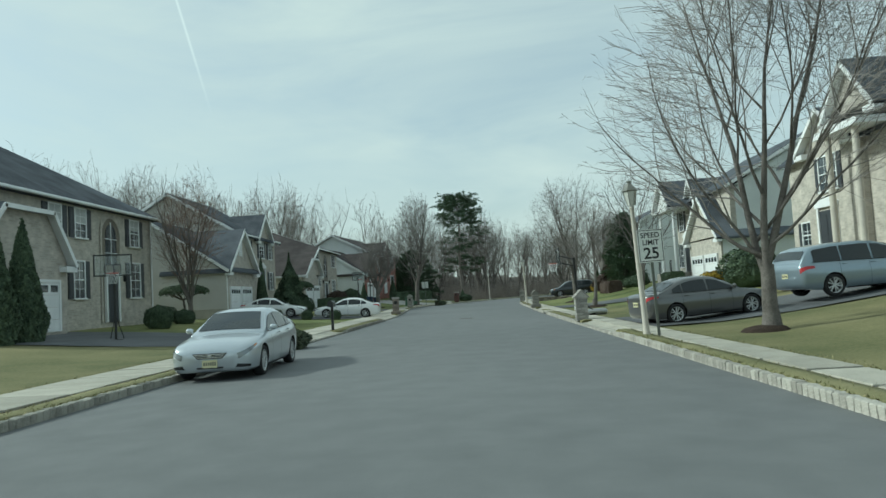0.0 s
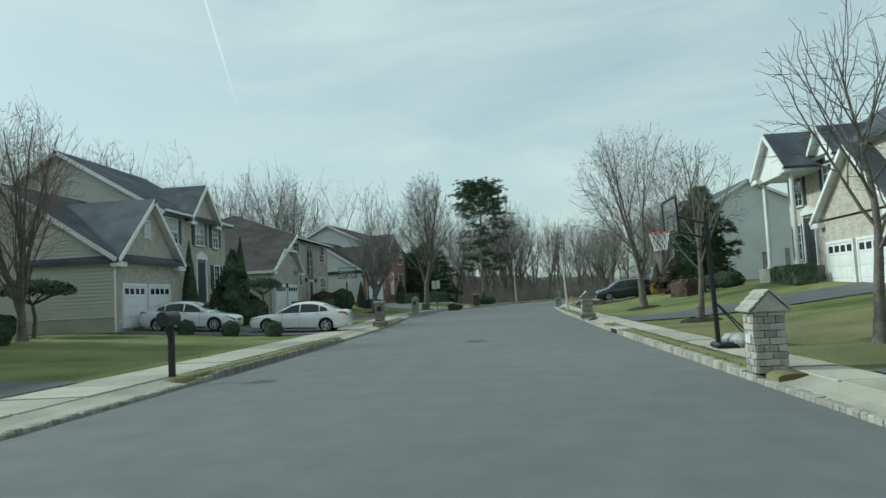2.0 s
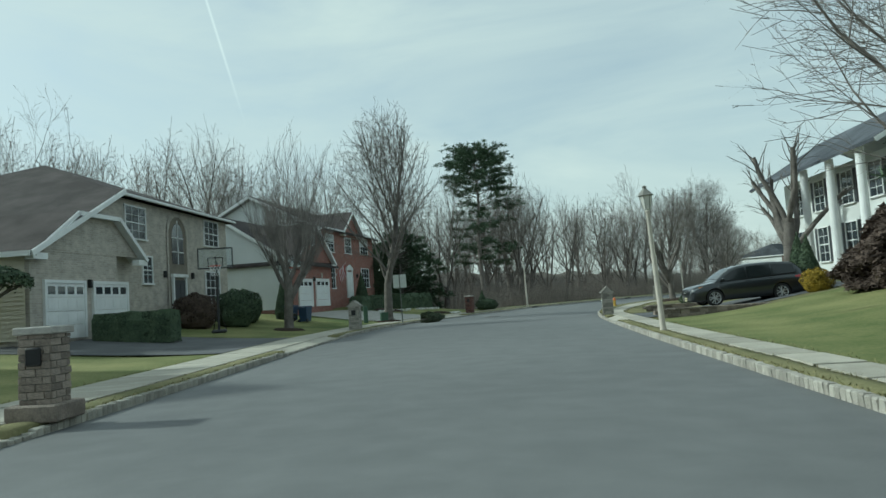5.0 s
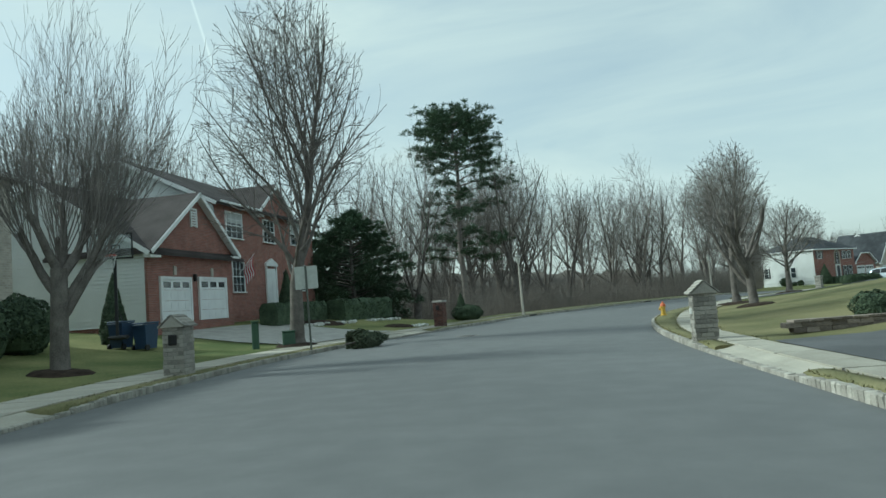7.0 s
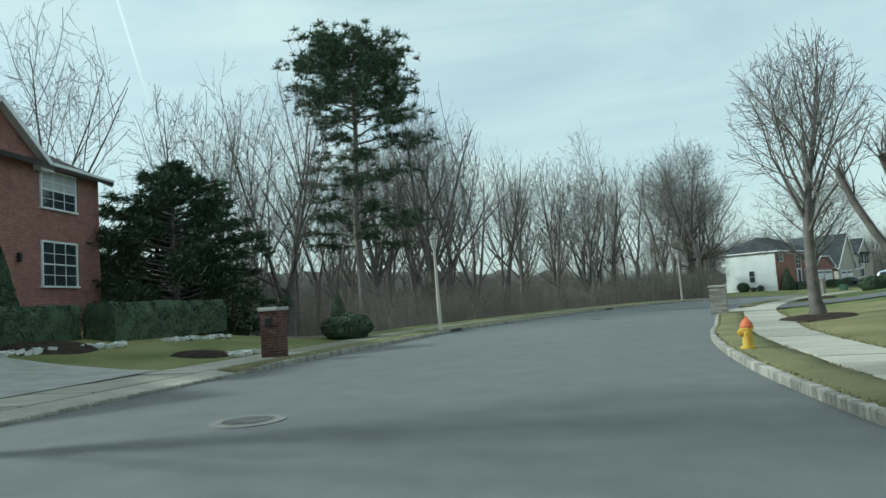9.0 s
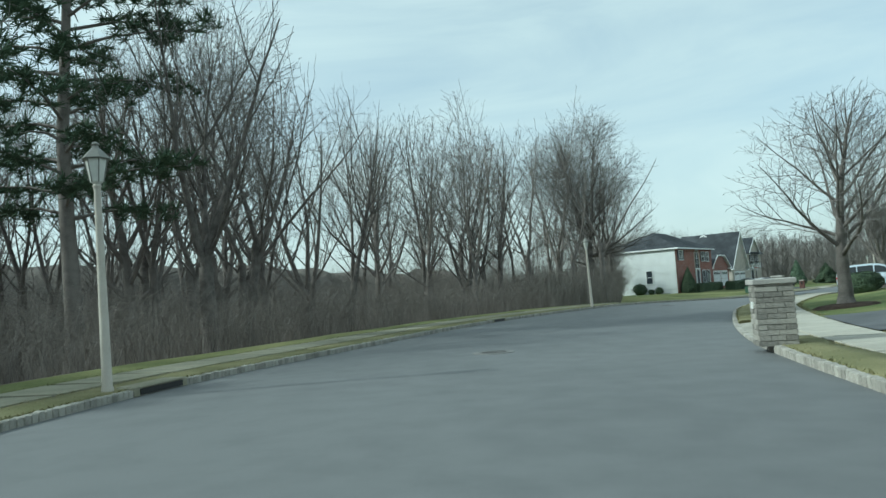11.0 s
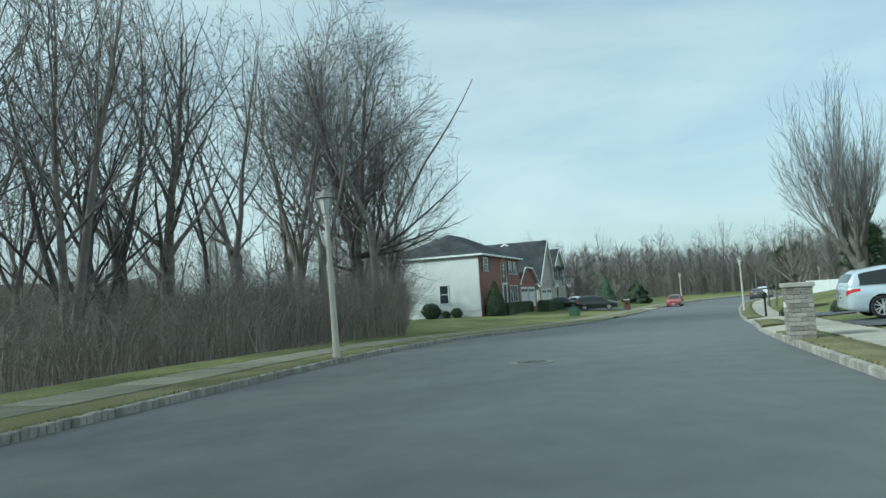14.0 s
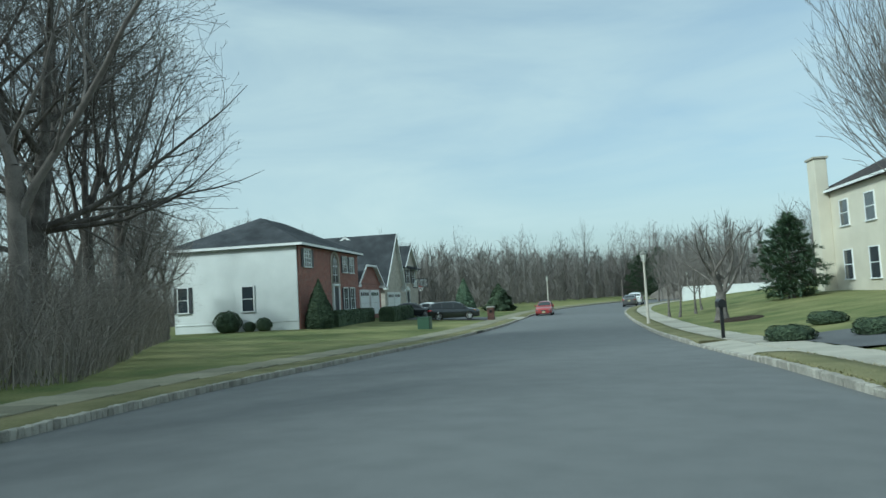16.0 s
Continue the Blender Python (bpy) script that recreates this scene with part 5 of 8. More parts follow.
def hedge(x0, y0, x1, y1, w, h, label, mat="shrub", z=None):
    """A clipped hedge between two places."""
    a, b = Vector((x0, y0, 0)), Vector((x1, y1, 0))
    ln = (b - a).length
    rng = random.Random(int(ln * 100))
    zz = ground_z((x0 + x1) / 2, (y0 + y1) / 2) if z is None else z
    e = empty("hedge", pose(x0, y0, zz - 0.05, 0, 0, math.degrees(math.atan2(b.y - a.y, b.x - a.x))), label, "hedge")
    nx = max(3, int(ln / 0.35))
    vs, fs = [], []
    prof = [(-w / 2 * 0.95, 0), (-w / 2, h * 0.7), (-w / 2 * 0.7, h * 0.96), (w / 2 * 0.7, h * 0.96), (w / 2, h * 0.7), (w / 2 * 0.95, 0)]
    for i in range(nx + 1):
        for p, q in prof:
            k = 1 + 0.1 * noise.noise((i * 0.7, p * 2, q * 2))
            vs.append((ln * i / nx, p * k, q * k))
    n = len(prof)
    for i in range(nx):
        for k in range(n - 1):
            fs.append((i * n + k, i * n + k + 1, (i + 1) * n + k + 1, (i + 1) * n + k))
    fs += [tuple(range(n)), tuple(nx * n + k for k in range(n))[::-1]]
    mesh_ob("body", vs, fs, M[mat], e)

    def surf(r):
        k, f = r.randrange(n - 1), r.random()
        (pa, qa), (pb, qb) = prof[k], prof[k + 1]
        d = Vector((0, qb - qa, -(pb - pa))).normalized() * -1
        if r.random() < 0.08:
            return Vector((r.choice((0, ln)), r.uniform(-w / 2, w / 2), r.uniform(0, h * 0.9))), Vector((1, 0, 0.3)).normalized()
        return Vector((r.uniform(0, ln), pa + (pb - pa) * f, qa + (qb - qa) * f)), d
    me = foliage("leaves", rng, surf, int(900 * ln * (w + 2 * h) / 3), 0.075, M[mat], 1.6)
    ob = new("leaves", me)
    ob.parent = e
    return e


def pine(x, y, h, z):
    """A tall pine: bare lower trunk, dead stubs, flat needle plates in a domed top."""
    rng = random.Random(77)
    e = empty("pine_tree", pose(x, y, z), "tall dark green pine with bare lower trunk and domed crown", "tree")
    wood = Wood()
    pts = [Vector((0.12 * math.sin(k * 0.9), 0.1 * math.cos(k * 1.3), h * k / 12)) for k in range(13)]
    wood.tube(pts, [0.34 * (1 - 0.8 * k / 12) for k in range(13)], 9)
    tuft = Wood()
    vs, fs = [], []
    for k in range(88):
        top = k >= 34
        t = 0.34 + 0.40 * (k / 34) if not top else 0.75 + 0.24 * ((k - 34) / 54) ** 0.9
        i = min(int(t * 12), 11)
        p = pts[i].lerp(pts[i + 1], t * 12 - i)
        a = k * 2.4 + rng.uniform(-0.5, 0.5)
        full = 4.15 * math.sqrt(max(0.05, 1 - ((t - 0.80) / 0.22) ** 2)) if top else 3.9
        ln = full * (rng.uniform(0.7, 1.06) if top else rng.choice((0.35, 0.6, 0.8, 0.95, 1.1)))
        d = Vector((math.cos(a), math.sin(a), 0.10 + 1.5 * max(0, t - 0.76)))
        q = [p + d * ln * s + Vector((0, 0, 0.25 * math.sin(s * 3))) for s in (0, 0.35, 0.7, 1.0)]
        wood.tube(q, [0.07, 0.05, 0.03, 0.015], 4)
        if ln < 1.5 and not top:
            continue
        for c in range(int(9 + ln * 5)):
            s = rng.uniform(0.45, 1.03)
            c0 = p + d * ln * s + Vector((rng.gauss(0, 0.45), rng.gauss(0, 0.45), 0.1 + rng.gauss(0, 0.15)))
            for _ in range(22):
                nd = Vector((rng.gauss(0, 1), rng.gauss(0, 1), rng.gauss(0.35, 0.6))).normalized()
                b = nd.cross(Vector((0.3, 0.5, 0.8))).normalized() * 0.024
                ln2 = rng.uniform(0.22, 0.48)
                m = len(vs)
                vs += [c0 - b, c0 + b, c0 + nd * ln2 + b * 0.4, c0 + nd * ln2 - b * 0.4]
                fs.append((m, m + 1, m + 2, m + 3))
    ob = new("trunk", wood.mesh("trunk", M["bark_dark"]))
    ob.parent = e
    mesh_ob("crown", vs, fs, M["needle"], e, "dark green needle plates")
    return e


def broad_cedar(x, y, h, z, r, seed, label="broad dark green conifer with spreading boughs beside a brick house", thick=1.0):
    """A broad conifer: level boughs in loose tiers from the ground up, with feathery drooping tips."""
    rng = random.Random(seed)
    e = empty("cedar_tree", pose(x, y, z), label, "tree")
    wood = Wood()
    pts = [Vector((0.08 * math.sin(k), 0.08 * math.cos(k * 1.3), h * k / 8)) for k in range(9)]
    wood.tube(pts, [0.22 * (1 - 0.85 * k / 8) for k in range(9)], 8)
    vs, fs = [], []
    for k in range(96):
        t = 0.05 + 0.93 * k / 96
        i = min(int(t * 8), 7)
        p = pts[i].lerp(pts[i + 1], t * 8 - i)
        a = k * 2.4 + rng.uniform(-0.5, 0.5)
        ln = r * (0.86 + 0.3 * math.sin(3 * t)) * max(0.12, 1 - t ** 2.6) * rng.uniform(0.62, 1.15)
        d = Vector((math.cos(a), math.sin(a), 0.12 + 0.35 * t))
        bend = lambda s: p + d * ln * s - Vector((0, 0, 0.10 * ln * s * s))
        wood.tube([bend(s) for s in (0, 0.35, 0.7, 1.0)], [0.05, 0.04, 0.025, 0.012], 4)
        for c in range(int((12 + ln * 9) * thick)):
            s = rng.uniform(0.2, 1.03) ** 0.75
            side = Vector((-d.y, d.x, 0)) * rng.gauss(0, 0.28 * (0.4 + s))
            c0 = bend(s) + side + Vector((0, 0, rng.gauss(-0.03, 0.10) - 0.25 * side.length))
            for _ in range(13):
                nd = (Vector((rng.gauss(0, 0.8), rng.gauss(0, 0.8), rng.gauss(-0.1, 0.4))) + d * 0.7).normalized()
                b = nd.cross(Vector((0.3, 0.5, 0.8))).normalized() * 0.03
                ln2 = rng.uniform(0.18, 0.40)
                m = len(vs)
                vs += [c0 - b, c0 + b, c0 + nd * ln2 + b * 0.4, c0 + nd * ln2 - b * 0.4]
                fs.append((m, m + 1, m + 2, m + 3))
    ob = new("trunk", wood.mesh("trunk", M["bark_dark"]))
    ob.parent = e
    mesh_ob("crown", vs, fs, M["needle"], e, "dark green drooping needle boughs")
    return e


T_front = crown_tree(11, 9.2, 1.55, 3.95, .165, M["bark"], M["twig"], 26, 3, 1.0, .28, .09, (.36, .24, .17), .006, lump=.2, spread=(.12, .30))
T_lawn = crown_tree(13, 9.1, 1.7, 3.7, .18, M["bark"], M["twig"], 26, 3, .85, .22, .08, (.38, .25, .18), .0065, spread=(.12, .30))
T_young = [crown_tree(12, 6.0, 1.6, 2.1, .11, M["bark"], M["twig"], 16, 1, .8, .22, .08, (.34, .23, .17), .006), crown_tree(14, 5.6, 1.5, 1.9, .11, M["bark"], M["twig"], 15, 1, .75, .22, .08, (.34, .23, .17), .006)]
T_fan = crown_tree(15, 13.2, 2.2, 3.5, .27, M["bark"], M["twig"], 34, 1, .55, .16, .035, (.58, .44, .38), .0085, low=.9, fat=.45)
T_oval = crown_tree(16, 8.4, 2.4, 2.2, .19, M["bark"], M["twig"], 22, 1, .62, .2, .06, (.36, .26, .2), .007)
T_drop = crown_tree(19, 8.6, 1.9, 3.6, .24, M["bark"], M["twig"], 22, 1, 1.15, .3, .05, (.38, .26, .19), .007)
T_vase = crown_tree(17, 8.0, 1.1, 2.15, .15, M["bark"], M["twig_warm"], 36, 6, .55, .2, .05, (.40, .30, .24), .006, spread=(.10, .34), low=.9)
T_spread = crown_tree(66, 4.7, 1.5, 2.3, .27, M["bark"], M["bark"], 9, 3, 1.0, .35, .08, (.95, .8, .7), .022, fat=.8, spread=(.2, .5))
T_forest = [crown_tree(31 + k, 15.2 + 0.9 * (k % 4), 4.6 + 0.7 * (k % 3), 3.2 + 0.35 * (k % 3), .19 + .025 * (k % 3), M["bark_dark"], M["twig"], 15, (1, 2, 3, 2)[k % 4], .80, .25, .07, (.74, .50, .41), .0110, 3, .08, .22, fat=.5) for k in range(8)]
T_far = [crown_tree(51 + k, 15.5 + (k % 3), 4.5 + 0.8 * (k % 2), 3.6 + 0.3 * (k % 3), .20, M["bark_dark"], M["twig"], 13, (2, 3, 1, 2, 3)[k], .80, .25, .07, (.85, .58, .55), .015, 2, .08, .22, fat=.5) for k in range(5)]
T_edge = [crown_tree(71 + k, 15.5 + 1.1 * (k % 2), 3.6 + 0.8 * (k % 2), 4.2, .31, M["bark_dark"], M["twig"], 18, (3, 2, 1)[k], .85, .25, .06, (.74, .52, .42), .0085, 3, .09, .2, fat=.62) for k in range(3)]
T_big = crown_tree(91, 17.2, 4.0, 6.9, .42, M["bark_dark"], M["twig"], 38, 4, 1.35, .3, .04, (.54, .38, .29), .0075, 3, .04, .2, low=.35, fat=.58, spread=(.10, .30))
T_broom = [tree_meshes(61 + k, 2.5, .27, BROOM, M["bark"], M["twig"]) for k in range(2)]
T_stumpy = tree_meshes(65, 2.4, .22, STUMPY, M["bark"], M["twig"])
bare = "leafless street maple with fine ascending twigs on the lawn"
cut = "pollarded leafless maple with a brush of upright shoots"
tree_at(T_front, 9.15, 25.8, 110, bare, "street trees", 1.0)
tree_at(T_young[0], 9.4, 38.8, 80, "young leafless maple on the front lawn", "street trees", 0.95)
tree_at(T_young[1], 9.15, 49.1, 140, "young leafless maple ringed by dark mulch", "street trees", 1.0)
tree_at(T_lawn, 10.0, 62.4, 290, bare, "street trees", 1.0)
tree_at(T_broom[0], -8.0, 86.4, 10, cut, "street trees", 0.85, tall=1.12)
tree_at(T_fan, -4.5, 95.2, 60, "tall leafless tree with a fan of upright branches", "street trees", 1.0)
tree_at(T_oval, 15.4, 107.4, 10, "leafless oval tree with ascending limbs on a mulch ring", "street trees", 1.0)
tree_at(T_drop, 24.7, 124.2, 200, bare, "street trees", 0.95, tall=0.8)
tree_at(T_broom[0], 45.6, 145.0, 10, cut, "street trees", 0.86, tall=1.05)
tree_at(T_stumpy, 16.2, 86.5, 100, "hard-pruned leafless tree with stub limbs", "street trees", 1.4)
tree_at(T_stumpy, 13.9, 100.5, 200, "hard-pruned leafless tree with stub limbs", "street trees", 0.92)
tree_at(T_spread, 62.0, 159.2, 40, "pollarded leafless tree with bare stub limbs on a mulch ring", "street trees", 1.0)
for k, (x, y, sc) in enumerate(((68.6, 166.3, .72), (67.7, 165.0, .66), (69.8, 165.2, .7), (73.6, 167.0, .62))):
    tree_at(T_young[k % 2], x, y, 75 * k, "small leafless tree beside the pavement near a white fence", "street trees", sc)
tree_at(T_vase, -13.0, 48.5, 0, "multi-stemmed leafless crape myrtle beside the house", "street trees", 1.0)
pine(0.2, 130.5, 19.4, -1.9)
broad_cedar(-7.2, 119.4, 8.9, -0.4, 4.3, 5)
broad_cedar(-9.6, 123.8, 8.6, -1.0, 3.7, 6)
for k, (x, y, s) in enumerate(((30.0, 163.5, .92), (26.5, 161.0, .9), (23.0, 158.5, .95), (20.0, 156.0, .95), (16.2, 153.5, .98), (12.6, 150.0, 1.0), (8.0, 146.0, 1.05), (4.2, 141.5, 1.0), (1.0, 137.0, 1.0), (4.6, 131.0, .95), (-3.5, 125.5, .95))):
    tree_at(T_edge[k % 3], x, y, 47 * k, "large bare woodland tree at the edge of the wood", "woodland trees", s)
def in_wood(x, y):
    """West of the line where the wood ends and the far lawns begin."""
    return x < 12.9 + 0.456 * (y - 117.7)


rng = random.Random(5)
for k in range(44):
    i = rng.randrange(SL.index(2, 109), SL.index(37, 155))
    d = 9 + 34 * rng.random() ** 1.2
    x, y = SL.place(i, d)
    if not in_wood(x, y):
        continue
    tree_at(T_forest[k % 8], x, y, rng.uniform(0, 360), "tall bare woodland tree among brush", "woodland trees", rng.uniform(0.86, 1.12))
for k in range(44):
    if k < 26:
        u, v = rng.uniform(-24, -4.5), rng.uniform(-9, 26)
        if u + 0.5 * v > 3 or v < -7 - u * 0.35:
            u -= 8
    else:
        u, v = rng.uniform(-4, 40), rng.uniform(12, 34)
    x, y = 51.2 + 0.76 * u - 0.65 * v, 181 + 0.65 * u + 0.76 * v
    if k < 26 and not in_wood(x, y):
        continue
    tree_at(T_far[k % 5], x, y, rng.uniform(0, 360), "tall bare woodland tree beside the far house", "woodland trees", rng.uniform(0.55, 0.78), z=-0.8)
# wood behind the gardens: three loose rows
row = spline([(-62, 42), (-50, 74), (-41, 100), (-34, 122), (-22, 142)], 4.2)
for j in range(3):
    for k, (x, y) in enumerate(row):
        tree_at(T_forest[(3 * k + j) % 8] if j == 0 else T_far[(k + 2 * j) % 5], x - 6.5 * j + rng.uniform(-2, 2), y + 2 * j + rng.uniform(-2, 2), rng.uniform(0, 360), "tall bare woodland tree behind the gardens", "woodland trees", rng.uniform(1.0, 1.22) + 0.12 * k / len(row), z=0.2)
row = spline([(76, 226), (92, 240), (106, 244), (122, 236), (140, 224), (166, 217), (196, 218)], 3.6)
for j in range(2):
    for k, (x, y) in enumerate(row):
        tree_at(T_far[(k + 2 * j) % 5], x + 5 * j + rng.uniform(-2.5, 2.5), y + 5 * j + rng.uniform(-2.5, 2.5), rng.uniform(0, 360), "distant bare woodland tree behind the houses", "woodland trees", rng.choice((0.55, 0.62, 0.7, 0.92)), z=-1.2)
for k in range(22):
    x, y = rng.uniform(112, 190), rng.uniform(150, 215)
    tree_at(T_far[k % 5], x, y, rng.uniform(0, 360), "distant bare woodland tree behind the houses", "woodland trees", rng.uniform(0.5, 0.75), z=-0.6)
for k in range(40):
    x, y = rng.uniform(40, 105), rng.uniform(96, 150)
    if x < 80 and y > 135:
        continue
    tree_at(T_far[k % 5], x, y, rng.uniform(0, 360), "distant bare tree behind the gardens", "woodland trees", rng.uniform(0.6, 0.9), z=0.4)


def brush(name, rng, places, label, mat, hmin, hmax, n):
    """Arching stems too many to count, one object."""
    w = Wood()
    for _ in range(n):
        x, y, z, f = places(rng)
        h = rng.uniform(hmin, hmax) * f
        d = Vector((rng.gauss(0, .24), rng.gauss(0, .24), 1)).normalized()
        p = Vector((x, y, z - 0.1))
        bend = Vector((rng.gauss(0, .25), rng.gauss(0, .25), -0.1))
        pts = [p, p + d * h * .4, p + d * h * .75 + bend * h * .25, p + d * h + bend * h * .7]
        r = rng.uniform(.005, .011)
        w.tube(pts, [r, r * .8, r * .5, r * .25], 2)
        for s in range(4):
            q = pts[1].lerp(pts[3], rng.random())
            e = q + Vector((rng.gauss(0, 1), rng.gauss(0, 1), rng.gauss(.4, .6))).normalized() * h * .3
            w.tube([q, e], [r * .5, r * .2], 2)
    ob = new(name, w.mesh(name, mat))
    return tagged(ob, label, "undergrowth", kind="stuff")


def wood_place(rng):
    i = rng.randrange(SL.index(1.5, 107), SL.index(35.5, 153.8))
    d = 5.6 + 34 * rng.random() ** 1.5
    x, y = SL.place(i, d)
    return (x, y, rise(SL, i, d), min(1.0, 0.42 + 0.09 * (d - 5.6))) if in_wood(x, y) and not (x < 0.5 and y < 127) else wood_place(rng)


brush("brush", random.Random(9), wood_place, "dense bare brush and saplings under the trees", M["brush"], 1.8, 6.0, 15000)


def side_place(rng):
    u, v = rng.uniform(-30, -5), rng.uniform(-8, 26)
    if u + 0.5 * v > 2:
        u -= 9
    x, y = 51.2 + 0.76 * u - 0.65 * v, 181 + 0.65 * u + 0.76 * v
    return (x, y, ground_z(x, y), 1.0) if in_wood(x, y) else side_place(rng)


def corner_place(rng):
    y = rng.uniform(151, 178)
    x = 14.6 + 0.456 * (y - 117.7) - 17 * rng.random() ** 1.6
    i = SL.index(x, y)
    if float((np.array([x, y]) - SL.p[i]) @ SL.n[i]) < 4.3:
        return corner_place(rng)
    return x, y, ground_z(x, y), 1.0


brush("saplings", random.Random(39), wood_place, "slender bare saplings between the trees", M["brush"], 3.0, 6.0, 700)
brush("brush", random.Random(29), corner_place, "bare brush at the corner of the wood", M["brush"], 1.0, 3.8, 8500)
tree_at(T_big, 34.1, 166.5, 40, "large spreading bare tree at the corner of the wood", "woodland trees", 1.0)
for k, (x, y) in enumerate(((38.6, 171.5), (40.6, 176.0), (43.0, 181.0), (41.0, 184.0))):
    tree_at((T_oval, T_drop)[k % 2], x, y, 80 * k, "bare tree with low twigs beside the siding house", "woodland trees", 0.8, tall=0.8)
rng = random.Random(31)
for k in range(12):
    x, y, zc, _ = corner_place(rng)
    tree_at(T_forest[k % 8], x, y, rng.uniform(0, 360), "tall bare woodland tree at the corner of the wood", "woodland trees", rng.uniform(0.75, 1.0), z=zc - 0.1)
brush("brush", random.Random(19), side_place, "bare brush at the edge of the wood", M["brush"], 1.0, 3.4, 3500)


def far_wood(name, rng, pts, rows, gap, hmin, hmax, z0, label):
    """Distant crowns too many to count: slim trunks and fans of bare branches in loose rows, one object."""
    w = Wood()
    line = spline(pts, gap)
    for j in range(rows):
        for i, (x, y) in enumerate(line):
            t = line[min(i + 1, len(line) - 1)] - line[max(i - 1, 0)]
            t = t / np.linalg.norm(t)
            x0, y0 = x - t[1] * 4.0 * j + rng.uniform(-1.5, 1.5), y + t[0] * 4.0 * j + rng.uniform(-1.5, 1.5)
            h = rng.uniform(hmin, hmax)
            r = h * rng.uniform(0.20, 0.27)
            foot = Vector((x0, y0, z0))
            tip = foot + Vector((rng.gauss(0, 0.4), rng.gauss(0, 0.4), h * 0.9))
            w.tube([foot, foot.lerp(tip, 0.5), tip], [0.11, 0.06, 0.015], 3)
            for k in range(84):
                f = rng.uniform(0.04, 1.0)
                p = foot.lerp(tip, f)
                a, sp = rng.uniform(0, 6.283), rng.uniform(0.25, 1.15)
                d = Vector((math.cos(a) * math.sin(sp), math.sin(a) * math.sin(sp), math.cos(sp)))
                ln = r * rng.uniform(0.45, 1.05) * (1.15 - 0.35 * f)
                w.tube([p, p + d * ln + Vector((0, 0, 0.12 * ln))], [rng.uniform(0.016, 0.04), 0.01], 2)
    return tagged(new(name, w.mesh(name, M["twig"])), label, "woodland", kind="stuff")


far_wood("far_wood", random.Random(101), [(70, 222), (90, 240), (106, 246), (124, 238), (142, 226), (166, 219), (205, 220)], 4, 1.5, 6.5, 12.5, -1.4, "grey-brown mass of distant bare trees beyond the bend")
far_wood("far_wood", random.Random(104), [(84, 208), (98, 213), (115, 219), (140, 223), (178, 226)], 4, 1.15, 6.5, 10.5, -1.2, "dark grey-brown wood close behind the bend of the road")
far_wood("far_wood", random.Random(102), [(-64, 40), (-53, 74), (-44, 100), (-37, 122), (-24, 144)], 3, 1.7, 8.0, 14.0, -1.2, "grey-brown mass of distant bare trees behind the gardens")
far_wood("far_wood", random.Random(103), [(44, 92), (62, 104), (84, 116), (104, 126), (114, 150), (115, 176), (124, 192), (140, 198)], 3, 1.6, 6.0, 11.0, -0.6, "grey-brown mass of distant bare trees behind the lawns")


def bank(name, pts, h0, h1, z0, label, depth=9.0):
    """A far mass of thicket with a ragged top, along a line of places."""
    p = spline(pts, 1.6)
    vs, fs = [], []
    rows = 9
    for i, (x, y) in enumerate(p):
        t = p[min(i + 1, len(p) - 1)] - p[max(i - 1, 0)]
        t = t / np.linalg.norm(t)
        nx, ny = -t[1], t[0]
        top = h0 + (h1 - h0) * (0.5 + 0.5 * noise.noise((i * 0.21, 3.3, 1.0))) + 0.9 * noise.noise((i * 0.9, 1.1, 0.2))
        for r in range(rows):
            f = r / (rows - 1)
            o = depth * f ** 1.6 + 1.3 * noise.noise((x * 0.35, y * 0.35, f * 3))
            vs.append((x + nx * o, y + ny * o, z0 + top * math.sin(f * 1.5708) + 0.5 * noise.noise((x * .8, y * .8, f * 5))))
    for i in range(len(p) - 1):
        for r in range(rows - 1):
            fs.append((i * rows + r, i * rows + r + 1, (i + 1) * rows + r + 1, (i + 1) * rows + r))
    return tagged(mesh_ob(name, vs, fs, M["thicket"], smooth=True), label, "woodland", kind="stuff")


bank("far_thicket", [(-95, 70), (-70, 95), (-52, 120), (-38, 140), (-18, 158), (2, 172), (24, 186), (40, 200), (60, 222), (95, 252), (140, 266)], 3.5, 6.0, -2.6, "grey-brown mass of distant woodland")
bank("far_thicket", [(230, 250), (190, 238), (150, 222), (128, 205), (118, 180), (120, 150), (100, 120), (60, 100), (48, 60), (52, 0)], 2.6, 4.6, -1.5, "grey-brown mass of distant woodland")
bank("far_thicket", [(84, 262), (100, 254), (114, 245), (128, 236), (142, 228), (165, 222), (200, 222)], 3.2, 5.6, -1.8, "rounded grey-brown mass of woodland at the bend", 14.0)
inner = [tuple(float(v) for v in SL.place(i, 21 + 2 * math.sin(i * 0.05))) for i in range(SL.index(-1, 100), SL.index(24, 145), 12)] + [(16, 170), (30, 186)]
bank("thicket", inner, 6.4, 8.2, -2.6, "dense grey-brown undergrowth deep in the wood", 8.0)
far_wood("far_wood", random.Random(105), inner[:-2], 2, 2.2, 6.5, 9.5, -2.2, "bare understorey trees deep in the wood")

# ---- street furniture ----
def along(side, x, y, d):
    """A place at offset d behind the kerb nearest to (x, y), and the street's bearing there in degrees."""
    i = side.index(x, y)
    p = side.place(i, d)
    return float(p[0]), float(p[1]), rise(side, i, max(d, 2.3) if d > 2.3 else 0.2) if d > 2.3 else 0.12 + road_z(*side.p[i]), math.degrees(math.atan2(side.t[i][1], side.t[i][0]))


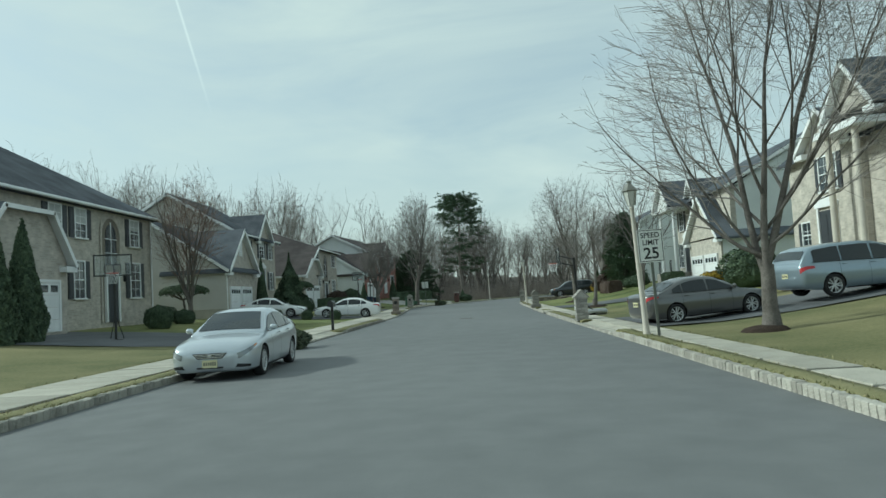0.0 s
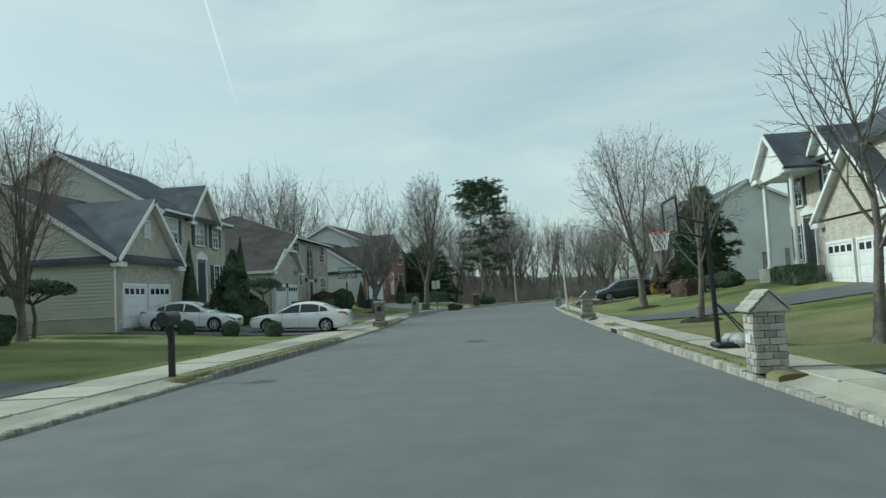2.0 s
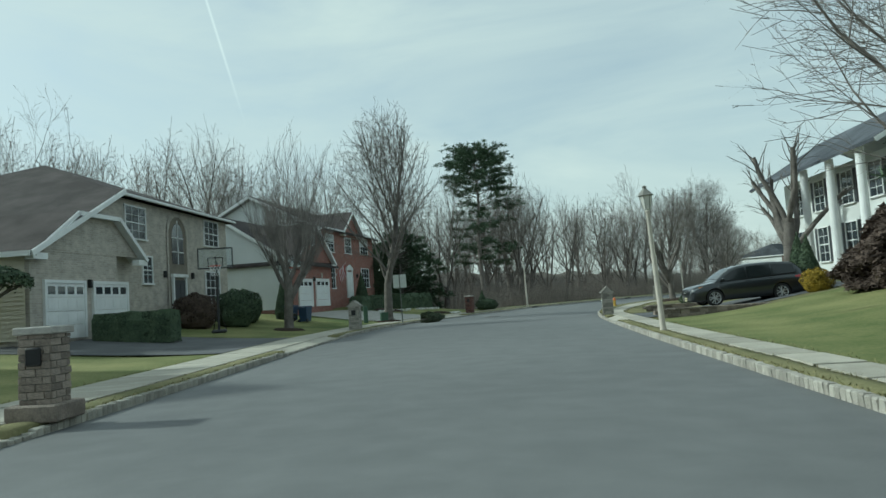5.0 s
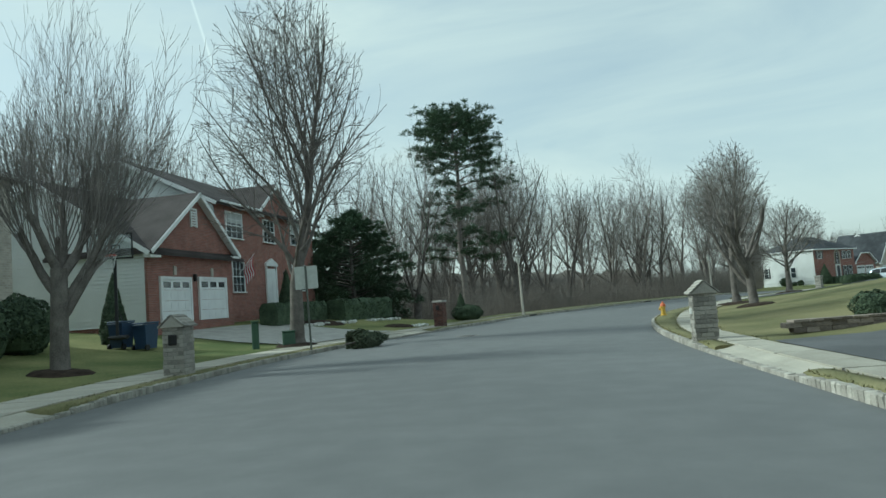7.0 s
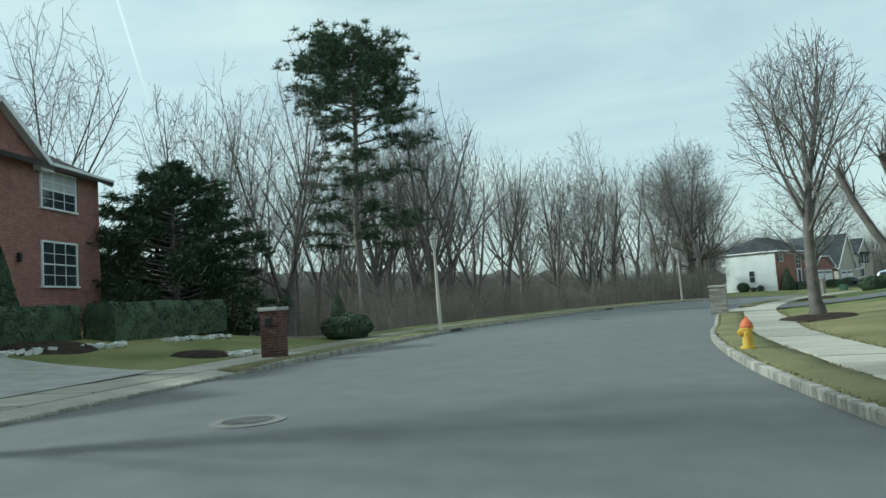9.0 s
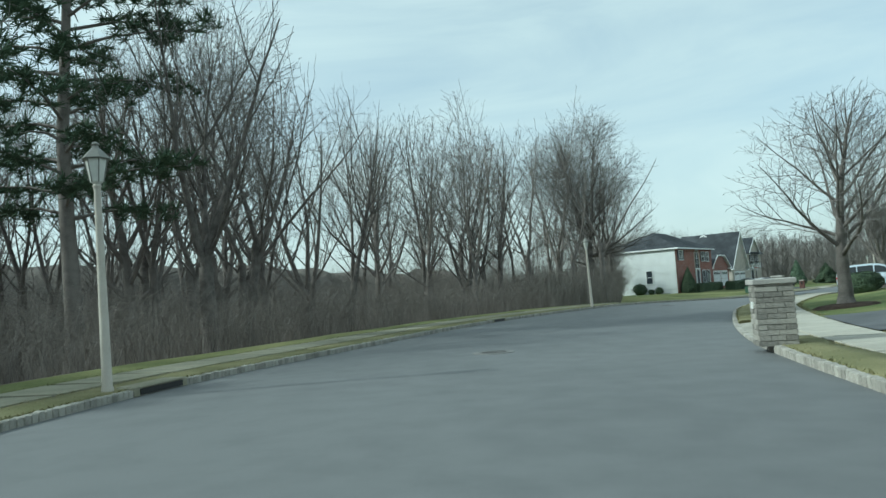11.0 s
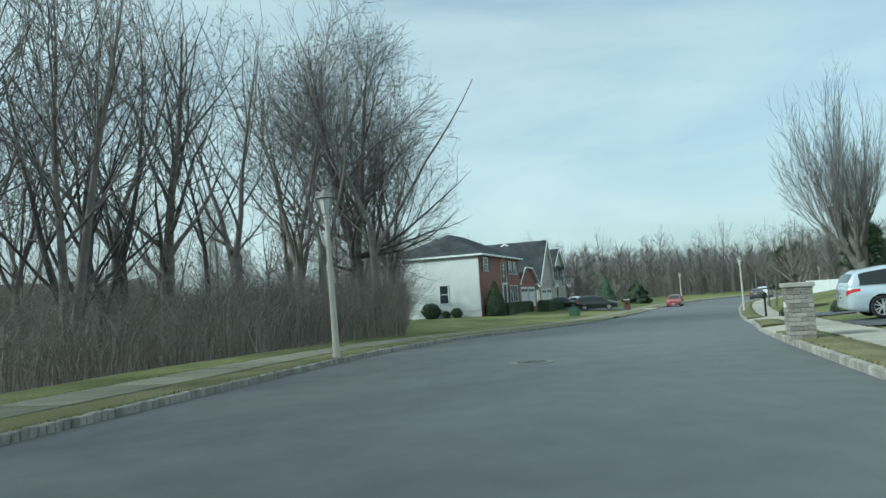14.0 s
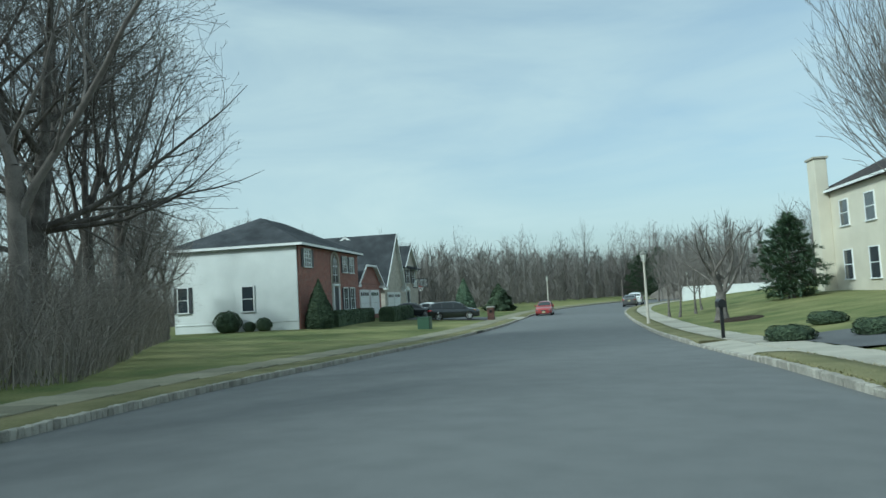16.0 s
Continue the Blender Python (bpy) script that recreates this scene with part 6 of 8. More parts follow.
def spot(side, x, y):
    """The same for a thing that stands exactly at (x, y)."""
    i = side.index(x, y)
    d = float((np.array([x, y]) - side.p[i]) @ side.n[i])
    return x, y, (rise(side, i, d) if d > walk_edge(side, i) else 0.12 + road_z(*side.p[i])), math.degrees(math.atan2(side.t[i][1], side.t[i][0]))


def street_lamp(side, x, y, d=0.55, lean=2.0, size=0.94):
    px, py, z, b = along(side, x, y, d)
    e = empty("street_lamp", pose(px, py, z, 0, -lean, 0) @ Matrix.Scale(size, 4), "tapered tan street lamp post with glass lantern", "street lamp", "street lamps")
    vs, fs = lathe([(0.10, -0.1), (0.10, 0.05), (0.085, 0.1), (0.072, 1.6), (0.055, 3.35), (0.06, 3.4), (0.075, 3.42), (0.05, 3.47)], 14)
    mesh_ob("post", vs, fs, M["pole_tan"], e, smooth=True)
    lan = mesh_ob("lantern", *lathe([(0.06, 3.46), (0.105, 3.50), (0.175, 3.88), (0.165, 3.88), (0.10, 3.52)], 6), M["lantern_glass"], e, "hexagonal milky glass lantern")
    bm = bmesh.new()
    for k in range(6):
        a = math.pi / 3 * k
        add_cyl(bm, (0.107 * math.cos(a), 0.107 * math.sin(a), 3.49), (0.18 * math.cos(a), 0.18 * math.sin(a), 3.89), 0.011, n=5)
    part("lantern_frame", bm, M["lamp_metal"], lan)
    mesh_ob("cap", *lathe([(0.20, 3.87), (0.235, 3.89), (0.13, 4.01), (0.07, 4.07), (0.05, 4.11), (0.075, 4.14), (0.03, 4.18)], 6), M["lamp_metal"], lan)
    return e


M["lantern_glass"] = plain("lantern_glass", (0.62, 0.62, 0.58), 0.3)
M["lamp_metal"] = plain("lamp_metal", (0.20, 0.20, 0.18), 0.5)
for sd, x, y, d, ln, sz in ((SR, 6.4, 27.2, 0.36, 2.6, 0.88), (SR, 6.7, 71.0, 0.36, 2.8, 0.93), (SL, 5.2, 117.2, 0.33, 1.0, 1.0), (SL, 26.0, 146.3, 0.17, 1.5, 1.04), (SR, 61.9, 163.6, 0.36, 0.5, 0.94),
                            (SL, 90.4, 195.6, 0.36, 0, 0.94), (SR, 118, 195.5, 0.36, 0, 0.94)):
    street_lamp(sd, x, y, d, ln, sz)


def sign_post(x, y, z, top, m=None):
    e = empty("road_sign", pose(x, y, z, 0, 0, 0), "", "road sign")
    bm = bmesh.new()
    add_box(bm, -0.03, 0.03, -0.02, -0.012, -0.1, top)
    add_box(bm, -0.03, -0.022, -0.02, 0.012, -0.1, top)
    add_box(bm, 0.022, 0.03, -0.02, 0.012, -0.1, top)
    part("post", bm, M["sign_post"], e, "perforated steel channel post")
    return e


def rounded_plate(w, h, t, r=0.035):
    bm = bmesh.new()
    pts = []
    for cx, cz, a0 in ((w / 2 - r, h / 2 - r, 0), (-w / 2 + r, h / 2 - r, 90), (-w / 2 + r, -h / 2 + r, 180), (w / 2 - r, -h / 2 + r, 270)):
        for k in range(5):
            a = radians(a0 + 22.5 * k)
            pts.append((cx + r * math.cos(a), cz + r * math.sin(a)))
    f = bm.faces.new([bm.verts.new((p, 0, q)) for p, q in pts])
    r2 = bmesh.ops.extrude_face_region(bm, geom=[f])
    for v in r2["geom"]:
        if isinstance(v, bmesh.types.BMVert):
            v.co.y += t
    bmesh.ops.recalc_face_normals(bm, faces=bm.faces)
    return bm


def text_mesh(name, body, size, mat, parent, x, y, z, wide=1.0):
    c = bpy.data.curves.new(name, "FONT")
    c.body, c.size, c.align_x, c.align_y, c.extrude = body, size, "CENTER", "CENTER", 0.001
    c.offset = size * 0.018
    tmp = new(name, c)
    deps = bpy.context.evaluated_depsgraph_get()
    me = bpy.data.meshes.new_from_object(tmp.evaluated_get(deps))
    bpy.data.objects.remove(tmp)
    me.materials.clear()
    me.materials.append(mat)
    ob = new(name, me)
    ob.parent = parent
    ob.matrix_local = pose(x, y, z, 90, 0, 0) @ Matrix.Diagonal((wide, 1, 1, 1))
    return ob


M["sign_post"] = plain("sign_post", (0.16, 0.17, 0.15), 0.6, 0.5)
e = sign_post(6.88, 26.45, 0.1, 2.42)
e["label"] = "white speed limit sign on a steel channel post"
e.rotation_euler = (0, radians(-1.5), radians(8))
pl = part("sign_plate", rounded_plate(0.61, 0.76, 0.004), M["sign_white"], e, "white plate with black border and lettering")
pl.location = (0, -0.03, 2.08)
bm = bmesh.new()
for x0, x1, z0, z1 in ((-0.285, 0.285, 0.345, 0.36), (-0.285, 0.285, -0.36, -0.345), (-0.285, -0.27, -0.36, 0.36), (0.27, 0.285, -0.36, 0.36)):
    add_box(bm, x0, x1, -0.0035, 0.0, z0, z1)
part("border", bm, M["sign_black"], pl)
text_mesh("lettering", "SPEED", 0.165, M["sign_black"], pl, 0, -0.004, 0.235)
text_mesh("lettering", "LIMIT", 0.165, M["sign_black"], pl, 0, -0.004, 0.07)
text_mesh("lettering", "25", 0.36, M["sign_black"], pl, 0, -0.004, -0.185, 1.05)

e = sign_post(-3.2, 92.4, 0.15, 2.75)
e["label"] = "back of a white road sign on a post"
e.rotation_euler = (0, radians(-1), radians(4))
pl = part("sign_plate", rounded_plate(0.76, 0.76, 0.004), M["sign_back"] if "sign_back" in M else M["sign_white"], e, "plain pale back of the plate")
pl.location = (0, 0.03, 2.35)


def pillar_mailbox(side, x, y, d, w, h, mat, roof, base=0.0, turn=0.0, label=""):
    """A masonry mailbox pillar of coursed stones with a cap and a box door to the road."""
    px, py, z, b = spot(side, x, y)
    face = b + (90 if side is SL else -90) + turn
    e = empty("mailbox_pillar", pose(px, py, z - 0.02, 0, 0, face), label, "mailbox", "masonry mailboxes")
    rng = random.Random(int(x * 7 + y * 3))
    core_h = h - (0.28 if roof == "gable" else 0.1)
    box_part("pillar_core", -w / 2 + 0.015, w / 2 - 0.015, -w / 2 + 0.015, w / 2 - 0.015, 0, core_h, M["joint_pale"], e)
    zz, row = 0.0, 0
    ch = 0.095 if mat != "brick_red_piece" else 0.075
    while zz < core_h - 0.03:
        hh = min(ch, core_h - zz)
        for f in range(4):
            n = 3 if mat == "brick_red_piece" else 2
            cuts = sorted([-w / 2] + [-w / 2 + w * (k + (0.5 if row % 2 else 0.0) + rng.uniform(-.12, .12)) / n for k in range(1 if row % 2 == 0 else 0, n)] + [w / 2])
            for a0, a1 in zip(cuts[:-1], cuts[1:]):
                if a1 - a0 < 0.03:
                    continue
                pr = rng.uniform(0.0, 0.014)
                ob = new("stone", STONE[rng.randrange(4)])
                ob.parent = e
                ob.active_material_index = 0
                ob.matrix_local = pose(0, 0, zz + hh / 2, 0, 0, 90 * f) @ Matrix.Translation(((a0 + a1) / 2, -w / 2 - pr + 0.02, 0)) @ Matrix.Diagonal(((a1 - a0) - 0.012, 0.05, hh - 0.012, 1))
                ob.material_slots[0].link = "OBJECT"
                ob.material_slots[0].material = M[mat]
        zz += ch
        row += 1
    if base:
        bm = bmesh.new()
        add_box(bm, -w / 2 - base, w / 2 + base, -w / 2 - base, w / 2 + base, 0, 0.22, 0.02)
        part("plinth", bm, M[mat], e)
    if roof == "gable":
        o = 0.06
        bm = bmesh.new()
        vs = [(-w / 2 - o, -w / 2 - o, core_h), (w / 2 + o, -w / 2 - o, core_h), (0, -w / 2 - o, h), (-w / 2 - o, w / 2 + o, core_h), (w / 2 + o, w / 2 + o, core_h), (0, w / 2 + o, h)]
        bv = [bm.verts.new(v) for v in vs]
        for q in ((0, 1, 2), (4, 3, 5), (0, 2, 5, 3), (1, 4, 5, 2), (0, 3, 4, 1)):
            bm.faces.new([bv[k] for k in q])
        bmesh.ops.bevel(bm, geom=bm.edges[:], offset=0.012, segments=1, affect="EDGES")
        part("gabled_cap", bm, M[mat], e, "gabled stone cap")
        for k in range(4):
            for s in (-1, 1):
                f0, f1 = k / 4, (k + 1) / 4
                q = [(s * (w / 2 + o + 0.02) * (1 - f0), core_h + (h - core_h) * f0 + 0.01), (s * (w / 2 + o + 0.02) * (1 - f1), core_h + (h - core_h) * f1 + 0.01)]
                vs = []
                for p, zq in q:
                    vs += [(p, -w / 2 - o - 0.02, zq), (p, w / 2 + o + 0.02, zq)]
                vs += [(v[0], v[1], v[2] + (0.035 if i < 2 else 0.012)) for i, v in enumerate(vs)]
                mesh_ob("cap_stone", vs, [(0, 1, 3, 2), (4, 6, 7, 5), (0, 4, 5, 1), (2, 3, 7, 6), (0, 2, 6, 4), (1, 5, 7, 3)], M[mat], e)
    else:
        bm = bmesh.new()
        add_box(bm, -w / 2 - 0.05, w / 2 + 0.05, -w / 2 - 0.05, w / 2 + 0.05, core_h, core_h + 0.1, 0.015)
        part("cap_slab", bm, M["cap_grey"], e, "flat stone cap")
    bm = bmesh.new()
    add_box(bm, -0.1, 0.1, -w / 2 - 0.06, -w / 2, core_h - 0.40, core_h - 0.16, 0.02)
    bx = part("box_door", bm, M["black"], e, "black mailbox door")
    bx.rotation_euler = (0, 0, math.pi)
    for k in range(2):
        ob = box_part("plaque_bar", -0.09 + 0.1 * k, -0.02 + 0.1 * k, -w / 2 - 0.03, -w / 2 - 0.005, core_h - 0.42, core_h - 0.30, M["sign_white"], e)
        ob.rotation_euler = (0, 0, radians(90 if side is SL else -90))
    return e


def stone_mesh(seed):
    rng = random.Random(seed)
    bm = bmesh.new()
    add_box(bm, -0.5, 0.5, -0.5, 0.5, -0.5, 0.5)
    for v in bm.verts:
        v.co += Vector((rng.uniform(-.03, .03), rng.uniform(-.12, .12), rng.uniform(-.05, .05)))
    me = bpy.data.meshes.new("stone")
    bm.to_mesh(me)
    bm.free()
    me.materials.append(M["joint"])
    return me


STONE = [stone_mesh(k) for k in range(4)]
M["joint_pale"] = mottled("mortar", (0.15, 0.145, 0.13), (0.25, 0.24, 0.215), 6, 60, 0.95, 0.1)
M["cap_grey"] = mottled("cap_stone", (0.30, 0.29, 0.27), (0.46, 0.44, 0.41), 4, 40, 0.9, 0.2)
M["stone_grey_piece"] = mottled("grey_stone", (0.20, 0.19, 0.17), (0.38, 0.36, 0.32), 4, 40, 0.9, 0.3, per_object=0.6)
M["stone_white_piece"] = mottled("white_stone", (0.26, 0.25, 0.23), (0.46, 0.44, 0.40), 4, 40, 0.9, 0.3, per_object=0.6)
M["stone_brown_piece"] = mottled("brown_stone", (0.16, 0.135, 0.115), (0.33, 0.28, 0.24), 4, 40, 0.9, 0.3, per_object=0.6)
M["brick_red_piece"] = mottled("red_brick", (0.075, 0.042, 0.038), (0.17, 0.085, 0.07), 4, 40, 0.9, 0.3, per_object=0.6)
pillar_mailbox(SR, 6.55, 36.15, 0.44, 0.4, 1.1, "stone_white_piece", "gable", 0, 0, "pale stone mailbox pillar with gabled cap")
pillar_mailbox(SR, 6.62, 57.5, 0.6, 0.42, 1.15, "stone_grey_piece", "gable", 0.12, 0, "grey stone mailbox pillar on a wide plinth")
pillar_mailbox(SR, 7.5, 85.2, 0.55, 0.47, 1.3, "stone_grey_piece", "gable", 0, 0, "grey stone mailbox pillar with shallow cap")
pillar_mailbox(SR, 16.05, 115.9, 0.6, 0.62, 1.18, "stone_grey_piece", "flat", 0, 0, "grey coursed stone mailbox pillar with pale flat cap")
pillar_mailbox(SR, 33.3, 139.0, 0.55, 0.5, 1.2, "stone_grey_piece", "flat", 0, 0, "grey brick mailbox pillar with flat cap")
pillar_mailbox(SL, -3.05, 60.5, 0.5, 0.42, 1.2, "stone_brown_piece", "flat", 0.13, 0, "brown stone mailbox pillar on a plinth")
pillar_mailbox(SL, -4.4, 85.3, 0.5, 0.5, 1.4, "stone_grey_piece", "gable", 0, 0, "grey stone mailbox pillar with gabled cap")
pillar_mailbox(SL, -0.05, 106.3, 0.5, 0.5, 1.36, "brick_red_piece", "flat", 0, 0, "dark red brick mailbox pillar")
pillar_mailbox(SL, 68.6, 182.2, 0.6, 0.5, 1.1, "brick_red_piece", "flat", 0, 0, "dark red brick mailbox pillar")


def post_mailbox(side, x, y, d):
    px, py, z, b = spot(side, x, y) if d is None else along(side, x, y, d)
    e = empty("mailbox", pose(px, py, z, 0, 0, b + (90 if side is SL else -90)), "black metal mailbox on a black post", "mailbox", "post mailboxes")
    bm = bmesh.new()
    add_box(bm, -0.05, 0.05, -0.05, 0.05, -0.1, 0.98, 0.01)
    part("post", bm, M["black"], e)
    n = 10
    pts = [(-0.11, 0.0), (0.11, 0.0)] + [(0.11 * math.cos(t), 0.15 + 0.11 * math.sin(t)) for t in np.linspace(0, math.pi, n)]
    vs = [(p, yy, q + 0.96) for yy in (-0.18, 0.34) for p, q in pts]
    k = len(pts)
    fs = [tuple(range(k))[::-1], tuple(range(k, 2 * k))] + [(i, (i + 1) % k, k + (i + 1) % k, k + i) for i in range(k)]
    bx = mesh_ob("box", vs, fs, M["black"], e)
    box_part("flag", 0.112, 0.12, 0.0, 0.03, 1.0, 1.2, M["hyd_orange"], bx)
    bm = bmesh.new()
    add_cyl(bm, (0, 0, 0.55), (0, 0.2, 0.95), 0.02, n=6)
    part("brace", bm, M["black"], e)
    return e


post_mailbox(SL, -3.15, 38.8, None)
post_mailbox(SR, 50.5, 152.9, None)


def hoop(x, y, z, turn, label, reach=0.75, tone="black", net=True, size=1.0, lean=0.0):
    """A driveway basketball hoop: pole, arms, framed clear board, ring with net, weighted base."""
    e = empty("basketball_hoop", pose(x, y, z, 0, 0, turn) @ pose(0, 0, 0, 0, lean, 0) @ Matrix.Scale(size, 4), label, "basketball hoop", "basketball hoops")
    bm = bmesh.new()
    add_box(bm, -0.048, 0.048, -0.048, 0.048, 0, 2.95, 0.01)
    part("pole", bm, M[tone], e, "square black steel pole")
    for zz in (2.75, 3.1):
        bm = bmesh.new()
        add_cyl(bm, (0, 0, zz - 0.25), (reach, 0, zz), 0.03, n=6)
        part("arm", bm, M[tone], e)
    bm = bmesh.new()
    x0 = reach + 0.02
    add_box(bm, x0, x0 + 0.04, -0.69, 0.69, 2.62, 2.67)
    add_box(bm, x0, x0 + 0.04, -0.69, 0.69, 3.42, 3.47)
    add_box(bm, x0, x0 + 0.04, -0.69, -0.64, 2.67, 3.42)
    add_box(bm, x0, x0 + 0.04, 0.64, 0.69, 2.67, 3.42)
    bf = part("board_frame", bm, M[tone], e, "black board frame")
    pane = box_part("board", x0 + 0.012, x0 + 0.022, -0.64, 0.64, 2.67, 3.42, M["board_glass"], bf, label="clear acrylic backboard")
    bm = bmesh.new()
    for a, b, c, d in ((-0.3, 0.3, 3.05, 3.08), (-0.3, 0.3, 2.7, 2.73), (-0.3, -0.27, 2.7, 3.08), (0.27, 0.3, 2.7, 3.08)):
        add_box(bm, x0 + 0.024, x0 + 0.03, a, b, c, d)
    part("target_square", bm, M[tone], bf)
    n = 20
    w = Wood()
    ring = [Vector((x0 + 0.3 + 0.23 * math.cos(2 * math.pi * k / n), 0.23 * math.sin(2 * math.pi * k / n), 2.72)) for k in range(n + 1)]
    w.tube(ring, [0.011] * (n + 1), 6)
    ob = new("rim", w.mesh("rim", M["rim_red"]))
    ob.parent = bf
    if net:
        w = Wood()
        for k in range(10):
            for s in (-1, 1):
                pts = []
                for j in range(5):
                    a = 2 * math.pi * (k + s * j * 0.5) / 10
                    r = 0.225 - 0.022 * j
                    pts.append(Vector((x0 + 0.3 + r * math.cos(a), r * math.sin(a), 2.71 - 0.1 * j)))
                w.tube(pts, [0.006] * 5, 3)
        ob = new("net", w.mesh("net", M["white"]))
        ob.parent = bf
    bm = bmesh.new()
    add_box(bm, -0.8, 0.12, -0.3, 0.3, 0.0, 0.14, 0.05)
    part("base_tank", bm, M[tone], e, "weighted plastic base")
    for s in (-1, 1):
        bm = bmesh.new()
        add_cyl(bm, (-0.05, 0.03 * s, 1.0), (-0.75, 0.25 * s, 0.14), 0.018, n=6)
        part("stay", bm, M[tone], e)
    return e


M["board_glass"] = glassy("board_acrylic", (0.80, 0.84, 0.85), 0.05)
M["board_glass"].node_tree.nodes["Principled BSDF"].inputs["Transmission Weight"].default_value = 0.92
M["board_glass"].node_tree.nodes["Principled BSDF"].inputs["IOR"].default_value = 1.08
M["rim_red"] = plain("rim_red", (0.55, 0.08, 0.06), 0.5)
hoop(6.95, 39.7, 0.13, 180, "black basketball hoop leaning at the kerb with white net", size=0.82, lean=1.5)
hoop(-9.9, 34.4, 0.3, -66, "portable black basketball hoop on the driveway", size=0.88)
hoop(-9.0, 80.2, 0.5, -70, "portable basketball hoop at the driveway")
hoop(-9.6, 92.0, 0.9, -70, "small basketball hoop beside the garage")
hoop(70.0, 193.0, -0.2, -120, "portable basketball hoop on a driveway")
bm = bmesh.new()
add_box(bm, -0.5, 0.5, -0.32, 0.32, 0, 0.24, 0.09)
bag = part("sandbag_cover", bm, M["tarp"] if "tarp" in M else M["steel"], None)
bag.matrix_world = pose(7.6, 39.8, 0.14, 0, 0, 15)
tagged(bag, "crumpled silver tarp over the hoop base", "tarpaulin")


def hydrant(side, x, y, d):
    px, py, z, b = spot(side, x, y)
    e = empty("fire_hydrant", pose(px, py, z, 0, 0, b) @ Matrix.Scale(0.8, 4), "yellow fire hydrant with orange bonnet on the verge", "fire hydrant")
    mesh_ob("barrel", *lathe([(0.17, 0), (0.17, 0.05), (0.12, 0.06), (0.115, 0.42), (0.15, 0.43), (0.15, 0.47), (0.12, 0.48)], 16), M["hyd_yellow"], e, smooth=False)
    mesh_ob("bonnet", *lathe([(0.145, 0.48), (0.145, 0.52), (0.12, 0.60), (0.06, 0.67), (0.035, 0.68), (0.035, 0.73), (0.0, 0.735)], 16), M["hyd_orange"], e, "orange domed bonnet")
    for a, r in ((0, 0.06), (180, 0.06), (90, 0.085)):
        bm = bmesh.new()
        c, s = math.cos(radians(a)), math.sin(radians(a))
        add_cyl(bm, (0.08 * c, 0.08 * s, 0.36), (0.19 * c, 0.19 * s, 0.36), r, n=10)
        add_cyl(bm, (0.19 * c, 0.19 * s, 0.36), (0.22 * c, 0.22 * s, 0.36), r * 0.4, n=6)
        part("outlet_cap", bm, M["hyd_yellow"], e)
    return e


hydrant(SR, 9.95, 100.0, 0.6)


def manhole(x, y):
    z = road_z(x, y) + 0.028
    e = empty("manhole_cover", pose(x, y, z), "round cast iron manhole cover set in a worn collar", "manhole", "manholes")
    mesh_ob("collar", *lathe([(0.46, -0.03), (0.455, 0.012), (0.34, 0.014), (0.34, -0.03)], 28), M["collar"], e)
    mesh_ob("cover", *lathe([(0.335, -0.02), (0.335, 0.012), (0.31, 0.018), (0.0, 0.018)], 28), M["iron"], e)
    for k in range(-4, 5):
        w = math.sqrt(max(0.01, 0.29 ** 2 - (k * 0.06) ** 2))
        box_part("rib", -w, w, k * 0.06 - 0.018, k * 0.06 + 0.018, 0.017, 0.026, M["iron"], e)


M["collar"] = mottled("collar", (0.16, 0.158, 0.152), (0.25, 0.244, 0.233), 4, 50, 0.9, 0.3)
for x, y in ((2.2, 46.3), (1.85, 95.8), (11.9, 119.8), (27.7, 141.0)):
    manhole(x, y)


def basin(side, x, y, grate=False):
    """A storm inlet: a black block as the slot's shade, under a concrete head in the kerb."""
    i = side.index(x, y)
    px, py = side.place(i, 0.0)
    b = math.degrees(math.atan2(side.t[i][1], side.t[i][0])) + (0 if side is SL else 180)
    e = empty("storm_drain", pose(px, py, road_z(px, py), 0, 0, b), "kerb storm drain inlet, its dark opening a black block", "storm drain", "storm drains")
    bm = bmesh.new()
    add_box(bm, -0.7, 0.7, -0.02, 0.4, 0.10, 0.15, 0.015)
    add_box(bm, -0.78, -0.62, -0.02, 0.3, -0.02, 0.14, 0.01)
    add_box(bm, 0.62, 0.78, -0.02, 0.3, -0.02, 0.14, 0.01)
    part("head", bm, M["concrete_dirty" if side is SL else "concrete"], e, "leaf-stained concrete inlet head" if side is SL else "concrete inlet head")
    # not hollow: the throat's darkness is a solid block in black
    box_part("opening", -0.62, 0.62, -0.03, 0.28, 0.0, 0.10, M["sign_black"], e, label="black block in place of the shaded inlet throat")
    if not grate:
        return
    bm = bmesh.new()
    for k in range(9):
        add_box(bm, -0.6 + k * 0.15 - 0.03, -0.6 + k * 0.15 + 0.03, -0.55, -0.05, 0.018, 0.034)
    add_box(bm, -0.68, 0.68, -0.6, -0.55, 0.018, 0.036)
    part("grate", bm, M["iron"], e, "cast iron grate")


for sd, x, y in ((SR, 6.3, 48.2), (SL, 5.5, 118.0), (SL, 17.2, 136.5), (SL, 58, 168.2)):
    basin(sd, x, y, y < 54 and sd is SL)

# green utility boxes and lawn bits
def utility_box(x, y, w, h, turn, label):
    e = empty("utility_box", pose(x, y, ground_z(x, y), 0, 0, turn), label, "utility box")
    box_part("body", -w / 2, w / 2, -w / 2.4, w / 2.4, -0.05, h, M["green_box"], e, 0.03)
    box_part("lid", -w / 2 - 0.02, w / 2 + 0.02, -w / 2.4 - 0.02, w / 2.4 + 0.02, h, h + 0.05, M["green_box"], e, 0.015)


utility_box(-4.7, 94.9, 0.45, 0.55, 20, "low green utility box beside a tree")
utility_box(-5.7, 94.2, 0.25, 0.95, 20, "slim green utility pedestal on the lawn")
utility_box(57.0, 176.0, 0.9, 0.7, 40, "green transformer box on the lawn")


